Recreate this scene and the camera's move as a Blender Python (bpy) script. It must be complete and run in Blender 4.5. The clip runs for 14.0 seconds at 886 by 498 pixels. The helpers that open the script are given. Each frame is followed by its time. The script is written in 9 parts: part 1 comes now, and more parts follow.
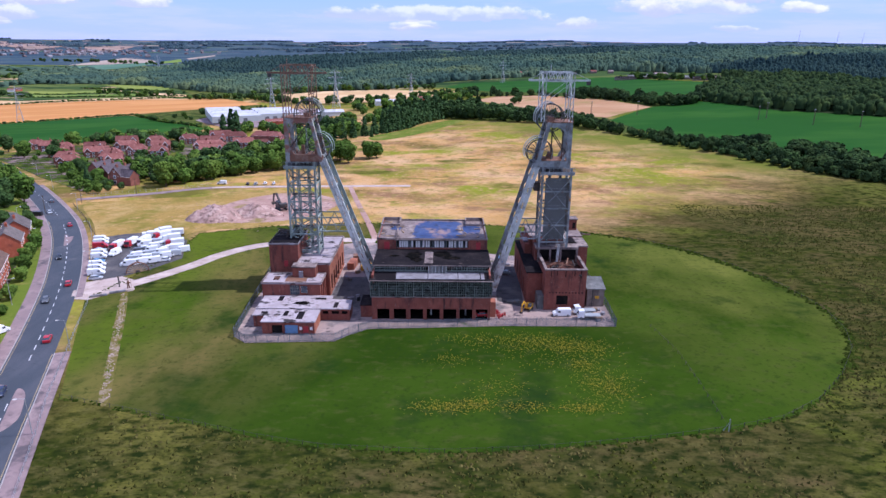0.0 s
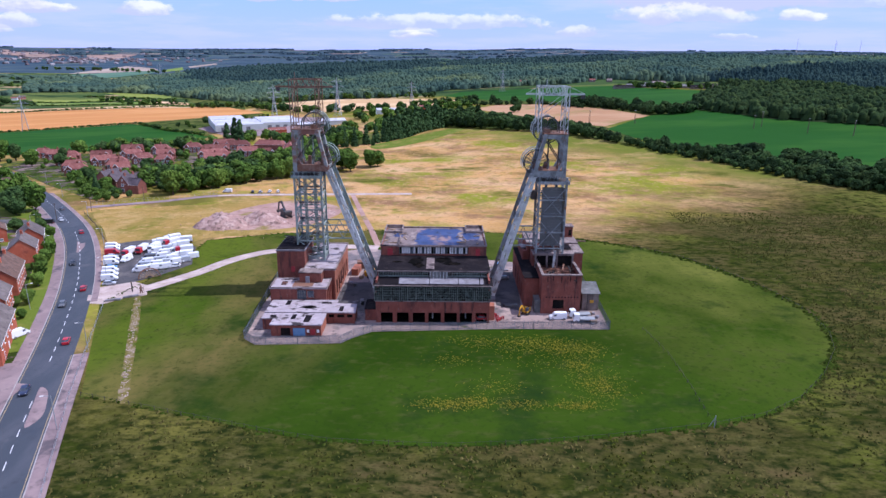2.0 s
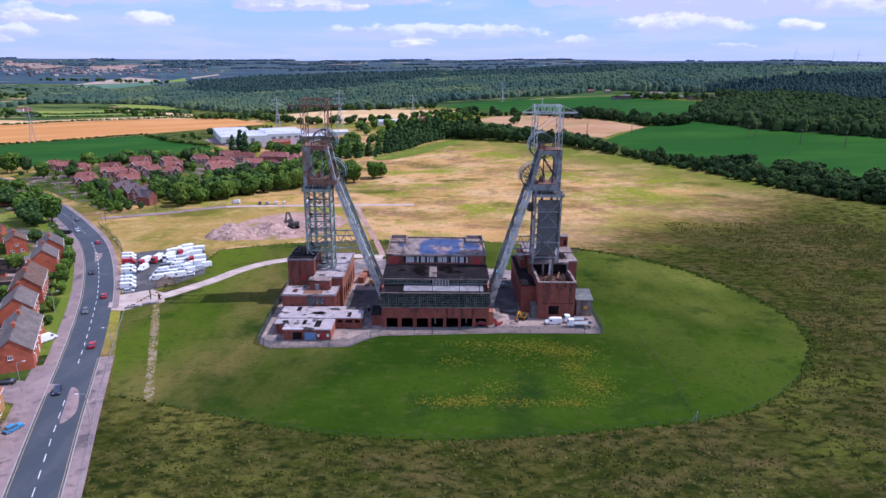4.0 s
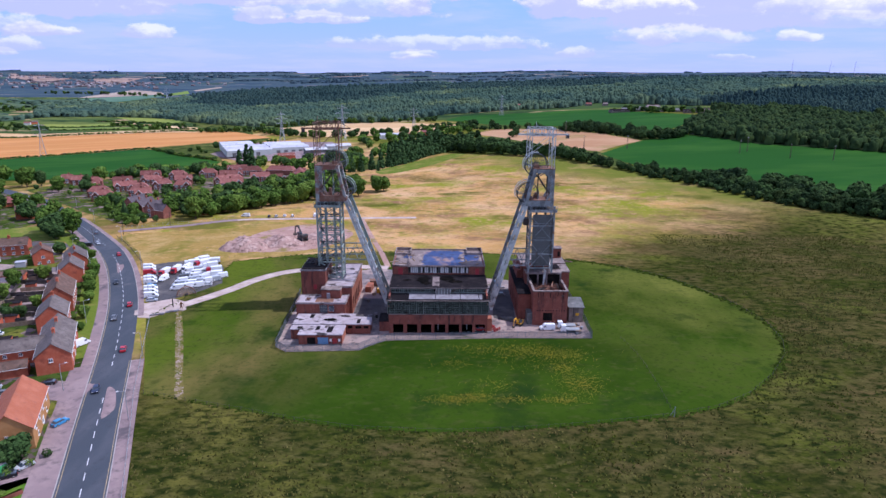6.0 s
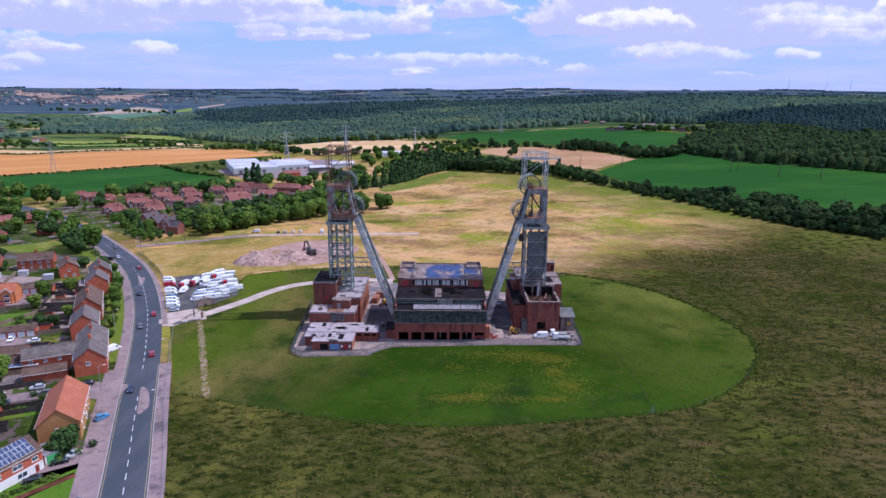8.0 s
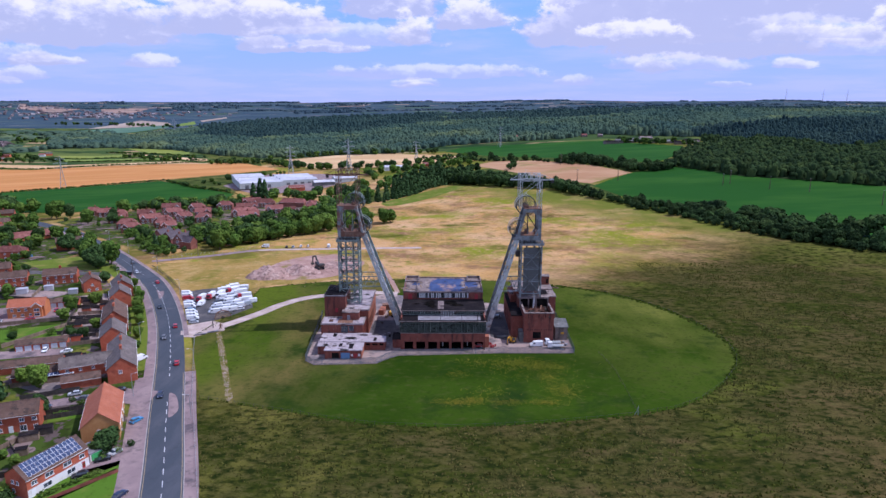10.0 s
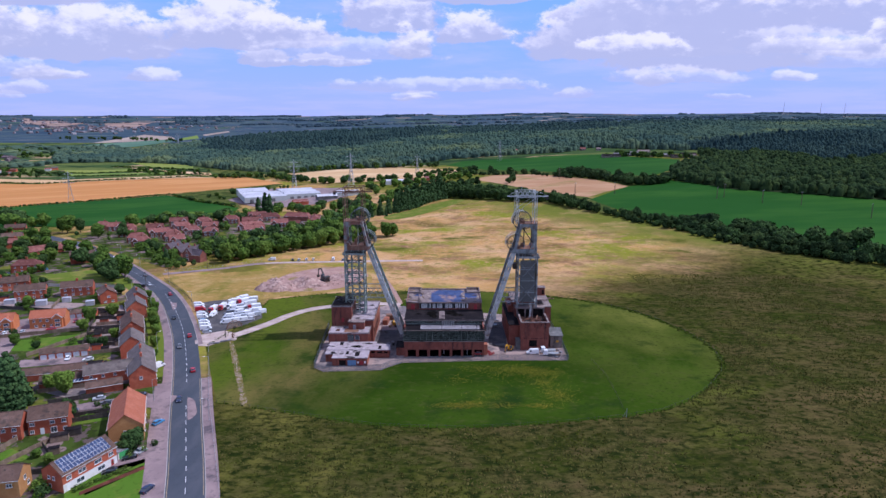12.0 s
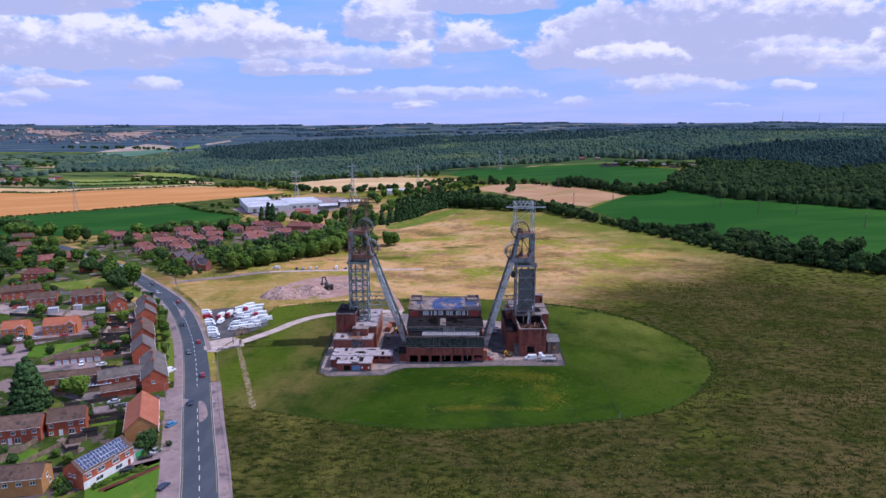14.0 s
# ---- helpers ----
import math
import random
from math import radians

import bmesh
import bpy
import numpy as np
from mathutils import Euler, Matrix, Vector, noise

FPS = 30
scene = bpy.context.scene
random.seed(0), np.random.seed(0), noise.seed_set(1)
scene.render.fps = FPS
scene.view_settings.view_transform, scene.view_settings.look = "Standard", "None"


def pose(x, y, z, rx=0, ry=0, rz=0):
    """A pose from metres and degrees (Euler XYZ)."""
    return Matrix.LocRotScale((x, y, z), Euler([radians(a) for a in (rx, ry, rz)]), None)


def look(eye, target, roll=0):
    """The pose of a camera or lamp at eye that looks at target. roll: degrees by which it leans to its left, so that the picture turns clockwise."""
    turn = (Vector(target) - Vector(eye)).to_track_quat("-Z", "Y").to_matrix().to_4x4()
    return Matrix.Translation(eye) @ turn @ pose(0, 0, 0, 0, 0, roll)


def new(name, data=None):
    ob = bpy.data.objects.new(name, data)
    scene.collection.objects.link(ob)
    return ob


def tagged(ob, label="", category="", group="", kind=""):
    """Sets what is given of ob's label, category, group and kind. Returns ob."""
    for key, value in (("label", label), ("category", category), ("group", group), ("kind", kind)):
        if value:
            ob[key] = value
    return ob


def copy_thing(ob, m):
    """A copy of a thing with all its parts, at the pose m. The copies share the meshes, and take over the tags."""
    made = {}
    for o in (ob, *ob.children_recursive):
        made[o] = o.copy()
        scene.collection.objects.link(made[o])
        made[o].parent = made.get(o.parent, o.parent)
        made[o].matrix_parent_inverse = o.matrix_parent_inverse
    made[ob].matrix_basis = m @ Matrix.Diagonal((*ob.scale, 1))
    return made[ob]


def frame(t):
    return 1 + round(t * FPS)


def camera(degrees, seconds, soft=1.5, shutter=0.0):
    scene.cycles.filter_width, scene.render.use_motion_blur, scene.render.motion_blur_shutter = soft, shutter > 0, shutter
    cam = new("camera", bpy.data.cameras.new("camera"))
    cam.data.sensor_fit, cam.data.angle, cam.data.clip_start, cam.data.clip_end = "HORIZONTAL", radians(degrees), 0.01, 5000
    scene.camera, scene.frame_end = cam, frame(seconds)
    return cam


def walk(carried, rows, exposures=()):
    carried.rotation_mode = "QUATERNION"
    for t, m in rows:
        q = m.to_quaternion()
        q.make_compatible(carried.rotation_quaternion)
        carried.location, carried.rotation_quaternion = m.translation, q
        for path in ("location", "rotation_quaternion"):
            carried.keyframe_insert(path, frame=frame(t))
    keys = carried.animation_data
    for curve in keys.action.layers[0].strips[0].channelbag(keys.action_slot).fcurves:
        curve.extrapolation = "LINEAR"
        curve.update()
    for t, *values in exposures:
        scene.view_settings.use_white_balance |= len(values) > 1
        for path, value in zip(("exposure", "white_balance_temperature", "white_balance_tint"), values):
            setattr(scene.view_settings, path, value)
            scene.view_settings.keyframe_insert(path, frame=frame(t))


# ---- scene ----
cam = camera(69.3, 14.0)
PATH = [
    (0, (1.723, -166.778, 74.58), (1.729, -164.874, 73.969), 0.5),
    (0.5, (1.701, -168.475, 75.083), (1.708, -166.569, 74.478), 0.6),
    (1, (1.452, -170.314, 75.582), (1.459, -168.406, 74.982), 0.6),
    (1.5, (1.306, -172.379, 76.15), (1.312, -170.47, 75.555), 0.5),
    (2, (1.392, -174.536, 76.78), (1.398, -172.625, 76.19), 0.5),
    (2.5, (1.225, -176.967, 77.472), (1.23, -175.055, 76.887), 0.5),
    (3, (1.127, -179.59, 78.149), (1.132, -177.676, 77.572), 0.5),
    (5.5, (0.399, -197.79, 84.4), (0.402, -195.865, 83.858), 0.2),
    (6, (0.263, -202.145, 85.453), (0.266, -200.217, 84.921), 0.3),
    (6.5, (0.191, -206.782, 86.591), (0.193, -204.851, 86.07), 0.3),
    (7, (-0.071, -211.502, 87.833), (-0.068, -209.568, 87.323), 0.3),
    (7.5, (-0.198, -216.099, 89.022), (-0.195, -214.162, 88.523), 0.3),
    (8, (-0.484, -220.935, 89.966), (-0.481, -218.994, 89.481), 0.4),
    (10.5, (-1.168, -242.921, 97.743), (-1.167, -240.971, 97.298), 0.1),
    (11, (-0.984, -246.921, 98.536), (-0.983, -244.969, 98.102), 0.1),
    (11.5, (-0.979, -250.485, 99.415), (-0.979, -248.531, 98.991), 0.0),
    (12, (-1.238, -253.471, 100.192), (-1.239, -251.515, 99.776), 0.0),
    (12.5, (-1.378, -256.303, 100.856), (-1.379, -254.345, 100.448), 0.1),
    (13, (-1.306, -258.536, 101.461), (-1.309, -256.577, 101.057), -0.2),
    (13.5, (-1.396, -260.717, 102.033), (-1.399, -258.756, 101.635), -0.1),
    (14, (-1.526, -263.138, 102.495), (-1.528, -261.176, 102.105), -0.0),
]
walk(cam, [(t, look(eye, target, roll)) for t, eye, target, roll in PATH],
     [(0, 0.12, 5560, 20), (5, 0.02, 5560, 20), (14, -0.27, 5560, 20)])

# ---------------------------------------------------------------- light
SUN_ELEV, SUN_AZ = 55.0, 8.0     # degrees above the horizon; turned from +x towards +y
world = bpy.data.worlds.new("sky")
world.use_nodes = True
world.node_tree.nodes.clear()


def build_sky():
    wn, wl = world.node_tree.nodes, world.node_tree.links

    def node(kind, **vals):
        n = wn.new(kind)
        for k, v in vals.items():
            n.inputs[k].default_value = v
        return n

    def calc(op, a, b=None, clamp=False):
        n = wn.new("ShaderNodeMath")
        n.operation, n.use_clamp = op, clamp
        for i, v in enumerate((a, b)):
            if v is None:
                continue
            if isinstance(v, (int, float)):
                n.inputs[i].default_value = v
            else:
                wl.new(v, n.inputs[i])
        return n.outputs[0]

    def blend(fac, a, b):
        n = wn.new("ShaderNodeMix")
        n.data_type = "RGBA"
        for sock, v in ((n.inputs[0], fac), (n.inputs[6], a), (n.inputs[7], b)):
            if isinstance(v, (int, float)):
                sock.default_value = v
            elif isinstance(v, tuple):
                sock.default_value = (*v, 1)
            else:
                wl.new(v, sock)
        return n.outputs[2]

    sky = wn.new("ShaderNodeTexSky")
    sky.sky_type = "NISHITA"
    sky.sun_disc = False
    sky.sun_elevation = radians(SUN_ELEV)
    sky.sun_rotation = radians(90 - SUN_AZ)
    sky.dust_density, sky.ozone_density, sky.air_density = 1.2, 2.0, 1.0
    coord = wn.new("ShaderNodeTexCoord")
    sep = wn.new("ShaderNodeSeparateXYZ")
    wl.new(coord.outputs["Generated"], sep.inputs[0])
    up = calc("MAXIMUM", sep.outputs[2], 0.0)

    def field(lift, spread, scale, detail, rough, seed):
        """Noise over a cloud layer seen from below; lift raises the place that is looked at."""
        high = calc("ADD", up, lift)
        low = calc("ADD", high, spread)
        comb = wn.new("ShaderNodeCombineXYZ")
        wl.new(calc("ADD", calc("DIVIDE", sep.outputs[0], low), seed), comb.inputs[0])
        wl.new(calc("DIVIDE", sep.outputs[1], low), comb.inputs[1])
        wl.new(calc("MULTIPLY", high, 9.0), comb.inputs[2])
        n = node("ShaderNodeTexNoise", Scale=scale, Detail=detail, Roughness=rough)
        wl.new(comb.outputs[0], n.inputs["Vector"])
        return n.outputs[0]

    def ramp(value, lo, hi):
        n = wn.new("ShaderNodeMapRange")
        n.interpolation_type = "SMOOTHSTEP"
        n.inputs["From Min"].default_value, n.inputs["From Max"].default_value = lo, hi
        wl.new(value, n.inputs[0])
        return n.outputs[0]

    def warp(scale, detail, seed):
        n = node("ShaderNodeTexNoise", Scale=scale, Detail=detail, Roughness=0.62)
        mapping = wn.new("ShaderNodeMapping")
        mapping.inputs["Location"].default_value = (seed, seed * 0.7, 0)
        mapping.inputs["Scale"].default_value = (1.0, 1.0, 1.7)
        wl.new(coord.outputs["Generated"], mapping.inputs[0])
        wl.new(mapping.outputs[0], n.inputs["Vector"])
        return n.outputs[0]

    ahead = calc("MAXIMUM", sep.outputs[1], 0.05)
    lump, fine = warp(11.0, 3.0, 1.0), warp(34.0, 7.0, 4.0)
    side = calc("ADD", calc("DIVIDE", sep.outputs[0], ahead), calc("MULTIPLY", calc("SUBTRACT", lump, 0.5), 0.05))
    rise = calc("ADD", calc("DIVIDE", sep.outputs[2], ahead), calc("MULTIPLY", calc("SUBTRACT", warp(13.0, 3.0, 8.0), 0.5), 0.02))
    # the clear sky: paler towards the horizon, deeper overhead
    pale = calc("POWER", calc("SUBTRACT", 1.0, calc("MULTIPLY", up, 5.0), clamp=True), 1.7)
    deep = blend(ramp(up, 0.22, 0.75), (0.27, 0.53, 1.0), (0.09, 0.20, 0.55))
    now = blend(pale, deep, (0.50, 0.58, 1.0))
    thin = ramp(field(0.0, 0.10, 0.9, 6.0, 0.6, 9.0), 0.40, 0.66)
    now = blend(calc("MULTIPLY", thin, 0.42), now, (0.66, 0.66, 0.98))
    # a broken layer overhead and behind
    wide = field(0.0, 0.22, 0.85, 2.0, 0.5, 5.3)
    puff = field(0.0, 0.15, 1.55, 8.0, 0.60, 3.1)
    layer = calc("MULTIPLY", ramp(calc("ADD", puff, calc("MULTIPLY", calc("SUBTRACT", wide, 0.5), 0.8)), 0.50, 0.58), ramp(up, 0.17, 0.26))
    now = blend(layer, now, (0.64, 0.67, 0.84))

    # a heap cloud as one group: its middle, its flat base, its half width and height, as slopes from the eye
    group = bpy.data.node_groups.new("cumulus", "ShaderNodeTree")
    for name in ("side", "rise", "fine", "a", "e", "w", "h", "lit_from", "lit_to", "solid"):
        group.interface.new_socket(name, in_out="INPUT", socket_type="NodeSocketFloat")
    group.interface.new_socket("sky", in_out="INPUT", socket_type="NodeSocketColor")
    group.interface.new_socket("result", in_out="OUTPUT", socket_type="NodeSocketColor")
    world_tree = (wn, wl)
    wn, wl = group.nodes, group.links
    g_in, g_out = wn.new("NodeGroupInput"), wn.new("NodeGroupOutput")
    gi = {o.name: o for o in g_in.outputs}
    dx = calc("DIVIDE", calc("SUBTRACT", gi["side"], gi["a"]), gi["w"])
    dy = calc("DIVIDE", calc("SUBTRACT", gi["rise"], gi["e"]), gi["h"])
    over = calc("ADD", calc("MAXIMUM", dy, 0.0), calc("MULTIPLY", calc("MINIMUM", dy, 0.0), 5.0))
    far = calc("SQRT", calc("ADD", calc("MULTIPLY", dx, dx), calc("MULTIPLY", over, over)))
    rough = calc("SUBTRACT", gi["fine"], 0.5)
    dense = calc("ADD", calc("SUBTRACT", 1.0, far), calc("MULTIPLY", rough, 1.1))
    lit = calc("ADD", calc("ADD", calc("MULTIPLY", dy, 0.9), calc("MULTIPLY", rough, 1.6)), calc("MULTIPLY", dx, 0.12))
    shade = wn.new("ShaderNodeMapRange")
    shade.interpolation_type = "SMOOTHSTEP"
    wl.new(lit, shade.inputs[0])
    wl.new(gi["lit_from"], shade.inputs["From Min"])
    wl.new(gi["lit_to"], shade.inputs["From Max"])
    colour = blend(shade.outputs[0], (0.57, 0.585, 0.80), (1.08, 1.02, 1.10))
    wl.new(blend(calc("MULTIPLY", ramp(dense, 0.06, 0.30), gi["solid"]), gi["sky"], colour), g_out.inputs[0])
    wn, wl = world_tree

    def cumulus(now, a, e, w, h, grey, solid=0.94):
        n = wn.new("ShaderNodeGroup")
        n.node_tree = group
        for name, v in (("a", a), ("e", e), ("w", w), ("h", h), ("lit_from", grey * 0.6), ("lit_to", 0.65 + grey * 0.6), ("solid", solid)):
            n.inputs[name].default_value = v
        for name, v in (("side", side), ("rise", rise), ("fine", fine), ("sky", now)):
            wl.new(v, n.inputs[name])
        return n.outputs[0]

    r = random.Random(77)
    for k in range(20):
        # small far heaps in rows near the horizon
        e = 0.018 + 0.075 * r.random() ** 1.3
        now = cumulus(now, r.uniform(-0.78, 0.78), e, r.uniform(0.03, 0.075) * (0.5 + e * 10), r.uniform(0.010, 0.022) * (0.4 + e * 14), 0.0, min(0.9, 0.25 + e * 9))
    for a, e, w, h, grey in ((-0.55, 0.090, 0.18, 0.085, 0.15), (-0.68, 0.105, 0.10, 0.08, 0.0), (0.40, 0.078, 0.20, 0.11, 0.45), (0.24, 0.100, 0.12, 0.09, 0.1), (0.60, 0.125, 0.14, 0.07, 0.3), (-0.32, 0.105, 0.12, 0.085, 0.0), (-0.25, 0.10, 0.11, 0.05, 0.2), (-0.08, 0.130, 0.09, 0.09, 0.0), (-0.42, 0.185, 0.24, 0.05, 0.4),
                             (-0.52, 0.170, 0.07, 0.035, 0.1), (-0.05, 0.088, 0.05, 0.045, 0.0), (0.045, 0.108, 0.065, 0.045, 0.0), (0.20, 0.090, 0.10, 0.065, 0.0), (0.33, 0.105, 0.19, 0.10, 0.55), (0.47, 0.135, 0.16, 0.07, 0.25),
                             (0.28, 0.084, 0.12, 0.035, 0.1), (0.68, 0.10, 0.06, 0.05, 0.0), (0.62, 0.085, 0.09, 0.03, 0.1), (0.52, 0.088, 0.08, 0.025, 0.0), (-0.60, 0.165, 0.15, 0.06, 0.35), (0.06, 0.165, 0.13, 0.05, 0.3)):
        now = cumulus(now, a, e, w, h, grey)
    for k in range(7):
        # long faint banks low in the haze
        now = cumulus(now, r.uniform(-0.7, 0.7), 0.035 + 0.012 * k, r.uniform(0.12, 0.24), 0.022 + 0.003 * k, 0.1, 0.55)
    back = blend(ramp(sep.outputs[1], 0.05, 0.25), (0.58, 0.65, 0.90), now)
    clouds = back
    bg_sky, bg_cloud = wn.new("ShaderNodeBackground"), wn.new("ShaderNodeBackground")
    wl.new(sky.outputs[0], bg_sky.inputs[0])
    bg_sky.inputs[1].default_value = SKY
    wl.new(clouds, bg_cloud.inputs[0])
    bg_cloud.inputs[1].default_value = CLOUD
    add = wn.new("ShaderNodeAddShader")
    wl.new(bg_sky.outputs[0], add.inputs[0])
    wl.new(bg_cloud.outputs[0], add.inputs[1])
    out = wn.new("ShaderNodeOutputWorld")
    wl.new(add.outputs[0], out.inputs[0])


SKY, CLOUD = 0.008, 1.0
build_sky()
scene.world = world
sun = new("sun", bpy.data.lights.new("sun", "SUN"))
sun.data.energy, sun.data.angle, sun.data.color = 4.6, radians(0.6), (1.0, 0.93, 0.83)
sv = Vector((math.cos(radians(SUN_AZ)) * math.cos(radians(SUN_ELEV)), math.sin(radians(SUN_AZ)) * math.cos(radians(SUN_ELEV)), math.sin(radians(SUN_ELEV))))
sun.matrix_world = look(sv * 300, (0, 0, 0))

# ---------------------------------------------------------------- materials


def mat(name, base, layers=(), rough=0.85, metal=0.0, bump=0.0, bump_scale=3.0, island=0.0, each=0.0, spec=0.3):
    """A procedural material. layers: (colour, scale per metre, from, to, detail, stretch xyz) laid over the base one by one."""
    m = bpy.data.materials.new(name)
    m.use_nodes = True
    nt = m.node_tree
    nodes, links = nt.nodes, nt.links
    bsdf = nodes["Principled BSDF"]
    geo = nodes.new("ShaderNodeNewGeometry")
    col = nodes.new("ShaderNodeRGB")
    col.outputs[0].default_value = (*base, 1)
    now = col.outputs[0]
    for colour, scale, lo, hi, detail, stretch, *zone in layers:
        mapping = nodes.new("ShaderNodeMapping")
        mapping.inputs["Scale"].default_value = stretch
        mapping.inputs["Location"].default_value = (scale * 37.0 + lo * 11, hi * 53.0, 3.0)
        links.new(geo.outputs["Position"], mapping.inputs[0])
        tex = nodes.new("ShaderNodeTexNoise")
        tex.inputs["Scale"].default_value, tex.inputs["Detail"].default_value = scale, detail
        tex.inputs["Roughness"].default_value = 0.62
        links.new(mapping.outputs[0], tex.inputs["Vector"])
        rng = nodes.new("ShaderNodeMapRange")
        rng.inputs["From Min"].default_value, rng.inputs["From Max"].default_value = lo, hi
        links.new(tex.outputs[0], rng.inputs[0])
        mix = nodes.new("ShaderNodeMix")
        mix.data_type = "RGBA"
        amount = rng.outputs[0]
        if zone:
            # how strong this layer is, changing slowly across the land: direction, from, to
            way, z0, z1 = zone[0]
            dot = nodes.new("ShaderNodeVectorMath")
            dot.operation = "DOT_PRODUCT"
            links.new(geo.outputs["Position"], dot.inputs[0])
            dot.inputs[1].default_value = way
            fade = nodes.new("ShaderNodeMapRange")
            fade.inputs["From Min"].default_value, fade.inputs["From Max"].default_value = z0, z1
            links.new(dot.outputs["Value"], fade.inputs[0])
            mul = nodes.new("ShaderNodeMath")
            mul.operation = "MULTIPLY"
            links.new(amount, mul.inputs[0])
            links.new(fade.outputs[0], mul.inputs[1])
            amount = mul.outputs[0]
        links.new(amount, mix.inputs[0])
        links.new(now, mix.inputs[6])
        mix.inputs[7].default_value = (*colour, 1)
        now = mix.outputs[2]
    for amount, source in ((island, geo.outputs["Random Per Island"]), (each, None)):
        if not amount:
            continue
        if source is None:
            source = nodes.new("ShaderNodeObjectInfo").outputs["Random"]
        rng = nodes.new("ShaderNodeMapRange")
        rng.inputs["To Min"].default_value, rng.inputs["To Max"].default_value = 1 - amount, 1 + amount
        links.new(source, rng.inputs[0])
        hsv = nodes.new("ShaderNodeHueSaturation")
        links.new(rng.outputs[0], hsv.inputs["Value"])
        links.new(now, hsv.inputs["Color"])
        now = hsv.outputs[0]
    links.new(now, bsdf.inputs["Base Color"])
    bsdf.inputs["Roughness"].default_value, bsdf.inputs["Metallic"].default_value = rough, metal
    bsdf.inputs["Specular IOR Level"].default_value = spec
    if bump:
        tex = nodes.new("ShaderNodeTexNoise")
        tex.inputs["Scale"].default_value, tex.inputs["Detail"].default_value = bump_scale, 4
        links.new(geo.outputs["Position"], tex.inputs["Vector"])
        b = nodes.new("ShaderNodeBump")
        b.inputs["Strength"].default_value, b.inputs["Distance"].default_value = bump, 0.25
        links.new(tex.outputs[0], b.inputs["Height"])
        links.new(b.outputs[0], bsdf.inputs["Normal"])
    return m


S1 = (1, 1, 1)
M = {}
# ground covers
# straw thins towards the near right, where darker grass also carries cloud shade
DRY = ((-0.62, 0.78, 0), 0, 80)
M["meadow"] = mat("meadow", (0.034, 0.044, 0.007), [
    ((0.021, 0.029, 0.005), 0.03, 0.48, 0.64, 5, S1),
    ((0.068, 0.061, 0.015), 0.045, 0.52, 0.68, 5, (1.3, 0.8, 1)),
    ((0.46, 0.265, 0.100), 0.010, 0.34, 0.50, 6, (0.9, 1.15, 1), DRY),
    ((0.52, 0.335, 0.180), 0.022, 0.46, 0.64, 8, (0.9, 1.0, 1), DRY),
    ((0.195, 0.205, 0.022), 0.0115, 0.49, 0.58, 8, (0.9, 1.2, 1), DRY),
    ((0.22, 0.125, 0.066), 0.031, 0.52, 0.64, 8, (0.9, 1.1, 1), DRY),
    ((0.18, 0.165, 0.035), 0.10, 0.53, 0.68, 7, S1, DRY),
    ((0.44, 0.27, 0.140), 0.24, 0.52, 0.72, 7, S1, DRY),
    ((0.17, 0.115, 0.050), 0.55, 0.54, 0.74, 6, S1, DRY),
    ((0.118, 0.082, 0.034), 0.026, 0.48, 0.64, 9, (0.8, 1.3, 1), ((0.9, -0.25, 0), 30, 130)),
    ((0.085, 0.064, 0.025), 0.060, 0.48, 0.64, 10, (0.8, 1.3, 1), ((0.75, -0.66, 0), -40, 60)),
    ((0.120, 0.110, 0.024), 0.035, 0.44, 0.60, 9, (1.2, 0.9, 1), ((-0.93, -0.37, 0), 22, 60)),
    ((0.125, 0.140, 0.024), 0.020, 0.30, 0.52, 6, S1, ((0.81, 0.585, 0), 262, 318)),
    ((0.085, 0.092, 0.016), 0.020, 0.57, 0.66, 7, (0.7, 1.3, 1)),
    ((0.076, 0.068, 0.020), 0.16, 0.50, 0.70, 10, (0.8, 1.3, 1), ((0.62, -0.78, 0), -70, 10)),
    ((0.090, 0.080, 0.026), 0.50, 0.50, 0.72, 12, (0.8, 1.3, 1), ((0.62, -0.78, 0), -70, 10)),
    ((0.014, 0.021, 0.005), 0.30, 0.46, 0.62, 12, (0.8, 1.3, 1), ((0.62, -0.78, 0), -70, 10)),
    ((0.014, 0.020, 0.005), 1.3, 0.52, 0.72, 8, (0.8, 1.2, 1), ((0.62, -0.78, 0), -70, 10))], rough=1.0, bump=0.5, bump_scale=1.0, spec=0.0)
M["straw"] = mat("straw_grass", (0.30, 0.200, 0.062), [
    ((0.17, 0.150, 0.030), 0.05, 0.48, 0.66, 7, S1),
    ((0.42, 0.29, 0.125), 0.03, 0.50, 0.66, 6, S1), ((0.40, 0.26, 0.11), 0.25, 0.54, 0.7, 7, S1),
    ((0.15, 0.115, 0.035), 0.6, 0.53, 0.74, 7, S1)], rough=1.0, bump=0.5, bump_scale=1.5, spec=0.0)
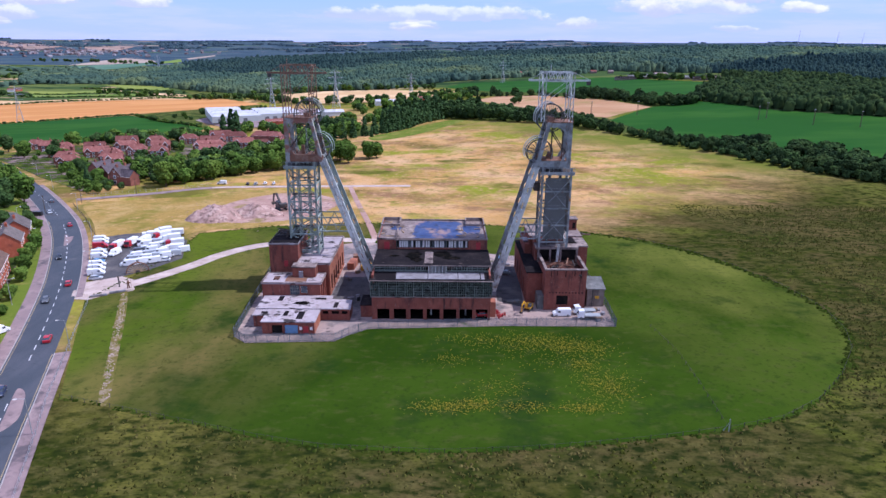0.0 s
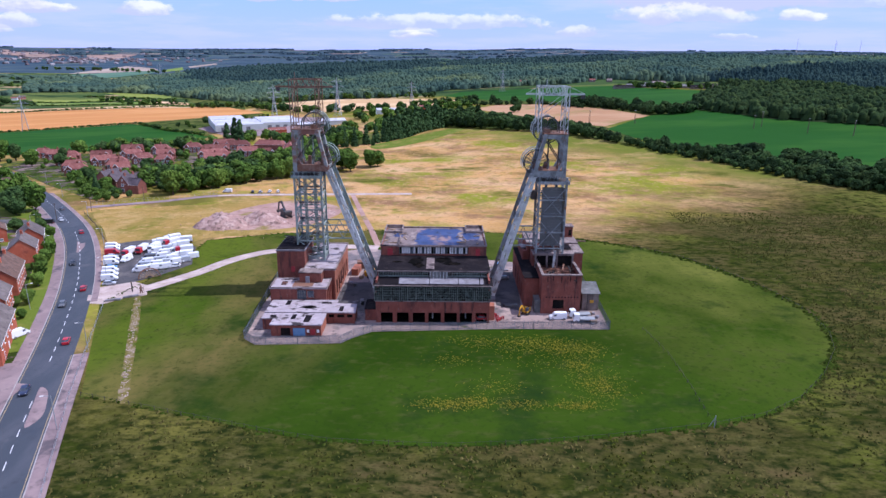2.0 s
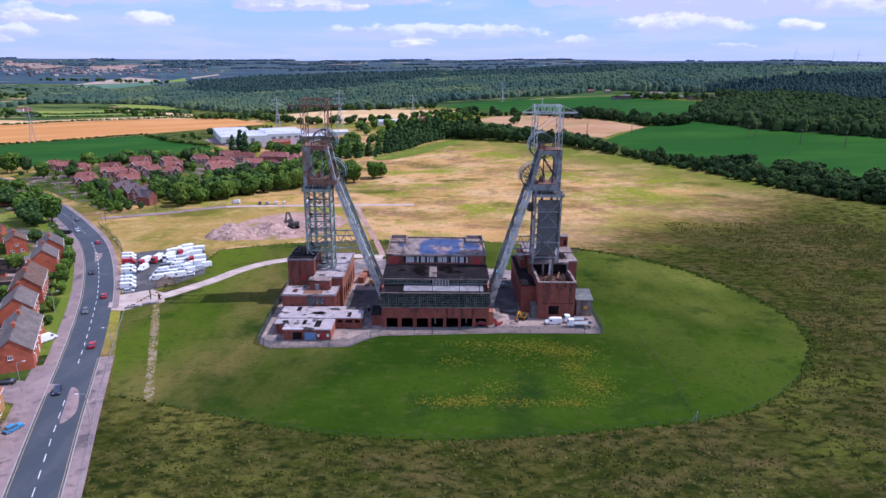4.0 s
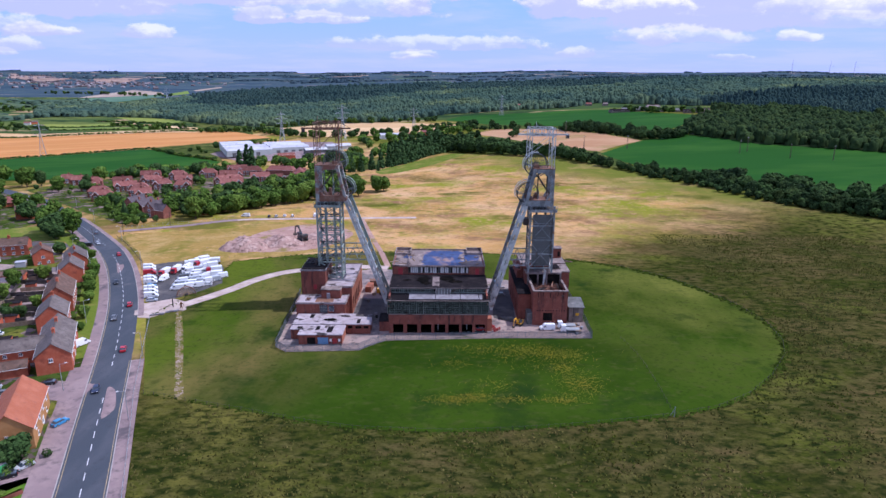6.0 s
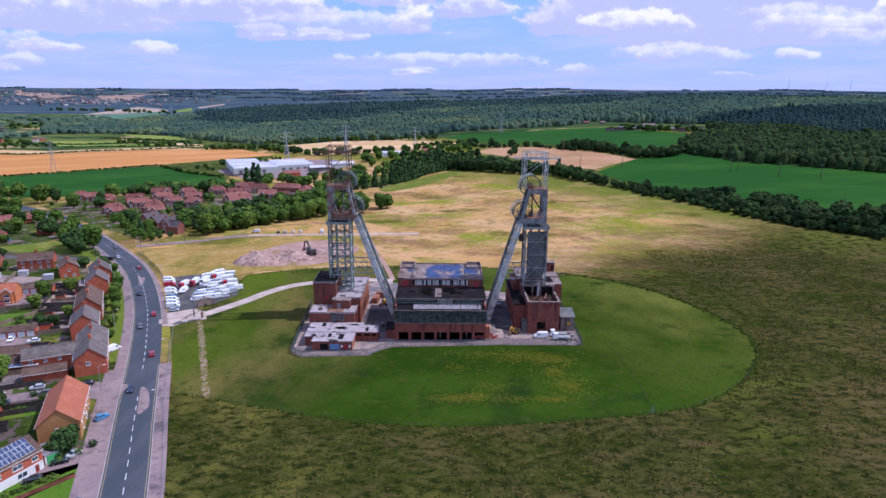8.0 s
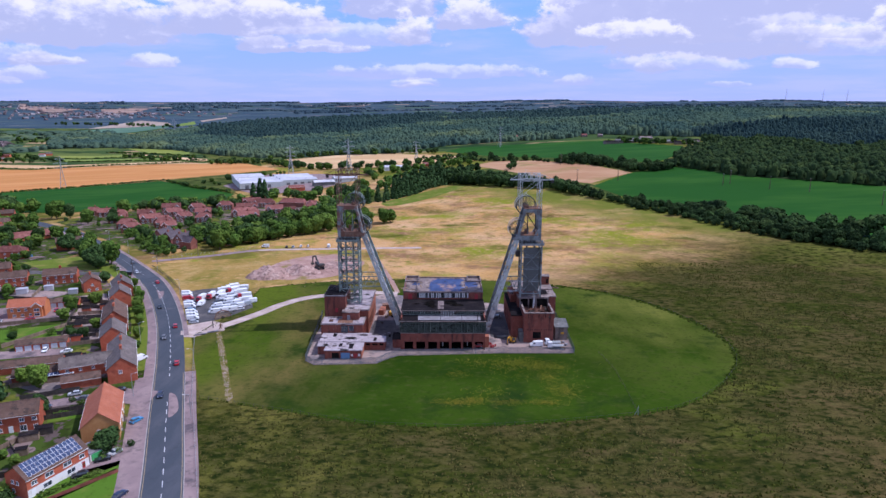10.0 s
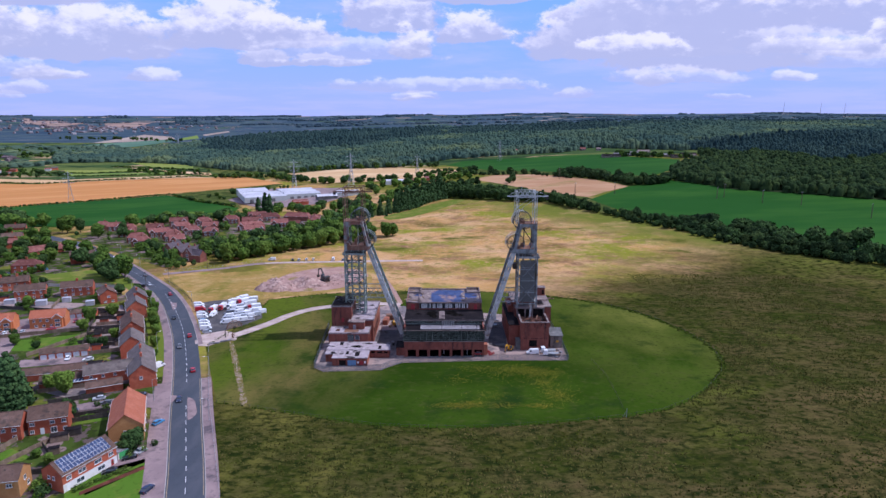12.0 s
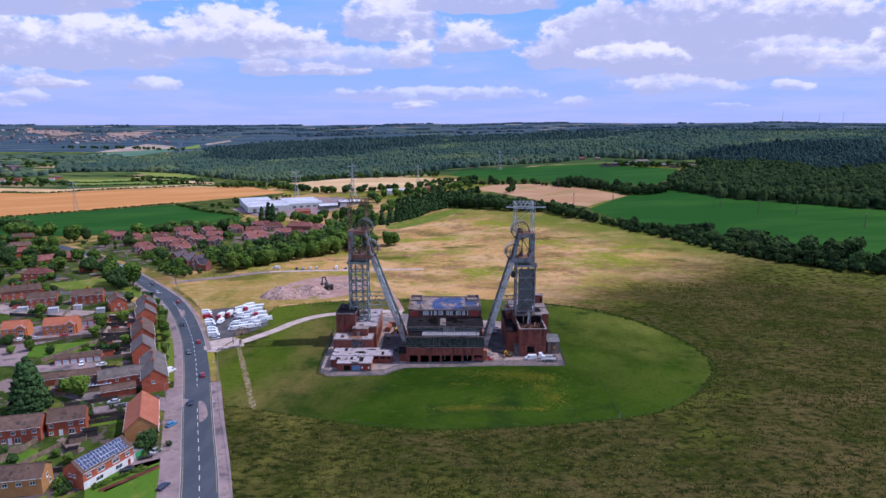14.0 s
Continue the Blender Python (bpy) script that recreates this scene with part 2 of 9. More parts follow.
M["lawn"] = mat("mown_lawn", (0.019, 0.042, 0.004), [
    ((0.032, 0.062, 0.006), 0.020, 0.43, 0.58, 5, (0.8, 1.2, 1)),
    # paler right side, painted in for sun on the lawn between cloud shadows
    ((0.115, 0.125, 0.024), 0.019, 0.36, 0.66, 6, (1.2, 0.8, 1), ((0.75, 0.66, 0), 24, 70)),
    ((0.140, 0.108, 0.036), 0.026, 0.40, 0.64, 6, (1.3, 0.7, 1), ((-0.9, 0.35, 0), 12, 46)),
    ((0.080, 0.110, 0.012), 0.020, 0.38, 0.60, 4, (1.3, 0.7, 1), ((-1, 0.1, 0), 60, 86)),
    ((0.015, 0.034, 0.007), 0.05, 0.55, 0.70, 5, (1, 1, 1)),
    ((0.055, 0.066, 0.016), 0.35, 0.52, 0.78, 7, (0.7, 1.2, 1)), ((0.016, 0.031, 0.006), 0.8, 0.54, 0.80, 6, S1)], rough=1.0, bump=0.2, bump_scale=4, spec=0.0)
M["flowers"] = mat("yellow_flowers", (0.19, 0.165, 0.010), [((0.28, 0.205, 0.010), 1.0, 0.4, 0.6, 3, S1)], rough=0.9)
M["verge"] = mat("verge_grass", (0.115, 0.155, 0.020), [
    ((0.22, 0.20, 0.055), 0.08, 0.5, 0.66, 5, S1), ((0.05, 0.085, 0.012), 0.4, 0.55, 0.75, 5, S1)], rough=0.95, spec=0.05, bump=0.5, bump_scale=2)
M["garden"] = mat("garden_lawn", (0.075, 0.150, 0.015), [
    ((0.14, 0.17, 0.03), 0.12, 0.5, 0.66, 4, S1), ((0.05, 0.09, 0.01), 0.6, 0.55, 0.75, 4, S1)], rough=0.95, spec=0.05)
M["town"] = mat("town_ground", (0.052, 0.080, 0.016), [
    ((0.030, 0.048, 0.010), 0.06, 0.48, 0.58, 4, S1), ((0.130, 0.135, 0.026), 0.05, 0.54, 0.62, 4, S1), ((0.205, 0.150, 0.140), 0.055, 0.575, 0.59, 3, S1),
    ((0.10, 0.075, 0.072), 0.16, 0.55, 0.58, 3, S1), ((0.025, 0.03, 0.012), 0.4, 0.58, 0.66, 5, S1)], rough=1.0, spec=0.0)
M["field_green"] = mat("field_green", (0.015, 0.070, 0.008), [
    ((0.028, 0.092, 0.011), 0.012, 0.45, 0.62, 3, (0.5, 1.5, 1)), ((0.014, 0.065, 0.007), 0.03, 0.52, 0.7, 3, (0.3, 2, 1))], rough=0.95, spec=0.05)
M["field_orange"] = mat("field_ripe_crop", (0.46, 0.205, 0.066), [
    ((0.53, 0.26, 0.095), 0.01, 0.45, 0.62, 3, (0.3, 2, 1)), ((0.40, 0.20, 0.06), 0.05, 0.55, 0.7, 3, (0.2, 3, 1))], rough=0.95, spec=0.05)
M["field_pale"] = mat("field_barley", (0.50, 0.325, 0.165), [
    ((0.60, 0.42, 0.24), 0.012, 0.45, 0.6, 4, (0.5, 1.5, 1)), ((0.37, 0.24, 0.10), 0.02, 0.56, 0.7, 4, (0.4, 2, 1))], rough=0.95, spec=0.05)
M["field_brown"] = mat("field_stubble", (0.36, 0.200, 0.105), [
    ((0.43, 0.265, 0.15), 0.015, 0.45, 0.6, 4, (0.5, 1.5, 1)), ((0.25, 0.19, 0.07), 0.02, 0.56, 0.7, 4, S1)], rough=0.95, spec=0.05)
M["field_light"] = mat("field_light_green", (0.13, 0.20, 0.04), [((0.19, 0.24, 0.06), 0.01, 0.45, 0.6, 3, S1)], rough=0.95, spec=0.05)
# distant land: blue haze is mixed into these colours
M["distance"] = mat("distant_country_hazed", (0.060, 0.092, 0.118), [
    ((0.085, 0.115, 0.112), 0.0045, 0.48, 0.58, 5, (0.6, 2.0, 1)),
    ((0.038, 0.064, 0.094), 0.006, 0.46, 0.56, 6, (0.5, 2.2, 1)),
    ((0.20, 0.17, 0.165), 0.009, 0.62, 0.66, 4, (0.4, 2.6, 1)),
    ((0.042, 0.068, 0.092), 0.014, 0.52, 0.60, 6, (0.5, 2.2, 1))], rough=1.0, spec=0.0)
M["country"] = mat("valley_country", (0.050, 0.085, 0.030), [
    ((0.105, 0.135, 0.040), 0.006, 0.46, 0.54, 4, (0.6, 1.8, 1)), ((0.025, 0.050, 0.022), 0.009, 0.50, 0.58, 5, (0.6, 1.6, 1)),
    ((0.30, 0.22, 0.12), 0.007, 0.60, 0.63, 3, (0.6, 2.2, 1))], rough=1.0, spec=0.0)
# far fields greyed and blued, haze painted into the base colours
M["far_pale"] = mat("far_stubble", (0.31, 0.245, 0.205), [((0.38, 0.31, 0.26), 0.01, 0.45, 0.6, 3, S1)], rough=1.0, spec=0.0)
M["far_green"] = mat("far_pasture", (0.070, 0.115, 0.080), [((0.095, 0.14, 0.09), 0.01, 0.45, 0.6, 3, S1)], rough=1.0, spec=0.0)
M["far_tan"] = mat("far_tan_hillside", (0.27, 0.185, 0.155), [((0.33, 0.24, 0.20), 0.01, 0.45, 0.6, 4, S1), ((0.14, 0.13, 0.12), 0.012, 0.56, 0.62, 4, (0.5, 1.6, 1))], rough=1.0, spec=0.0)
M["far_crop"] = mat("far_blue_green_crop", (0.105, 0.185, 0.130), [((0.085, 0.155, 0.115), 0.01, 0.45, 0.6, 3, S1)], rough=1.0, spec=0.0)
M["field_lime"] = mat("field_yellow_green", (0.20, 0.235, 0.050), [((0.16, 0.21, 0.045), 0.01, 0.45, 0.6, 3, S1)], rough=0.95, spec=0.05)
M["scrub"] = mat("rough_scrub", (0.060, 0.082, 0.022), [
    ((0.115, 0.125, 0.035), 0.02, 0.48, 0.62, 5, S1), ((0.030, 0.048, 0.014), 0.05, 0.50, 0.64, 6, S1), ((0.17, 0.14, 0.06), 0.03, 0.60, 0.68, 5, S1)], rough=1.0, spec=0.0)
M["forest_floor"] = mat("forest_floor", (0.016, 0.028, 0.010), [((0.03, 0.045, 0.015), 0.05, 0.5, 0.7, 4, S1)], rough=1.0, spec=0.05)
# hard ground
M["asphalt"] = mat("asphalt", (0.048, 0.057, 0.072), [
    ((0.068, 0.074, 0.090), 0.10, 0.46, 0.64, 6, (1.5, 0.4, 1)), ((0.040, 0.046, 0.058), 0.5, 0.55, 0.78, 6, S1),
    ((0.125, 0.118, 0.128), 0.05, 0.60, 0.72, 6, S1)], rough=0.8, bump=0.15, bump_scale=9)
M["paving"] = mat("pavement", (0.225, 0.162, 0.164), [
    ((0.28, 0.205, 0.20), 0.13, 0.46, 0.62, 6, S1), ((0.13, 0.10, 0.105), 0.5, 0.52, 0.72, 7, S1), ((0.095, 0.078, 0.085), 0.09, 0.56, 0.64, 6, S1)], rough=0.9, bump=0.2, bump_scale=6)
M["kerb"] = mat("kerb_stone", (0.34, 0.31, 0.30), [((0.24, 0.22, 0.22), 0.6, 0.5, 0.7, 4, S1)], rough=0.9)
M["gravel"] = mat("pale_gravel", (0.40, 0.315, 0.285), [
    ((0.50, 0.405, 0.37), 0.2, 0.46, 0.64, 6, S1), ((0.25, 0.195, 0.155), 0.35, 0.55, 0.72, 6, S1), ((0.16, 0.14, 0.05), 0.5, 0.62, 0.72, 6, S1)], rough=0.95, spec=0.05, bump=0.4, bump_scale=5)
M["yard"] = mat("yard_concrete", (0.30, 0.225, 0.205), [
    ((0.150, 0.128, 0.130), 0.07, 0.48, 0.57, 6, S1), ((0.37, 0.28, 0.25), 0.16, 0.53, 0.66, 6, S1),
    ((0.065, 0.055, 0.055), 0.35, 0.56, 0.68, 6, S1), ((0.07, 0.075, 0.02), 0.22, 0.62, 0.70, 6, S1)], rough=0.9, bump=0.3, bump_scale=4)
M["tarmac"] = mat("old_tarmac", (0.070, 0.066, 0.070), [
    ((0.13, 0.115, 0.11), 0.14, 0.5, 0.64, 6, S1), ((0.035, 0.034, 0.038), 0.3, 0.53, 0.68, 6, S1)], rough=0.85, bump=0.3, bump_scale=4)
M["dirt"] = mat("bare_dirt", (0.33, 0.205, 0.170), [
    ((0.41, 0.275, 0.235), 0.09, 0.47, 0.66, 6, S1), ((0.20, 0.13, 0.105), 0.3, 0.53, 0.72, 7, S1), ((0.22, 0.17, 0.06), 0.06, 0.58, 0.66, 6, S1)], rough=1.0, spec=0.05, bump=0.5, bump_scale=3)
M["dirt_grass"] = mat("trodden_grass", (0.14, 0.115, 0.035), [((0.24, 0.19, 0.13), 0.5, 0.5, 0.62, 5, S1), ((0.06, 0.085, 0.008), 0.25, 0.5, 0.6, 5, S1)], rough=1.0, spec=0.0)
M["rubble"] = mat("brick_rubble", (0.33, 0.215, 0.185), [
    ((0.45, 0.325, 0.285), 0.35, 0.48, 0.62, 7, S1), ((0.13, 0.085, 0.075), 0.5, 0.50, 0.66, 7, S1)], rough=1.0, spec=0.05, bump=1.0, bump_scale=1.2)
M["paint_white"] = mat("road_paint", (0.62, 0.62, 0.64), [((0.36, 0.36, 0.38), 1.2, 0.5, 0.75, 5, S1)], rough=0.8)
M["paint_yellow"] = mat("yellow_road_paint", (0.36, 0.27, 0.15), [((0.22, 0.18, 0.14), 0.8, 0.5, 0.7, 5, S1)], rough=0.8)
# the colliery
M["brick"] = mat("dark_red_brick", (0.200, 0.062, 0.044), [
    ((0.265, 0.088, 0.062), 0.35, 0.46, 0.66, 6, S1), ((0.075, 0.032, 0.029), 0.22, 0.53, 0.70, 6, (1, 1, 0.4)),
    ((0.045, 0.024, 0.022), 0.8, 0.56, 0.72, 5, (1, 1, 0.12)), ((0.27, 0.165, 0.135), 1.6, 0.60, 0.76, 5, S1)], rough=0.9, bump=0.25, bump_scale=7, each=0.08)
# orange brick, also the lighter copy for east walls with sunlight in the colour
M["brick_orange"] = mat("orange_and_sunlit_brick", (0.30, 0.105, 0.064), [
    ((0.38, 0.155, 0.10), 0.35, 0.46, 0.68, 6, S1), ((0.13, 0.052, 0.040), 0.25, 0.53, 0.70, 6, (1, 1, 0.4)),
    ((0.075, 0.035, 0.028), 0.8, 0.58, 0.72, 5, (1, 1, 0.15))], rough=0.9, bump=0.25, bump_scale=7)
M["roof_white"] = mat("white_flat_roofing", (0.33, 0.285, 0.305), [
    ((0.41, 0.36, 0.385), 0.2, 0.46, 0.62, 6, S1), ((0.045, 0.038, 0.040), 0.20, 0.555, 0.60, 6, (1.0, 1.6, 1)),
    ((0.22, 0.17, 0.165), 0.5, 0.52, 0.70, 7, S1)], rough=0.9, spec=0.1)
M["felt"] = mat("dark_roof_felt", (0.014, 0.012, 0.014), [
    ((0.027, 0.022, 0.023), 0.22, 0.48, 0.64, 6, S1), ((0.007, 0.006, 0.007), 0.25, 0.55, 0.66, 6, S1),
    ((0.10, 0.072, 0.066), 0.5, 0.63, 0.74, 7, S1)], rough=0.95, spec=0.05, bump=0.3, bump_scale=3)
# near-black that stands in for shade in roof holes and bays
M["shade_black"] = mat("near_black_shade", (0.006, 0.006, 0.006), [((0.02, 0.016, 0.014), 0.5, 0.5, 0.7, 5, S1)], rough=1.0, spec=0.0)
M["felt_pink"] = mat("worn_roof_felt", (0.20, 0.155, 0.145), [
    ((0.30, 0.24, 0.22), 0.3, 0.50, 0.62, 6, S1), ((0.052, 0.038, 0.038), 0.25, 0.53, 0.64, 7, S1), ((0.06, 0.045, 0.045), 0.9, 0.55, 0.68, 6, S1)], rough=0.9, bump=0.4, bump_scale=3)
M["blue_sheet"] = mat("blue_roof_membrane", (0.032, 0.056, 0.150), [
    ((0.055, 0.080, 0.18), 0.25, 0.46, 0.62, 6, S1), ((0.26, 0.17, 0.155), 0.22, 0.53, 0.62, 8, (1.0, 0.6, 1)),
    ((0.012, 0.018, 0.045), 0.35, 0.52, 0.66, 7, S1)], rough=0.6)
M["sheet_grey"] = mat("grey_sheet_cladding", (0.150, 0.152, 0.150), [
    ((0.085, 0.086, 0.086), 0.2, 0.46, 0.62, 6, (1, 1, 0.3)), ((0.20, 0.125, 0.095), 0.5, 0.60, 0.74, 6, (1, 1, 0.4)), ((0.24, 0.24, 0.235), 0.6, 0.58, 0.7, 5, S1)], rough=0.7, metal=0.1)
M["panel_pale"] = mat("pale_roof_panel", (0.24, 0.23, 0.255), [((0.14, 0.13, 0.14), 0.5, 0.46, 0.64, 7, S1), ((0.185, 0.175, 0.19), 0.25, 0.52, 0.66, 6, S1)], rough=0.85, spec=0.15)
M["shed_panel"] = mat("stained_shed_panel", (0.165, 0.130, 0.112), [((0.24, 0.195, 0.17), 0.5, 0.46, 0.64, 6, S1), ((0.075, 0.058, 0.05), 0.4, 0.54, 0.68, 6, (1, 1, 0.2))], rough=0.85)
M["dirty_glass"] = mat("dirty_broken_glass", (0.016, 0.021, 0.020), [((0.07, 0.085, 0.075), 0.9, 0.53, 0.64, 5, S1)], rough=0.4, spec=0.25, each=0.6)
M["steel"] = mat("grey_painted_steel", (0.215, 0.235, 0.245), [
    ((0.36, 0.38, 0.385), 0.3, 0.47, 0.64, 6, S1), ((0.11, 0.105, 0.10), 0.5, 0.52, 0.68, 6, (1, 1, 0.4)), ((0.20, 0.105, 0.065), 0.5, 0.59, 0.69, 7, S1)], rough=0.65, metal=0.1)
# pale steel, lightened further so the near raking legs look lit
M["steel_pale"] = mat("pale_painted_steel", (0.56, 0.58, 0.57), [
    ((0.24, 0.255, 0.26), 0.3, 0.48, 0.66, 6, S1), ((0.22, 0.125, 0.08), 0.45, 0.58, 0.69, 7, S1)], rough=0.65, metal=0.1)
M["steel_green"] = mat("green_grey_painted_steel", (0.215, 0.265, 0.245), [
    ((0.35, 0.40, 0.375), 0.3, 0.46, 0.64, 6, S1), ((0.17, 0.095, 0.06), 0.5, 0.58, 0.69, 7, S1)], rough=0.65, metal=0.1)
M["steel_worn"] = mat("rust_streaked_steel", (0.30, 0.315, 0.31), [
    ((0.17, 0.18, 0.18), 0.3, 0.47, 0.64, 6, S1), ((0.23, 0.105, 0.075), 0.42, 0.47, 0.60, 7, S1)], rough=0.7, metal=0.05)
M["wheel_steel"] = mat("dark_wheel_steel", (0.075, 0.085, 0.085), [((0.13, 0.14, 0.135), 0.5, 0.46, 0.66, 5, S1), ((0.11, 0.06, 0.042), 0.6, 0.56, 0.68, 5, S1)], rough=0.7)
M["rust"] = mat("rusty_steel", (0.185, 0.092, 0.060), [
    ((0.27, 0.175, 0.135), 0.5, 0.47, 0.66, 6, S1), ((0.095, 0.050, 0.038), 0.8, 0.55, 0.74, 5, S1)], rough=0.9)
M["dark_steel"] = mat("dark_machinery", (0.050, 0.048, 0.050), [((0.13, 0.085, 0.06), 0.6, 0.5, 0.7, 5, S1)], rough=0.8)
M["fence"] = mat("galvanised_palisade", (0.105, 0.125, 0.155), [((0.17, 0.195, 0.23), 0.4, 0.48, 0.66, 5, S1), ((0.06, 0.07, 0.085), 0.9, 0.55, 0.7, 5, S1)], rough=0.6, metal=0.3)
M["mullion"] = mat("weathered_window_steel", (0.155, 0.18, 0.165), [((0.05, 0.052, 0.045), 0.7, 0.50, 0.66, 6, S1), ((0.30, 0.31, 0.285), 0.5, 0.58, 0.70, 6, S1)], rough=0.7)
# near-black for wall streaks and for shade painted behind openings
M["inside"] = mat("shade_and_stain_black", (0.014, 0.013, 0.013), [((0.035, 0.028, 0.025), 0.3, 0.5, 0.7, 5, S1)], rough=0.95, spec=0.05)
M["debris"] = mat("roof_debris", (0.075, 0.028, 0.020), [
    ((0.17, 0.085, 0.060), 0.8, 0.53, 0.66, 7, S1), ((0.018, 0.012, 0.011), 0.7, 0.48, 0.62, 7, S1)], rough=0.95, bump=0.8, bump_scale=2)
M["red_paint"] = mat("red_door_paint", (0.34, 0.035, 0.040), [((0.22, 0.03, 0.03), 0.9, 0.5, 0.7, 4, S1)], rough=0.6)
M["blue_door"] = mat("blue_door_paint", (0.135, 0.26, 0.44), [((0.10, 0.20, 0.36), 0.9, 0.5, 0.7, 4, S1)], rough=0.6)
# houses
M["house_brick"] = mat("red_house_brick", (0.40, 0.098, 0.050), [
    ((0.47, 0.135, 0.075), 0.5, 0.46, 0.66, 6, S1), ((0.25, 0.064, 0.040), 0.35, 0.55, 0.70, 6, S1)], rough=0.9, bump=0.2, bump_scale=8, each=0.14)
M["village_brick"] = mat("dull_red_village_brick", (0.215, 0.078, 0.058), [
    ((0.29, 0.115, 0.088), 0.3, 0.46, 0.66, 6, S1), ((0.13, 0.050, 0.040), 0.2, 0.54, 0.70, 6, S1)], rough=0.9, bump=0.2, bump_scale=8, each=0.2)
M["house_orange"] = mat("orange_house_brick", (0.52, 0.175, 0.065), [
    ((0.57, 0.22, 0.095), 0.5, 0.46, 0.66, 5, S1), ((0.34, 0.13, 0.07), 0.35, 0.57, 0.74, 5, S1)], rough=0.9, bump=0.2, bump_scale=8, each=0.10)
M["house_tan"] = mat("ochre_house_brick", (0.42, 0.205, 0.075), [
    ((0.47, 0.25, 0.10), 0.5, 0.46, 0.66, 5, S1), ((0.34, 0.16, 0.06), 0.35, 0.57, 0.74, 5, S1)], rough=0.9, bump=0.2, bump_scale=8)
M["render_white"] = mat("white_render", (0.72, 0.70, 0.69), [((0.60, 0.57, 0.55), 0.6, 0.5, 0.7, 5, S1)], rough=0.9)
M["tile_brown"] = mat("brown_roof_tiles", (0.118, 0.074, 0.058), [
    ((0.160, 0.104, 0.084), 0.4, 0.46, 0.66, 6, S1), ((0.065, 0.050, 0.046), 0.8, 0.52, 0.70, 6, S1), ((0.05, 0.042, 0.036), 0.3, 0.57, 0.66, 6, S1)], rough=0.9, spec=0.12, bump=0.5, bump_scale=6, each=0.16)
M["tile_grey"] = mat("grey_roof_slates", (0.128, 0.106, 0.100), [
    ((0.175, 0.148, 0.140), 0.35, 0.46, 0.66, 6, S1), ((0.070, 0.060, 0.060), 0.8, 0.52, 0.70, 6, S1)], rough=0.85, spec=0.15, bump=0.5, bump_scale=6, each=0.14)
M["tile_slate"] = mat("dark_purple_slates", (0.085, 0.068, 0.078), [((0.125, 0.104, 0.115), 0.35, 0.46, 0.66, 6, S1), ((0.045, 0.038, 0.044), 0.8, 0.52, 0.70, 6, S1)], rough=0.8, spec=0.15, each=0.12)
M["tile_red"] = mat("red_roof_tiles", (0.185, 0.072, 0.062), [
    ((0.26, 0.120, 0.105), 0.4, 0.46, 0.66, 5, S1), ((0.13, 0.058, 0.052), 0.8, 0.54, 0.74, 5, S1)], rough=0.9, bump=0.5, bump_scale=6, each=0.35, spec=0.1)
M["tile_orange"] = mat("terracotta_roof_tiles", (0.35, 0.110, 0.058), [
    ((0.40, 0.14, 0.08), 0.4, 0.46, 0.66, 5, S1), ((0.26, 0.095, 0.06), 0.8, 0.54, 0.74, 5, S1)], rough=0.85, bump=0.5, bump_scale=6)
M["far_house"] = mat("far_house_walls", (0.15, 0.115, 0.12), [((0.25, 0.235, 0.25), 0.02, 0.5, 0.56, 2, S1)], rough=0.9, island=0.5, spec=0.1)
M["upvc"] = mat("white_window_frame", (0.78, 0.78, 0.79), rough=0.5)
M["glass"] = mat("window_glass", (0.045, 0.060, 0.080), [((0.09, 0.10, 0.12), 0.6, 0.45, 0.65, 2, S1)], rough=0.08, spec=0.6, each=0.3)
M["solar"] = mat("solar_cells", (0.045, 0.065, 0.13), [((0.06, 0.085, 0.16), 1.0, 0.4, 0.6, 2, S1)], rough=0.15, spec=0.6)
M["alu"] = mat("aluminium_frame", (0.66, 0.68, 0.72), rough=0.4, metal=0.4)
M["garage_door"] = mat("white_garage_door", (0.66, 0.68, 0.72), [((0.54, 0.55, 0.6), 0.9, 0.5, 0.7, 3, S1)], rough=0.6)
M["green_paint"] = mat("green_garage_door", (0.07, 0.36, 0.12), [((0.05, 0.28, 0.09), 0.8, 0.5, 0.7, 3, S1)], rough=0.6)
M["wood"] = mat("weathered_fence_wood", (0.20, 0.145, 0.105), [((0.28, 0.21, 0.16), 0.7, 0.48, 0.68, 5, S1), ((0.11, 0.085, 0.07), 0.5, 0.55, 0.72, 5, S1)], rough=0.9, each=0.2)
M["wood_dark"] = mat("dark_fence_wood", (0.055, 0.048, 0.045), [((0.09, 0.075, 0.065), 0.7, 0.48, 0.68, 5, S1)], rough=0.9, each=0.2)
M["metal_sheet"] = mat("white_metal_sheet", (0.46, 0.46, 0.50), [((0.56, 0.56, 0.60), 0.03, 0.46, 0.6, 3, S1), ((0.34, 0.34, 0.38), 0.1, 0.55, 0.7, 3, (3, 0.3, 1))], rough=0.5, metal=0.1)
M["wall_cream"] = mat("pale_sheet_wall", (0.47, 0.50, 0.48), [((0.38, 0.41, 0.40), 0.1, 0.5, 0.7, 3, S1)], rough=0.7)
# growth
M["leaf"] = mat("broad_leaves", (0.058, 0.108, 0.018), [((0.095, 0.150, 0.026), 0.22, 0.46, 0.66, 4, S1)], rough=0.9, spec=0.05, island=0.38, each=0.18)
M["leaf_light"] = mat("light_leaves", (0.092, 0.150, 0.024), [((0.13, 0.19, 0.036), 0.22, 0.46, 0.66, 4, S1)], rough=0.9, spec=0.05, island=0.35, each=0.16)
M["leaf_dark"] = mat("dark_leaves", (0.034, 0.066, 0.020), [((0.055, 0.095, 0.026), 0.22, 0.46, 0.66, 4, S1)], rough=0.9, spec=0.05, island=0.35, each=0.18)
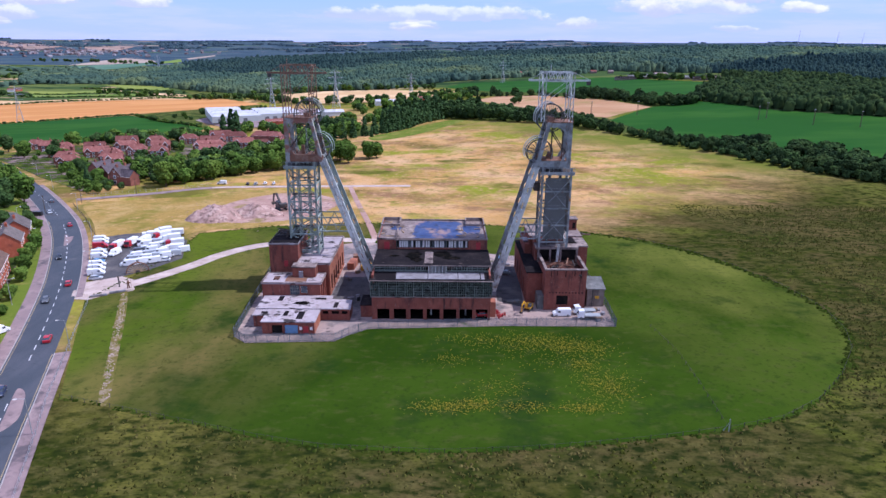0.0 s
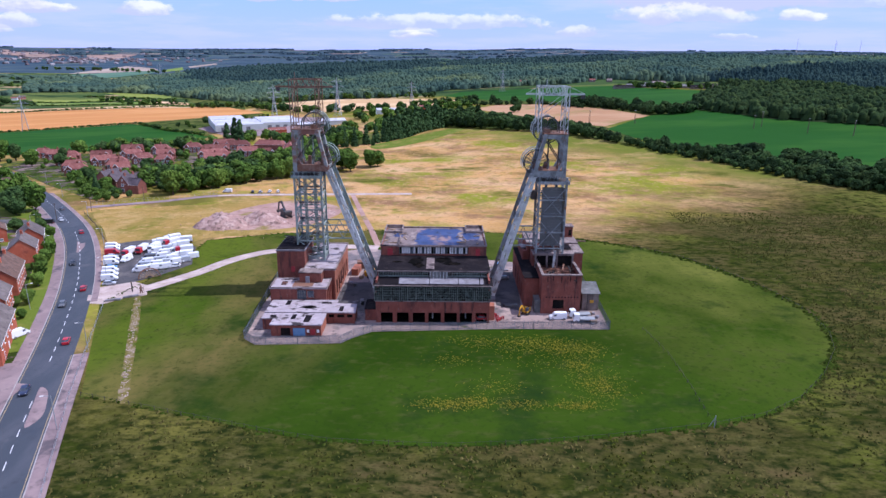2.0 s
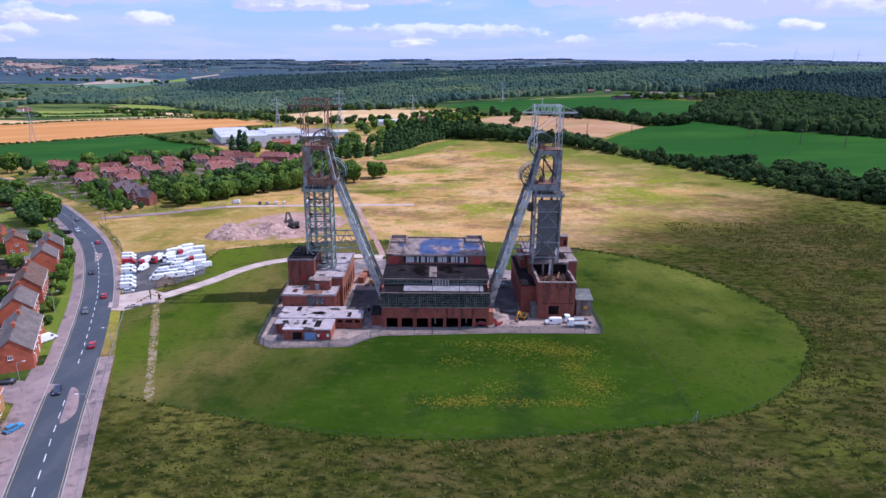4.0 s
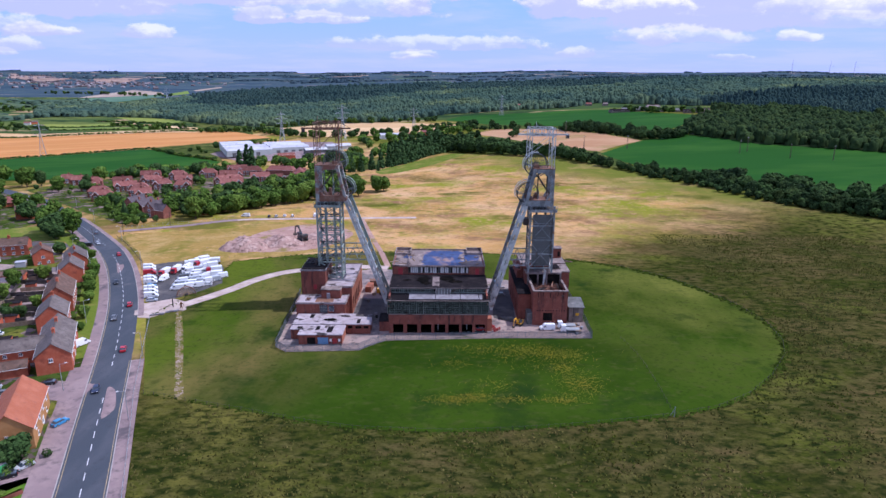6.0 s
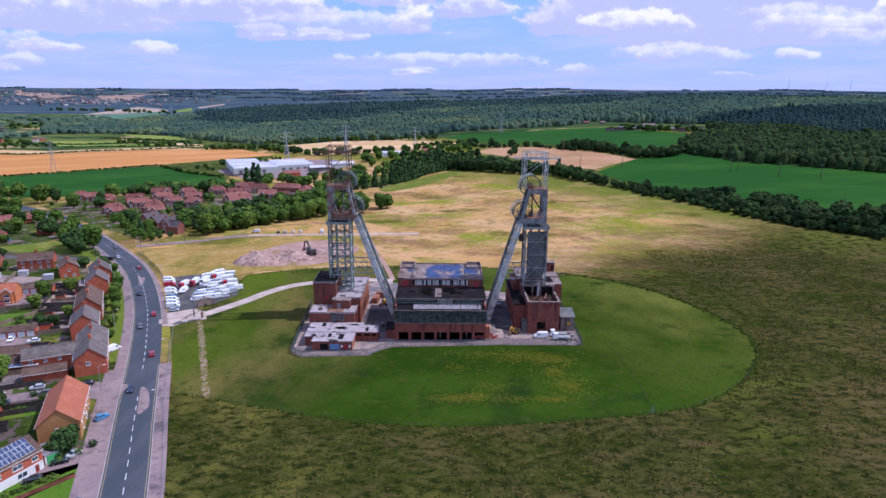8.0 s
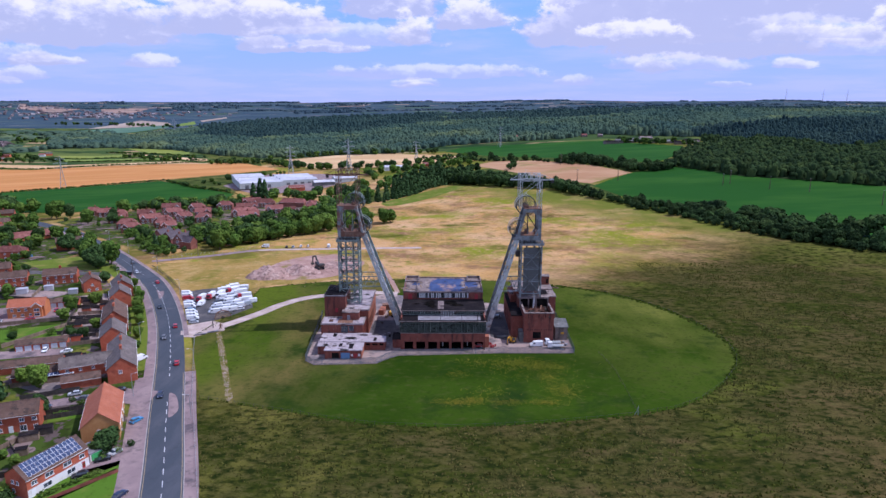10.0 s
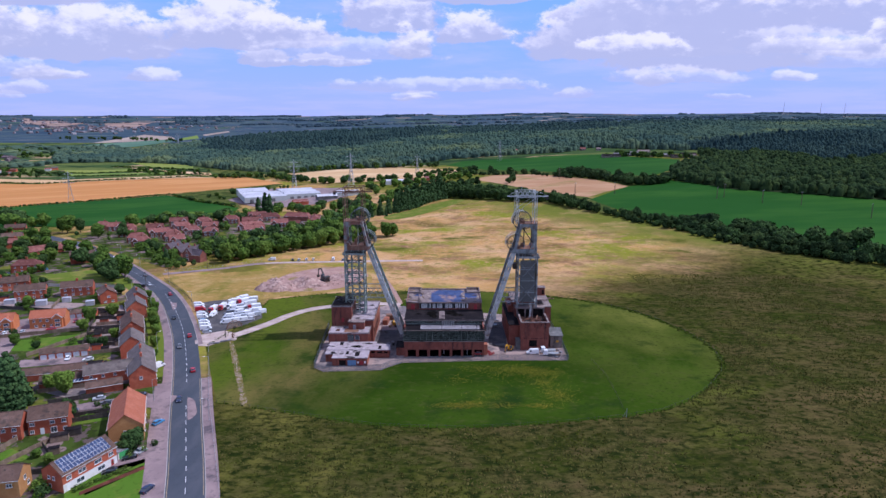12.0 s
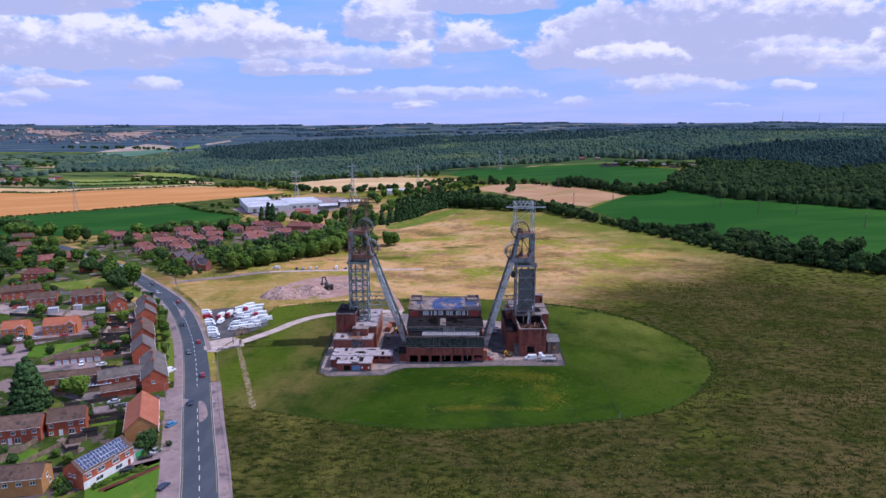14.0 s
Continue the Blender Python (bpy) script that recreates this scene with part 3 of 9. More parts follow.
M["needle"] = mat("conifer_needles", (0.034, 0.070, 0.026), [((0.056, 0.100, 0.032), 0.3, 0.46, 0.66, 4, S1)], rough=0.9, spec=0.05, island=0.35, each=0.12)
# the blue in this woodland green stands in for haze
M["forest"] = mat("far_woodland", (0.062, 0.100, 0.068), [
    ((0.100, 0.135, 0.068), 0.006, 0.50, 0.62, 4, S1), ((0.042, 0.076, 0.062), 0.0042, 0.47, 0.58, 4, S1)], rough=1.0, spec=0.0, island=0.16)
# darker copy of the woodland, with cloud shade put into the colour
M["forest_shaded"] = mat("cloud_shaded_forest", (0.028, 0.052, 0.050), [
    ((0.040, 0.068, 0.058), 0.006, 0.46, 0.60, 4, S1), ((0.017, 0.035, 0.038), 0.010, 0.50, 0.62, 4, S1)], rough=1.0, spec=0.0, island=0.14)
# leaf green darkened to carry the cloud shade over hedge and wood
M["leaf_shaded"] = mat("cloud_shaded_leaves", (0.025, 0.046, 0.017), [((0.046, 0.072, 0.022), 0.08, 0.48, 0.64, 4, S1), ((0.015, 0.029, 0.013), 0.05, 0.52, 0.66, 3, S1)], rough=0.95, spec=0.02, island=0.3, each=0.15)
# horizon woods, their blue is haze put into the colour
M["far_wood"] = mat("distant_woods_hazed", (0.042, 0.068, 0.088), [((0.058, 0.086, 0.098), 0.004, 0.46, 0.6, 3, S1)], rough=1.0, spec=0.0, island=0.15)
M["margin"] = mat("margin_weeds", (0.026, 0.042, 0.006), [((0.05, 0.06, 0.012), 0.3, 0.48, 0.66, 4, S1)], rough=1.0, spec=0.0, island=0.4)
M["bark"] = mat("bark", (0.095, 0.070, 0.050), [((0.14, 0.11, 0.085), 1.5, 0.45, 0.65, 4, S1)], rough=0.95)
M["grass_blade"] = mat("long_grass", (0.058, 0.060, 0.014), [
    ((0.100, 0.085, 0.028), 0.04, 0.47, 0.62, 4, S1), ((0.045, 0.055, 0.008), 0.03, 0.53, 0.66, 4, S1)], rough=1.0, spec=0.0, island=0.35)
# vehicles and small things
PAINT = {"white": (0.76, 0.77, 0.79), "silver": (0.42, 0.44, 0.47), "black": (0.015, 0.016, 0.02), "red": (0.42, 0.02, 0.03),
         "blue": (0.05, 0.22, 0.42), "navy": (0.025, 0.035, 0.075), "grey": (0.11, 0.115, 0.125)}
for colour in PAINT:
    M["car_" + colour] = mat("car_paint_" + colour, PAINT[colour], rough=0.28, spec=0.5)
M["tyre"] = mat("tyre_rubber", (0.018, 0.018, 0.019), rough=0.9)
M["rim"] = mat("alloy_rim", (0.45, 0.46, 0.48), rough=0.35, metal=0.7)
M["trim"] = mat("black_plastic", (0.025, 0.025, 0.027), rough=0.6)
M["lens"] = mat("lamp_lens", (0.62, 0.64, 0.66), rough=0.15)
M["yellow"] = mat("machine_yellow", (0.56, 0.29, 0.02), [((0.40, 0.20, 0.03), 0.8, 0.5, 0.7, 4, S1)], rough=0.5)
M["wood_pale"] = mat("cable_drum_wood", (0.36, 0.25, 0.16), [((0.24, 0.16, 0.10), 0.9, 0.48, 0.68, 4, S1)], rough=0.9)
M["bronze"] = mat("rusty_cast_metal", (0.20, 0.085, 0.045), [((0.12, 0.06, 0.04), 1.5, 0.45, 0.65, 4, S1)], rough=0.7, metal=0.3)
M["galv"] = mat("galvanised_steel", (0.38, 0.40, 0.42), [((0.30, 0.315, 0.33), 0.5, 0.48, 0.66, 4, S1)], rough=0.5, metal=0.4)

# ---------------------------------------------------------------- building helpers


def finish(name, bm, material, smooth=False):
    me = bpy.data.meshes.new(name)
    bm.to_mesh(me)
    bm.free()
    me.materials.append(material)
    if smooth:
        for p in me.polygons:
            p.use_smooth = True
    return me


def part(name, bm, material, parent, label="", smooth=False):
    """Links a bmesh, or a ready mesh, as ONE mesh object under a thing or a part."""
    me = bm if isinstance(bm, bpy.types.Mesh) else finish(name, bm, material, smooth)
    ob = new(name, me)
    ob.parent = parent
    if label:
        ob["label"] = label
    return ob


def placed(ob, x=0, y=0, z=0, rx=0, ry=0, rz=0):
    ob.matrix_basis = pose(x, y, z, rx, ry, rz)
    return ob


def thing(name, label, category, x=0, y=0, z=0, rz=0, group="", kind=""):
    ob = new(name)
    ob.matrix_basis = pose(x, y, z, 0, 0, rz)
    return tagged(ob, label, category, group, kind)


def box(bm, x0, x1, y0, y1, z0, z1):
    v = [bm.verts.new((x, y, z)) for z in (z0, z1) for x, y in ((x0, y0), (x1, y0), (x1, y1), (x0, y1))]
    for f in ((3, 2, 1, 0), (4, 5, 6, 7), (0, 1, 5, 4), (1, 2, 6, 5), (2, 3, 7, 6), (3, 0, 4, 7)):
        bm.faces.new([v[i] for i in f])
    return v


def boxes(*rows):
    bm = bmesh.new()
    for r in rows:
        box(bm, *r)
    return bm


def beam(bm, p, q, w, h=None):
    """A straight bar of section w x h from p to q."""
    p, q = Vector(p), Vector(q)
    h = h or w
    d = (q - p).normalized()
    side = d.cross(Vector((0, 0, 1)))
    side = Vector((1, 0, 0)) if side.length < 0.01 else side.normalized()
    up = side.cross(d)
    v = [bm.verts.new(e + side * (a * w / 2) + up * (b * h / 2)) for e in (p, q) for a, b in ((-1, -1), (1, -1), (1, 1), (-1, 1))]
    for f in ((3, 2, 1, 0), (4, 5, 6, 7), (0, 1, 5, 4), (1, 2, 6, 5), (2, 3, 7, 6), (3, 0, 4, 7)):
        bm.faces.new([v[i] for i in f])


def bar(name, p, q, w, material, parent, h=None, label=""):
    bm = bmesh.new()
    beam(bm, p, q, w, h)
    return part(name, bm, material, parent, label)


def prism(bm, outline, z0, z1):
    """An upright prism over an outline of (x, y)."""
    low = [bm.verts.new((x, y, z0)) for x, y in outline]
    top = [bm.verts.new((x, y, z1)) for x, y in outline]
    n = len(outline)
    bm.faces.new(top)
    bm.faces.new(low[::-1])
    for i in range(n):
        bm.faces.new((low[i], low[(i + 1) % n], top[(i + 1) % n], top[i]))


def tube(bm, p, q, r0, r1, n=8):
    p, q = Vector(p), Vector(q)
    d = (q - p).normalized()
    side = d.cross(Vector((0, 0, 1)))
    side = Vector((1, 0, 0)) if side.length < 0.01 else side.normalized()
    up = side.cross(d)
    rings = [[bm.verts.new(e + (side * math.cos(a) + up * math.sin(a)) * r) for a in [i * math.tau / n for i in range(n)]] for e, r in ((p, r0), (q, r1))]
    for i in range(n):
        bm.faces.new((rings[0][i], rings[0][(i + 1) % n], rings[1][(i + 1) % n], rings[1][i]))
    bm.faces.new(rings[1])
    bm.faces.new(rings[0][::-1])


def soft_box(x0, x1, y0, y1, z0, z1, r):
    bm = boxes((x0, x1, y0, y1, z0, z1))
    bmesh.ops.bevel(bm, geom=bm.edges[:], offset=r, segments=1, affect="EDGES")
    return bm


# ---------------------------------------------------------------- the lie of the land
BASE_Y = [-3000, 100, 150, 320, 620, 1000, 1416, 2500, 4500, 4700]
BASE_Z = [0, 0, -2.5, -3, 0, 0, 16, 33, 86, 70]
TILT_Y, TILT = [150, 500, 1600, 4000], [0, 1, 1, 0.2]


def land(x, y):
    z = float(np.interp(y, BASE_Y, BASE_Z)) + 0.05 * min(max(x, -800), 800) * float(np.interp(y, TILT_Y, TILT))
    if y > 2500:
        z += min(1, (y - 2500) / 800) * (9 * noise.noise((x * 0.0011, y * 0.0016, 2.0)) + 4 * noise.noise((x * 0.004, y * 0.003, 5.0)))
    return z


def lines(knots, steps):
    out = []
    for a, b, s in zip(knots[:-1], knots[1:], steps):
        n = max(1, round((b - a) / s))
        out += [a + (b - a) * i / n for i in range(n)]
    return out + [knots[-1]]


GX = lines([-5200, -2000, -800, 800, 2000, 5200], [400, 150, 50, 150, 400])
GY = lines([-900, -300, 100, 150, 320, 500, 620, 1000, 1416, 1600, 2500, 4000, 4500, 4700], [200, 50, 50, 42.5, 45, 40, 47.5, 52, 46, 100, 125, 100, 100])


def spline(pts, closed=False, step=6):
    """A smooth line through the points."""
    n = len(pts)
    out = []
    for i in range(n if closed else n - 1):
        p = [Vector(pts[(i + k) % n] if closed else pts[min(max(i + k, 0), n - 1)]) for k in (-1, 0, 1, 2)]
        for j in range(step):
            t = j / step
            out.append(0.5 * (2 * p[1] + (p[2] - p[0]) * t + (2 * p[0] - 5 * p[1] + 4 * p[2] - p[3]) * t * t + (3 * p[1] - p[0] - 3 * p[2] + p[3]) * t ** 3))
    if not closed:
        out.append(Vector(pts[-1]))
    return [(v[0], v[1]) for v in out]


def drape(name, outline, lift, material, label, category, kind="structure"):
    """A sheet over the land within an outline of (x, y)."""
    bm = bmesh.new()
    bm.faces.new([bm.verts.new((x, y, 0)) for x, y in outline])
    x0, x1 = min(p[0] for p in outline), max(p[0] for p in outline)
    y0, y1 = min(p[1] for p in outline), max(p[1] for p in outline)
    for axis, values, lo, hi in ((0, GX, x0, x1), (1, GY, y0, y1)):
        for v in values:
            if lo < v < hi:
                co, no = [0, 0, 0], [0, 0, 0]
                co[axis], no[axis] = v, 1
                bmesh.ops.bisect_plane(bm, geom=bm.verts[:] + bm.edges[:] + bm.faces[:], plane_co=co, plane_no=no)
    bmesh.ops.triangulate(bm, faces=bm.faces[:])
    for v in bm.verts:
        v.co.z = land(v.co.x, v.co.y) + lift
    if sum(f.normal.z for f in bm.faces) < 0:
        bmesh.ops.reverse_faces(bm, faces=bm.faces[:])
    ob = new(name, finish(name, bm, material))
    return tagged(ob, label, category, kind=kind)


def side_line(line, off):
    """A line beside another, off metres to its right."""
    out = []
    for i, p in enumerate(line):
        a, b = line[max(0, i - 1)], line[min(len(line) - 1, i + 1)]
        d = Vector((b[0] - a[0], b[1] - a[1])).normalized()
        out.append((p[0] + d.y * off, p[1] - d.x * off))
    return out


def made_ground(x, y):
    """The height of built-up ways, which are banked over the two brows of the land."""
    return land(x, y) + 0.13 * max(0.0, 1 - abs(y - 100) / 22) + 0.13 * max(0.0, 1 - abs(y - 153) / 26)


def ribbon(name, line, left, right, lift, material, label="", category="", thick=0.0, parent=None):
    """A strip along a line, from left to right metres beside it, thick metres deep."""
    bm = bmesh.new()
    a, b = side_line(line, left), side_line(line, right)
    rows = []
    for p, q in zip(a, b):
        zp, zq = made_ground(*p) + lift, made_ground(*q) + lift
        row = [bm.verts.new((*p, zp)), bm.verts.new((*q, zq))]
        if thick:
            row = [bm.verts.new((*p, zp - thick))] + row + [bm.verts.new((*q, zq - thick))]
        rows.append(row)
    for r, s in zip(rows[:-1], rows[1:]):
        for i in range(len(r) - 1):
            bm.faces.new((r[i], r[i + 1], s[i + 1], s[i]))
    me = finish(name, bm, material)
    if parent:
        return part(name, me, material, parent, label)
    return tagged(new(name, me), label, category, kind="structure")


def inside(x, y, outline):
    hit = False
    n = len(outline)
    for i in range(n):
        (x0, y0), (x1, y1) = outline[i], outline[(i + 1) % n]
        if (y0 > y) != (y1 > y) and x < (x1 - x0) * (y - y0) / (y1 - y0) + x0:
            hit = not hit
    return hit

# ---------------------------------------------------------------- ground, fields, roads


def build_ground():
    bm = bmesh.new()
    grid = [[bm.verts.new((x, y, land(x, y))) for x in GX] for y in GY]
    for j in range(len(GY) - 1):
        for i in range(len(GX) - 1):
            f = bm.faces.new((grid[j][i], grid[j][i + 1], grid[j + 1][i + 1], grid[j + 1][i]))
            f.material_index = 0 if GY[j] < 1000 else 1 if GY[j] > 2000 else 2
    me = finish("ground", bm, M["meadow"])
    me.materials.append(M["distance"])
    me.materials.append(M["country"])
    tagged(new("ground", me), "dry summer meadow with straw and green patches", "ground", kind="structure")


build_ground()
drape("field", [(-900, 560), (-524, 664), (-414, 699), (-249, 520), (-242, 440), (-326, 415), (-387, 404), (-560, 440)], 0.35, M["field_green"], "lush green field behind the houses", "field")
drape("field", [(-1500, 1090), (-823, 1018), (-668, 1027), (-550, 1018), (-370, 948), (-262, 791), (-421, 716), (-528, 672), (-900, 570), (-1500, 500)], 0.35, M["field_orange"], "ripe orange crop field with a hedge", "field")
drape("field", [(-1500, 1180), (-942, 1094), (-528, 1049), (-430, 967), (-542, 1006), (-901, 1040), (-1500, 1100)], 0.35, M["field_pale"], "pale strip of stubble beside the crop", "field")
drape("field", [(-885, 1244), (-697, 1232), (-659, 1170), (-854, 1198)], 0.35, M["field_lime"], "narrow yellow-green field strip", "field")
drape("field", [(-843, 1184), (-571, 1121), (-550, 1072), (-810, 1142)], 0.35, M["field_light"], "narrow green field between hedges", "field")
drape("field", [(-803, 1394), (-586, 1255), (-551, 1160), (-653, 1218)], 0.35, M["field_lime"], "small light green field by the lane", "field")
drape("field", [(-764, 1286), (-634, 1182), (-478, 1064), (-459, 1020), (-504, 1050), (-727, 1248)], 0.35, M["field_pale"], "pale fallow strip between the greens", "field")
drape("field", [(-334, 974), (-210, 1018), (-96, 1000), (42, 860), (40, 809), (-95, 748), (-188, 766), (-294, 899)], 0.35, M["field_pale"], "pale ripe barley field before the woods", "field")
drape("field", [(41, 708), (83, 757), (143, 735), (201, 638), (228, 540), (164, 473), (136, 498), (107, 561), (67, 657)], 0.35, M["field_brown"], "brown stubble field beyond the meadow", "field")
drape("field", [(3, 993), (38, 1053), (247, 1062), (325, 1049), (409, 866), (367, 749), (285, 628), (189, 748), (72, 856)], 0.35, M["field_green"], "green pasture below the farm", "field")
drape("field", [(162, 456), (229, 540), (266, 560), (292, 577), (331, 480), (446, 398), (700, 332), (700, 118), (430, 130), (360, 160), (302, 188), (264, 216), (240, 248), (217, 296), (193, 334), (180, 372)], 0.35, M["field_green"], "green field beyond the hedge", "field")
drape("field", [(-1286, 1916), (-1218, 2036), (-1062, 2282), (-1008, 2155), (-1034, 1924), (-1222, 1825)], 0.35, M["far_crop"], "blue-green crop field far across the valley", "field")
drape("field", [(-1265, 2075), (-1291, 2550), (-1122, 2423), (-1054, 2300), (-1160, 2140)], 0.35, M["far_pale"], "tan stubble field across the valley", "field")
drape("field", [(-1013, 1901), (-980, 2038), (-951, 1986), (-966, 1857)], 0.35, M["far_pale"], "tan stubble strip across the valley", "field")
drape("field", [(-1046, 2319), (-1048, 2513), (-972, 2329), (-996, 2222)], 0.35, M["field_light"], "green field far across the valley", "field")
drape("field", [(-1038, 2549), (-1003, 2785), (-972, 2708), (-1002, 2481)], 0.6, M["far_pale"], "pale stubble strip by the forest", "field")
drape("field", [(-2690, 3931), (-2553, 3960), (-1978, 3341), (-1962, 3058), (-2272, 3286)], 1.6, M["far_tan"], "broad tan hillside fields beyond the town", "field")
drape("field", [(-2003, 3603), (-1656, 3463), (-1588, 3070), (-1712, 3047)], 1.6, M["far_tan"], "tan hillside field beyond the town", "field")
drape("scrub", [(-609, 1313), (-402, 1168), (-313, 869), (-338, 862), (-491, 1101)], 0.3, M["scrub"], "rough green scrub before the forest", "scrub")
drape("scrub", [(-414, 703), (-246, 520), (-285, 600), (-258, 716), (-262, 788)], 0.4, M["scrub"], "rough green ground beside the warehouse", "scrub")
drape("scrub", [(-80, 400), (-51, 432), (-22, 500), (3, 525), (41, 500), (78, 472), (118, 448), (139, 403), (168, 360), (176, 420), (162, 473), (136, 498), (107, 561), (67, 657), (30, 640), (-40, 560), (-90, 440)], 0.2, M["scrub"], "dark rough grass under the cypress row", "scrub")
drape("grass_bank", spline([(-62, 400), (-40, 430), (-16, 470), (10, 500), (24, 494), (6, 455), (-24, 402), (-52, 376)], closed=True, step=4), 0.15, M["verge"], "lush green bank below the cypress row", "grass")
drape("scrub", [(-20, 850), (70, 770), (145, 740), (205, 645), (232, 540), (268, 556), (300, 580), (285, 628), (189, 748), (72, 856), (10, 920)], 0.3, M["scrub"], "rough grass under the field trees", "scrub")

VILLAGE = [(-170, 235), (-190, 170), (-240, 215), (-350, 330), (-340, 385), (-210, 425), (-110, 425), (-95, 330)]
drape("village_ground", VILLAGE, 0.2, M["town"], "gardens and streets of the red-roofed village", "ground")
# small fields on the far hills
rng = random.Random(5)
for i in range(120):
    y = rng.uniform(2900, 4450)
    x = rng.uniform(-0.68, 0.72) * (y + 250)
    w, d = rng.uniform(25, 110), rng.uniform(10, 45)
    drape("field", [(x - w, y - d * rng.uniform(0.5, 1)), (x + w * 0.8, y - d), (x + w, y + d * 0.7), (x - w * 0.7, y + d)], 1.2,
          M[rng.choice(["far_pale", "far_tan", "far_green", "far_green"])], "small far field on the hills", "field")

# the mown lawn round the colliery
LAWN = spline([(-81.5, -43), (-61, -49.2), (-41, -55.4), (-25, -60), (-9, -61.5), (6, -62), (26, -60), (43.5, -57.2), (61, -53.6), (77, -48), (91.5, -36.8),
               (106, -20), (113, -6), (115.5, 14), (109.5, 38), (97.3, 62), (81, 78), (62.5, 88), (22, 100), (-33, 101), (-70, 95)], step=5) + [(-97, 84), (-96, 66), (-101, 30), (-106, 13.5)]
drape("lawn", LAWN, 0.05, M["lawn"], "oval mown lawn round the colliery, green with pale patches", "lawn")
drape("dry_grassland", spline([(-107, 30), (-121, 52), (-146, 96), (-173, 140), (-150, 152), (-110, 168), (-60, 172), (-45, 120), (-70, 96), (-99, 86), (-105, 60)], closed=True, step=5),
      0.04, M["straw"], "dry straw-coloured grass beside the road", "grassland")

# the main road and its pavements
ROAD = spline([(-28, -300), (-36, -230), (-50, -160), (-69.8, -101), (-86.8, -57), (-107, -5), (-126.5, 39), (-152.5, 86), (-188, 135), (-237, 195), (-300, 268), (-352, 315), (-480, 430), (-700, 640)], step=8)
ribbon("town_ground", ROAD[:97], -180, -4, 0.02, M["town"], "town ground of gardens, drives and grass", "ground")
drape("estate_ground", [(-112, -100), (-122, -20), (-150, 40), (-190, 108), (-250, 185), (-330, 268), (-430, 350), (-700, 420), (-700, -100)], 0.045, M["town"], "mixed gardens and paving of the housing estate", "ground")
drape("court", [(-221, 40), (-208, 51), (-177, 56), (-171, 41), (-193, 21.5), (-183, -4), (-200, -6)], 0.125, M["paving"], "pinkish paved court before the houses", "pavement")
road = ribbon("road", ROAD, -5.1, 5.1, 0.06, M["asphalt"], "blue-grey asphalt main road", "road", thick=0.3)
ribbon("pavement", ROAD[:38], -11.2, -5.25, 0.17, M["paving"], "wide pale pinkish forecourt before the houses", "pavement", thick=0.4)
ribbon("pavement", ROAD[37:84], -8.6, -5.25, 0.17, M["paving"], "pale pinkish pavement beside the road", "pavement", thick=0.4)
ribbon("pavement", ROAD[:38], 5.25, 8.8, 0.17, M["paving"], "worn grey pavement beside the lawn", "pavement", thick=0.4)
ribbon("pavement", ROAD[43:72], 5.25, 7.2, 0.17, M["paving"], "narrow pavement beside the dry grass", "pavement", thick=0.4)
ribbon("kerb", ROAD[:84], -5.32, -5.10, 0.19, M["kerb"], "grey kerb stones", "kerb", thick=0.4)
ribbon("kerb", ROAD[:38], 5.10, 5.32, 0.19, M["kerb"], "grey kerb stones", "kerb", thick=0.4)
ribbon("kerb", ROAD[43:72], 5.10, 5.32, 0.19, M["kerb"], "grey kerb stones", "kerb", thick=0.4)
ribbon("verge", ROAD[38:84], -15.0, -8.6, 0.10, M["verge"], "grass verge before the terrace", "verge")


def road_marks():
    """Centre dashes, edge lines and the traffic island with its hatching."""
    dash = finish("lane_marking", boxes((-0.09, 0.09, -1.5, 1.5, 0, 0.012)), M["paint_white"])
    run, last = 0.0, None
    for i in range(16, 84):
        a, b = Vector(ROAD[i]), Vector(ROAD[i + 1])
        step = (b - a).length
        turn = math.degrees(math.atan2(-(b - a).x, (b - a).y))
        while run < step:
            p = a + (b - a) * (run / step)
            if not (-47 < p.y < -30 or 96 < p.y < 112):
                placed(part("lane_marking", dash, None, road), p.x, p.y, made_ground(p.x, p.y) + 0.066, 0, 0, turn)
            run += 6.0
        run -= step
    ribbon("edge_line", ROAD[24:38], 4.6, 4.75, 0.068, M["paint_yellow"], "yellow edge line", parent=road)
    ribbon("edge_line", ROAD[24:60], -4.75, -4.6, 0.068, M["paint_yellow"], "yellow edge line", parent=road)


road_marks()
for outline in ([(-93, -39.5), (-90.4, -41), (-87.6, -46), (-85.2, -52), (-86.2, -56.5), (-88.6, -51), (-90.6, -46)], [(-141.2, 65), (-143, 74), (-150.5, 88), (-158, 100.5), (-159.5, 99), (-153, 87), (-145.6, 73)]):
    drape("worn_patch", spline(outline, closed=True, step=3), 0.075, M["paving"], "pale worn patch of hatching in the road", "road")

# tracks, yards and bare ground
TRACK = spline([(-112, 17.5), (-100, 23.5), (-86.5, 42), (-78, 57.5), (-65, 69.5), (-39, 76), (-24, 75)], step=8)
ribbon("track", TRACK, -2.7, 2.7, 0.09, M["gravel"], "pale gravel access track across the lawn", "track")
drape("track_mouth", [(-113.5, 27), (-109, 13), (-104.5, 12.5), (-96, 23), (-97, 29), (-104, 33)], 0.08, M["gravel"], "pale gravel mouth of the track", "track")
FAR_TRACK = spline([(-183, 150), (-152, 167), (-126, 184), (-77, 188.5), (-16, 191)], step=8)
ribbon("lane", FAR_TRACK[:17], -3.0, 3.0, 0.10, M["paving"], "grey lane off the main road", "road")
ribbon("lane", FAR_TRACK[15:], -2.4, 2.4, 0.09, M["gravel"], "pale gravel lane across the dry meadow", "track")
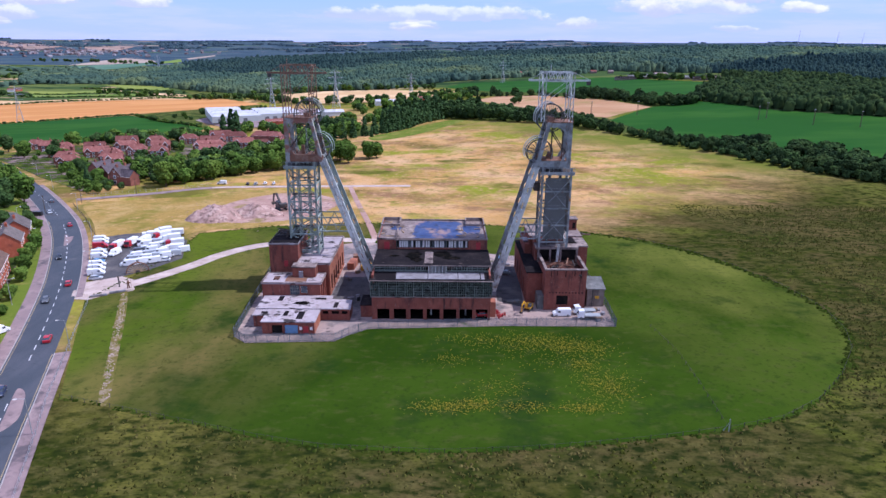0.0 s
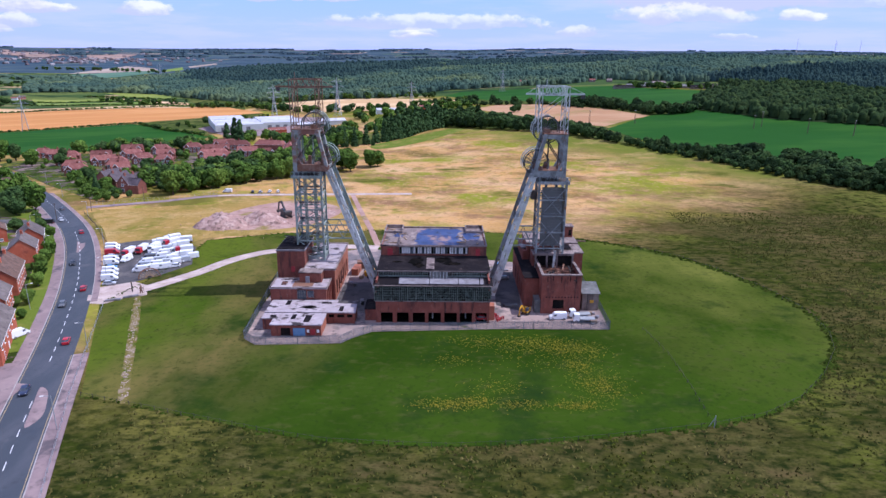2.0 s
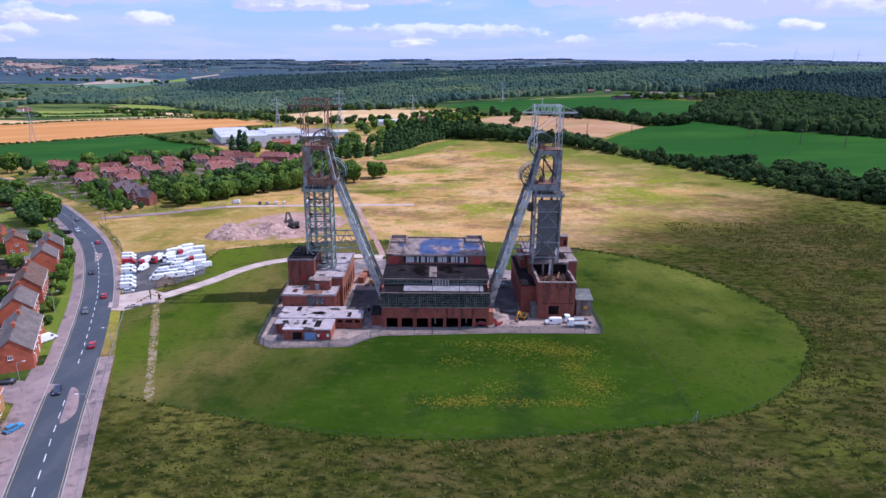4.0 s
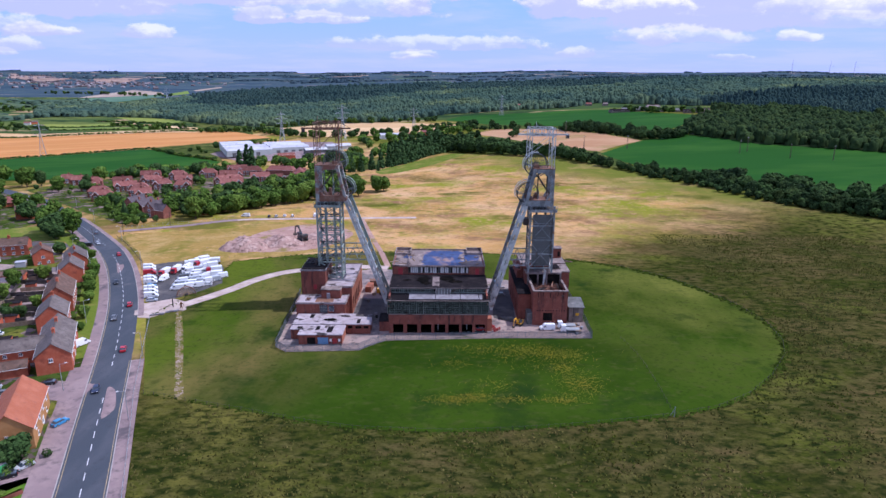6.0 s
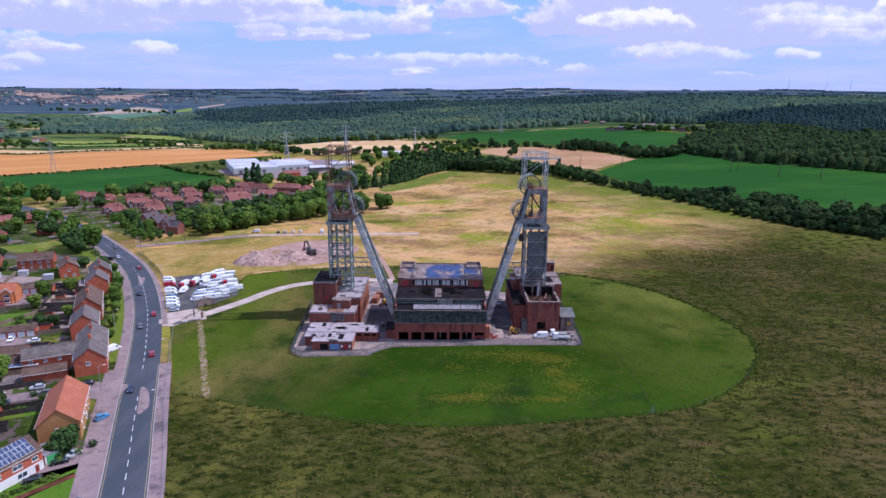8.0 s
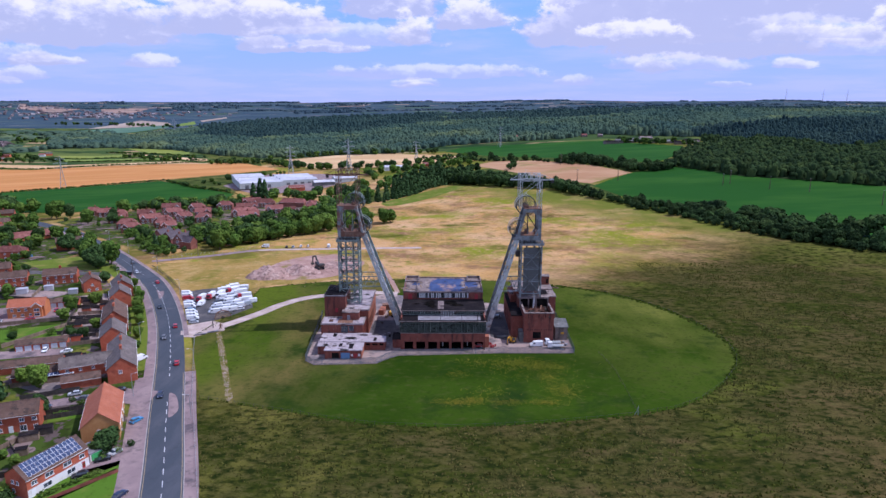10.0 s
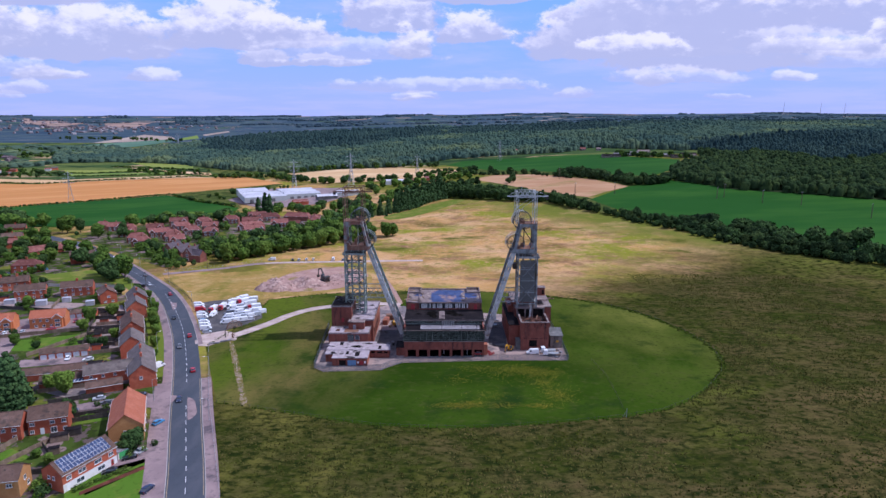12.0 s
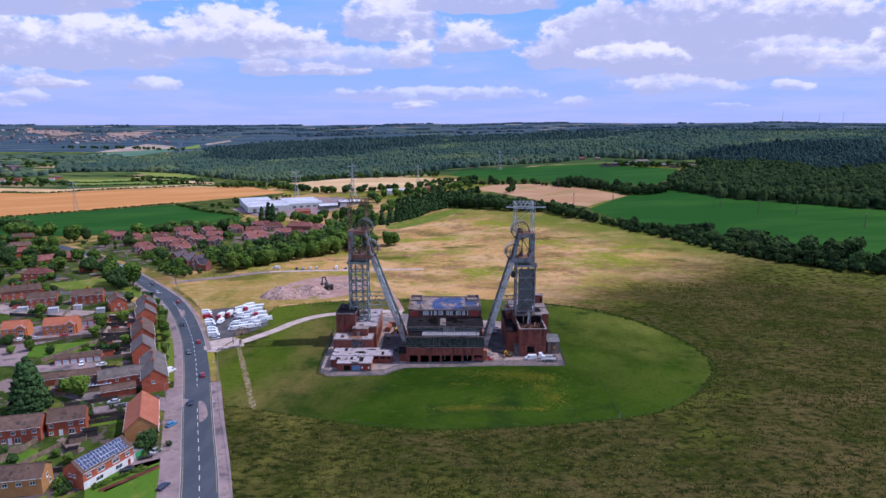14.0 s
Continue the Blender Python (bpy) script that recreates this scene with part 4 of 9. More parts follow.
ribbon("lane", spline([(-50, 189), (-34, 120), (-24, 76)], step=8), -1.3, 1.3, 0.07, M["dirt"], "bare brown footway across the meadow", "track")
drape("van_park", [(-109, 26.5), (-114, 31), (-121, 46), (-134.5, 76), (-126, 82), (-111, 87), (-98, 74), (-91.5, 52), (-98, 40)], 0.07, M["tarmac"], "old tarmac parking yard", "yard")
drape("dirt_ground", spline([(-104, 112), (-85, 100), (-60, 112), (-50, 150), (-76, 172), (-102, 150)], closed=True, step=6), 0.07, M["dirt"], "bare pinkish earth with rubble", "ground")
drape("worn_path", spline([(-97.2, 19), (-89, -3), (-80.5, -24), (-72.6, -44), (-70.2, -44.5), (-78, -24), (-86.2, -3), (-94.6, 17)], closed=True, step=4), 0.08, M["dirt_grass"], "worn stony path over the lawn", "path")
YARD = [(-53, -12), (-49, -15.7), (-26, -14.4), (-22.8, -10.6), (-18, -6.6), (20, -4), (50.4, -3.9), (51, 11), (50, 52), (20, 60), (-30, 74), (-53.5, 60), (-54.5, 14)]
drape("colliery_yard", YARD, 0.08, M["yard"], "dusty concrete colliery yard", "yard")
drape("yard_tarmac", [(19, 14), (26.5, 9), (28.5, 46), (19, 46)], 0.11, M["tarmac"], "dark lane surface between the buildings", "yard")
drape("yard_tarmac", [(-32, 10), (-19, 8), (-19, 34), (-31.5, 34)], 0.11, M["tarmac"], "dark lane surface between the buildings", "yard")


def stones(name, label, n, place, size, material):
    """A scatter of small angular stones as one mesh."""
    bm = bmesh.new()
    r = random.Random(n)
    for i in range(n):
        x, y, z = place(r)
        s = r.uniform(*size)
        q = Euler((r.uniform(0, 6), r.uniform(0, 6), r.uniform(0, 6))).to_matrix()
        vs = [bm.verts.new(Vector((x, y, z)) + q @ Vector((a * s * r.uniform(0.6, 1), b * s * r.uniform(0.6, 1), c * s * r.uniform(0.4, 0.8))))
              for a, b, c in ((1, 0, 0), (-1, 0, 0), (0, 1, 0), (0, -1, 0), (0, 0, 1), (0, 0, -1))]
        for f in ((0, 2, 4), (2, 1, 4), (1, 3, 4), (3, 0, 4), (2, 0, 5), (1, 2, 5), (3, 1, 5), (0, 3, 5)):
            bm.faces.new([vs[k] for k in f])
    tagged(new(name, finish(name, bm, material)), label, "stones", kind="stuff")


def path_place(r):
    t = r.random()
    return -96 + 24.5 * t + r.gauss(0, 0.55), 18 - 62 * t, 0.1


stones("path_stones", "pale stones strewn on the worn path", 260, path_place, (0.10, 0.32), M["gravel"])


def heap(name, label, x, y, rx, ry, h, seed):
    bm = bmesh.new()
    n, k = 48, 14
    top = bm.verts.new((x, y, land(x, y) + h * 0.95))
    rings = []
    for j in range(1, k + 1):
        f = j / k
        ring = []
        for i in range(n):
            a = i * math.tau / n
            px, py = x + math.cos(a) * rx * f, y + math.sin(a) * ry * f
            z = h * max(0, (1 - f ** 2.2)) * (0.75 + 0.5 * noise.noise((px * 0.13 + seed, py * 0.13, 0))) + (1.1 * noise.noise((px * 0.35, py * 0.35, seed)) + 0.6 * noise.noise((px * 0.9, py * 0.9, seed))) * (1 - f * 0.7)
            ring.append(bm.verts.new((px, py, land(px, py) + max(z, -0.1) - (0.3 if j == k else 0))))
        rings.append(ring)
    for i in range(n):
        bm.faces.new((top, rings[0][i], rings[0][(i + 1) % n]))
        for j in range(k - 1):
            bm.faces.new((rings[j][i], rings[j + 1][i], rings[j + 1][(i + 1) % n], rings[j][(i + 1) % n]))
    tagged(new(name, finish(name, bm, M["rubble"], True)), label, "mound")


heap("spoil_mound", "large grey-pink heap of crushed brick rubble", -99.5, 109, 12.5, 10.5, 6.8, 1.0)
heap("spoil_mound", "low heap of crushed brick rubble", -83, 119, 12, 10, 4.8, 7.0)
heap("spoil_mound", "low spread of crushed rubble", -64, 140, 13, 12, 1.6, 12.0)
stones("rubble_stones", "broken bricks and stones round the heaps", 500, lambda r: (lambda x, y: (x, y, land(x, y) + 0.3))(r.gauss(-84, 13), r.gauss(122, 12)), (0.12, 0.35), M["rubble"])

# yellow flowers in the lawn: drifts of small heads
def flower_drifts():
    r = random.Random(3)
    verts, faces = [], []
    drifts = [(4, -46, 6, 1.8, 330), (10, -44, 3, 1.5, 110), (20, -46, 4.5, 1.5, 150), (26, -14, 9, 4.0, 560), (38, -17, 6, 3.5, 420), (40, -37, 4.5, 5, 430),
              (37, -27, 3, 3, 160), (33, -46, 4, 1.5, 200), (10, -13, 6, 2.5, 110), (4, -24, 4, 3, 90), (30, -24, 12, 6, 180), (16, -38, 5, 3, 110)]
    for x, y, sx, sy, n in drifts:
        for k in range(int(n * 1.5)):
            px, py, s = r.gauss(x, sx * 0.75), r.gauss(y, sy * 0.75), r.uniform(0.06, 0.15)
            i = len(verts)
            a = r.uniform(0, 6)
            z = 0.1 + r.uniform(0.05, 0.25)
            verts += [(px + s * math.cos(a + q * math.tau / 5), py + s * math.sin(a + q * math.tau / 5), z + r.uniform(-0.04, 0.04)) for q in range(5)] + [(px, py, z + 0.08)]
            faces += [(i + q, i + (q + 1) % 5, i + 5) for q in range(5)]
    me = bpy.data.meshes.new("wildflowers")
    me.from_pydata(verts, [], faces)
    me.materials.append(M["flowers"])
    tagged(new("wildflowers", me), "drifts of yellow wildflowers in the lawn", "flowers", kind="stuff")


flower_drifts()

# ---------------------------------------------------------------- the colliery buildings


def wall_with_holes(name, p, q, z0, z1, thick, holes, material, parent, label=""):
    """A wall from p to q (x, y), with holes (from, to, bottom, top) along it."""
    d = Vector((q[0] - p[0], q[1] - p[1], 0))
    length = d.length
    xs = sorted({0, length, *[h[0] for h in holes], *[h[1] for h in holes]})
    zs = sorted({z0, z1, *[h[2] for h in holes], *[h[3] for h in holes]})
    bm = bmesh.new()
    for i in range(len(xs) - 1):
        for j in range(len(zs) - 1):
            cx, cz = (xs[i] + xs[i + 1]) / 2, (zs[j] + zs[j + 1]) / 2
            if any(h[0] < cx < h[1] and h[2] < cz < h[3] for h in holes):
                continue
            box(bm, xs[i], xs[i + 1], 0, thick, zs[j], zs[j + 1])
    bmesh.ops.remove_doubles(bm, verts=bm.verts[:], dist=0.001)
    inner = [f for f in bm.faces if len([g for g in bm.faces if g is not f and (g.calc_center_median() - f.calc_center_median()).length < 0.002])] if len(bm.faces) < 400 else []
    bmesh.ops.delete(bm, geom=inner, context="FACES")
    ob = part(name, bm, material, parent, label)
    ob.matrix_basis = pose(p[0], p[1], 0, 0, 0, math.degrees(math.atan2(d.y, d.x)))
    return ob


def window(parent, x, y, z, w, h, rz, cols, rows, frame_mat, bar_w=0.09, glass=True, name="window"):
    """A framed window with bars standing at the middle of its foot, facing local -y."""
    bm = bmesh.new()
    for i in range(cols + 1):
        cx = -w / 2 + w * i / cols
        box(bm, cx - bar_w / 2, cx + bar_w / 2, -0.05, 0.05, 0, h)
    for j in range(rows + 1):
        cz = h * j / rows
        box(bm, -w / 2, w / 2, -0.04, 0.04, cz - bar_w / 2, cz + bar_w / 2)
    win = placed(part(name, bm, frame_mat, parent), x, y, z, 0, 0, rz)
    if glass:
        part("pane", boxes((-w / 2, w / 2, -0.012, 0.012, 0, h)), M["glass"], win)
    return win


def slab(parent, name, outline, z0, z1, material, label=""):
    bm = bmesh.new()
    prism(bm, outline, z0, z1)
    return part(name, bm, material, parent, label)


def parapet(parent, x0, x1, y0, y1, z, h, t, material, name="parapet"):
    return part(name, boxes((x0, x1, y0, y0 + t, z, z + h), (x0, x1, y1 - t, y1, z, z + h), (x0, x0 + t, y0 + t, y1 - t, z, z + h), (x1 - t, x1, y0 + t, y1 - t, z, z + h)), material, parent)


def power_house():
    ph = thing("winding_house", "long derelict red brick winding house with stepped roofs and broken glazing", "building")
    X0, X1 = -17.6, 15.7
    # ground floor with seven open bays
    bays = [(-16.2, -12.7), (-11.5, -8.0), (-6.8, -3.2), (-2.2, 1.5), (2.5, 6.2), (7.1, 10.7), (11.7, 15.0)]
    wall_with_holes("front_wall", (X0, 0), (X1, 0), 0, 6.9, 0.5, [(a - X0, b - X0, 0, 3.3) for a, b in bays], M["brick"], ph)
    for a, b in bays:
        part("lintel", boxes((a - 0.25, b + 0.25, -0.06, 0.3, 3.3, 3.75)), M["brick"], ph)
    for x in (-17.6, -12.1, -7.4, -2.7, 2.0, 6.65, 11.2, 15.25):
        part("pier", boxes((x, x + 0.45, -0.14, 0.0, 0, 6.9)), M["brick"], ph)
    part("string_course", boxes((X0 - 0.1, X1 + 0.1, -0.22, 0, 6.72, 7.0)), M["felt_pink"], ph, "stained stone string course")
    part("side_wall", boxes((X0, X0 + 0.5, 0.5, 40, 0, 13.2)), M["brick"], ph)
    part("side_wall", boxes((X1 - 0.5, X1, 0.5, 41, 0, 13.2)), M["brick"], ph)
    part("rear_wall", boxes((X0, X1, 40.5, 41, 0, 17.4)), M["brick"], ph)
    # near-black sheets back the openings, painted shade in place of rooms
    part("inner_wall", boxes((X0 + 0.5, X1 - 0.5, 7.0, 7.3, 0, 6.6)), M["inside"], ph, "near-black backing sheet painted as shade inside")
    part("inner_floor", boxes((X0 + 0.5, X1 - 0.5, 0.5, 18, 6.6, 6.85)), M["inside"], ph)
    # floor sheet added near-black so that the bays read as unlit
    part("bay_floor", boxes((X0 + 0.5, X1 - 0.5, 0.3, 7.0, 0.1, 0.16)), M["shade_black"], ph, "floor coloured near-black as shade in the bays")
    part("column", boxes((-1.2, -0.8, 3, 3.4, 0.1, 6.6)), M["steel"], ph)
    part("column", boxes((8.7, 9.1, 3, 3.4, 0.1, 6.6)), M["steel"], ph)
    # the tall glazed gallery
    r = random.Random(11)
    n = 14
    w = (X1 - X0 + 0.6) / n
    for i in range(n):
        cx = X0 - 0.3 + w * (i + 0.5)
        win = window(ph, cx, -0.12, 7.0, w - 0.12, 4.75, 0, 4, 6, M["mullion"], 0.085, glass=False, name="window")
        for cell in range(24):
            if r.random() < 0.13:
                continue
            a, b = cell % 4, cell // 4
            pw, phh = (w - 0.12) / 4, 4.75 / 6
            x0 = -(w - 0.12) / 2 + a * pw
            part("pane", boxes((x0 + 0.05, x0 + pw - 0.05, -0.01, 0.01, b * phh + 0.05, (b + 1) * phh - 0.05)), M["dirty_glass"], win)
    for i in range(n + 1):
        x = X0 - 0.3 + w * i
        part("mullion", boxes((x - 0.09, x + 0.09, -0.24, 0.02, 6.95, 11.8)), M["mullion"], ph)
    part("inner_wall", boxes((X0 + 0.5, X1 - 0.5, 6.5, 6.8, 6.85, 12.6)), M["inside"], ph, "near-black backing sheet painted as shade inside")
    part("end_glazing", boxes((X0 - 0.3, X0 - 0.15, -0.1, 4.3, 7.0, 11.8)), M["mullion"], ph)
    part("end_glazing", boxes((X1 + 0.15, X1 + 0.3, -0.1, 4.3, 7.0, 11.8)), M["mullion"], ph)
    # first lean-to roof with pale panels
    def sloped(name, x0, x1, ya, za, yb, zb, t, m, label=""):
        bm = bmesh.new()
        v = [bm.verts.new(c) for c in ((x0, ya, za - t), (x1, ya, za - t), (x1, yb, zb - t), (x0, yb, zb - t), (x0, ya, za), (x1, ya, za), (x1, yb, zb), (x0, yb, zb))]
        for f in ((3, 2, 1, 0), (4, 5, 6, 7), (0, 1, 5, 4), (1, 2, 6, 5), (2, 3, 7, 6), (3, 0, 4, 7)):
            bm.faces.new([v[k] for k in f])
        return part(name, bm, m, ph, label)

    sloped("lower_roof", X0 - 0.7, X1 + 0.9, -0.7, 12.05, 4.6, 12.75, 0.35, M["felt"])
    part("gutter", boxes((X0 - 0.7, X1 + 0.9, -0.95, -0.7, 11.75, 12.0)), M["felt_pink"], ph, "weathered pale gutter")
    for x0, x1 in ((-10.8, -2.0), (-1.8, 6.4), (6.6, 12.6), (12.9, 13.9)):
        sloped("roof_panel", x0, x1, 0.2, 12.24, 4.2, 12.77, 0.05, M["panel_pale"], "pale flat roof panel")
    # clerestory
    part("clerestory_wall", boxes((X0 + 0.4, X1 - 0.2, 4.85, 5.1, 12.6, 13.1), (X0 + 0.4, X1 - 0.2, 4.85, 5.1, 14.6, 14.9)), M["mullion"], ph)
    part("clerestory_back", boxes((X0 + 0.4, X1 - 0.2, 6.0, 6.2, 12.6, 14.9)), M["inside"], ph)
    for i in range(22):
        cx = X0 + 1.2 + i * 1.46
        if not -2.8 < cx < 3.4:
            window(ph, cx, 4.8, 13.1, 1.3, 1.5, 0, 2, 2, M["steel_green"], 0.12, glass=False)
    part("stair_box", boxes((-1.9, 3.3, 3.6, 5.0, 12.7, 14.75)), M["sheet_grey"], ph, "pale blue-grey box in the clerestory")
    for k in range(6):
        part("rib", boxes((-1.8 + k * 0.98, -1.68 + k * 0.98, 3.55, 3.6, 12.75, 14.7)), M["steel_pale"], ph)
    # the broad second roof with its holes
    sloped("middle_roof", X0 - 0.1, X1 + 0.3, 3.8, 14.95, 18.6, 15.0, 0.3, M["felt"])
    part("fascia", boxes((X0 - 0.1, X1 + 0.3, 3.68, 3.8, 14.6, 14.98)), M["felt_pink"], ph, "stained pale fascia")
    part("roof_patch", boxes((-3.0, -0.6, 5.5, 16.0, 14.99, 15.03)), M["felt_pink"], ph, "pale roof patch")
    def hole(x, y, rx, ry, seed):
        rr = random.Random(seed)
        ring = [(x + math.cos(a) * rx * rr.uniform(0.6, 1.15), y + math.sin(a) * ry * rr.uniform(0.6, 1.15)) for a in [i * math.tau / 16 for i in range(16)]]
        slab(ph, "roof_stain", ring, 15.01, 15.06, M["shade_black"], "flat black patch drawn as a hole in the roofing")
    hole(-6.2, 12.5, 2.6, 4.2, 1)
    hole(-5.2, 8.6, 1.8, 2.2, 2)
    hole(2.3, 13.8, 2.9, 3.4, 3)
    hole(5.0, 10.4, 3.2, 1.6, 4)
    hole(-12, 12, 1.6, 0.8, 6)
    # the upper storey: two end bays and windows between
    part("upper_wall", boxes((X0, -12.0, 18.6, 19.1, 14.7, 18.1)), M["brick"], ph)
    part("upper_wall", boxes((10.0, X1, 18.6, 19.1, 14.7, 18.1)), M["brick"], ph)
    part("upper_wall", boxes((-12.0, 10.0, 19.3, 19.7, 14.7, 15.3), (-12.0, 10.0, 19.3, 19.7, 17.5, 18.1)), M["brick"], ph)
    part("upper_side_wall", boxes((X0, X0 + 0.5, 19.1, 40.5, 13.2, 18.1)), M["brick"], ph)
    part("upper_side_wall", boxes((X1 - 0.5, X1, 19.1, 40.5, 13.2, 18.1)), M["brick"], ph)
    part("upper_back", boxes((-12.0, 10.0, 20.3, 20.5, 14.8, 17.9)), M["inside"], ph)
    part("red_door", boxes((-15.5, -13.9, 18.5, 18.62, 14.95, 17.3)), M["red_paint"], ph, "faded red painted door")
    part("red_door", boxes((12.3, 13.7, 18.5, 18.62, 14.95, 17.3)), M["red_paint"], ph, "faded red painted door")
    for i in range(5):
        win = window(ph, -9.7 + i * 4.35, 19.4, 15.3, 4.1, 2.2, 0, 6, 1, M["mullion"], 0.14, glass=False)
        for k in range(6):
            if (i * 6 + k) % 7:
                part("board", boxes((-2.05 + k * 0.683 + 0.08, -2.05 + k * 0.683 + 0.6, -0.02, 0.02, 0.1, 2.1)), M["render_white"] if (k + i) % 5 else M["glass"], win)
    part("ledge", boxes((-12.4, 10.4, 18.2, 19.6, 17.85, 18.15)), M["felt_pink"], ph, "pale projecting ledge")
    slab(ph, "flat_roof", [(X0 + 0.3, 19.0), (X1 - 0.3, 19.0), (X1 - 0.3, 40.8), (X0 + 0.3, 40.8)], 17.7, 17.9, M["felt_pink"], "worn pinkish flat roof")
    bm = bmesh.new()
    rr = random.Random(8)
    out = [(-7.6, 20.2), (7.2, 20.2)] + [(7.5 + rr.uniform(-1, 1.2), 20.2 + i * 2.4) for i in range(1, 8)] + [(6.8, 39.6), (-5.0, 40)] + [(-6.5 + rr.uniform(-1.4, 1), 39 - i * 2.4) for i in range(1, 8)]
    prism(bm, out, 17.9, 17.94)
    part("roof_sheet", bm, M["blue_sheet"], ph, "blue roof membrane with pale scuffs")
    slab(ph, "roof_sheet", [(8.5, 26), (13.5, 25), (14.6, 33), (10.5, 36), (8.2, 33)], 17.9, 17.93, M["blue_sheet"])
    slab(ph, "roof_sheet", [(-14.6, 30), (-11.4, 29), (-11, 33.5), (-13.8, 34.6)], 17.9, 17.93, M["blue_sheet"])
    parapet(ph, X0 - 0.15, X1 + 0.15, 18.55, 41, 17.95, 0.45, 0.4, M["felt_pink"])
    parapet(ph, X0 - 0.1, -11.6, 32.5, 41.2, 18.3, 0.7, 0.4, M["felt_pink"])
    parapet(ph, 9.6, X1 + 0.1, 33, 41.2, 18.3, 0.7, 0.4, M["felt_pink"])
    part("roof_wall", boxes((-12.2, -11.8, 19.5, 30, 17.9, 18.6)), M["felt_pink"], ph)
    for k in range(8):
        x, y = rr.uniform(-16.5, -9), rr.uniform(21, 38)
        bar("fallen_timber", (x, y, 18.05), (x + rr.uniform(-3, 3), y + rr.uniform(-3, 3), 18.2), 0.25, M["wood_pale"], ph)
    for k in range(7):
        x, y = rr.uniform(8, 14), rr.uniform(21, 31)
        bar("fallen_timber", (x, y, 18.05), (x + rr.uniform(-3, 3), y + rr.uniform(-2, 2), 18.2), 0.25, M["wood_pale"], ph)
    # sheds at the foot of the sides
    part("side_annex", boxes((X1 + 0.05, X1 + 1.7, 2.0, 5.2, 0, 4.6)), M["brick_orange"], ph, "narrow brick annex")
    part("side_annex", boxes((X0 - 3.4, X0 - 0.05, 1.5, 9, 0, 3.6)), M["brick"], ph, "low dark annex")
    part("annex_roof", boxes((X0 - 3.6, X0 - 0.05, 1.3, 9.2, 3.6, 3.8)), M["felt"], ph)


power_house()


def west_buildings():
    # low flat-roofed offices
    off = thing("office_block", "low red brick office block with peeling white flat roofs", "building")
    wall_with_holes("front_wall", (-46, -10), (-32, -10), 0, 3.4, 0.4, [(2.6, 5.4, 0, 2.6), (6.0, 9.6, 0, 2.6)], M["brick"], off)
    part("door", boxes((-39.9, -36.5, -9.85, -9.7, 0, 2.5)), M["blue_door"], off, "pale blue boarded door")
    part("dark_opening", boxes((-43.4, -40.6, -9.5, -9.4, 0, 2.6)), M["inside"], off)
    part("red_board", boxes((-35.0, -33.6, -10.06, -10.0, 0.4, 2.3)), M["red_paint"], off, "red painted board")
    part("notice", boxes((-36.0, -35.3, -10.05, -10.0, 1.2, 2.1)), M["render_white"], off)
    part("notice", boxes((-33.2, -32.5, -10.05, -10.0, 1.2, 2.1)), M["render_white"], off)
    # east side in the lighter brick, sunlight painted into its colour
    part("side_wall", boxes((-32.4, -32, -9.6, -1, 0, 3.4)), M["brick_orange"], off)
    part("side_wall", boxes((-46, -45.6, -9.6, -5.5, 0, 3.4)), M["brick"], off)
    part("wing_wall", boxes((-49.5, -46, -5.5, -5.1, 0, 3.3)), M["brick"], off)
    part("wing_side", boxes((-49.5, -49.1, -5.1, 8.2, 0, 3.3)), M["brick"], off)
    wall_with_holes("rear_front_wall", (-32, -1), (-23.8, -1), 0, 3.4, 0.4, [(0.6, 2.2, 1.9, 2.9), (3.1, 5.2, 1.9, 2.9), (6.0, 7.6, 1.9, 2.9)], M["brick"], off)
    part("dark_opening", boxes((-31.6, -24.2, -0.2, -0.1, 0, 3.3)), M["inside"], off)
    part("end_wall", boxes((-24.2, -23.8, -0.6, 5, 0, 3.4)), M["brick"], off)
    slab(off, "roof", [(-46.3, -10.3), (-31.7, -10.3), (-31.7, -1.9), (-46.3, -1.9)], 3.4, 3.7, M["roof_white"], "peeling white flat roof")
    slab(off, "roof", [(-49.8, -5.8), (-46.4, -5.8), (-46.4, -1.9), (-49.8, -1.9)], 3.35, 3.6, M["roof_white"], "peeling white flat roof")
    slab(off, "roof", [(-49.9, -1.4), (-23.4, -1.4), (-23.8, 5.2), (-29.8, 5.8), (-29.8, 8.4), (-49.9, 8.2)], 3.45, 3.75, M["roof_white"], "peeling white flat roof")
    slab(off, "roof_gutter", [(-49.9, -1.9), (-31.7, -1.9), (-31.7, -1.4), (-49.9, -1.4)], 3.3, 3.5, M["felt"])
    for x0, x1, y0, y1 in ((-37.3, -35.5, -8.5, -3.5), (-41.2, -40.0, -6.5, -3.2), (-45.2, -43.8, 4.0, 7.6), (-28.5, -27.3, -0.6, 3.2), (-34.5, -31.5, 5.2, 6.6), (-47.5, -45.8, -4.8, -3.6)):
        part("bare_patch", boxes((x0, x1, y0, y1, 3.72, 3.77)), M["felt"], off, "bare dark roofing patch")
    r = random.Random(4)
    ring = [(-37.8 + math.cos(a) * 3.1 * r.uniform(0.6, 1.1), 2.6 + math.sin(a) * 1.3 * r.uniform(0.6, 1.2)) for a in [i * math.tau / 14 for i in range(14)]]
    slab(off, "bare_patch", ring, 3.72, 3.78, M["shade_black"], "flat black patch drawn as a roof hole")

    # middle block
    mid = thing("workshop_block", "two storey red brick workshop with a stained pale roof", "building")
    wall_with_holes("front_wall", (-50.6, 8.6), (-33.6, 8.6), 0, 7.2, 0.4, [(8.1, 10.9, 3.8, 6.8), (11.3, 13.2, 4.4, 6.6)], M["brick"], mid)
    window(mid, -41.1, 8.75, 3.8, 2.8, 3.0, 0, 4, 3, M["mullion"])
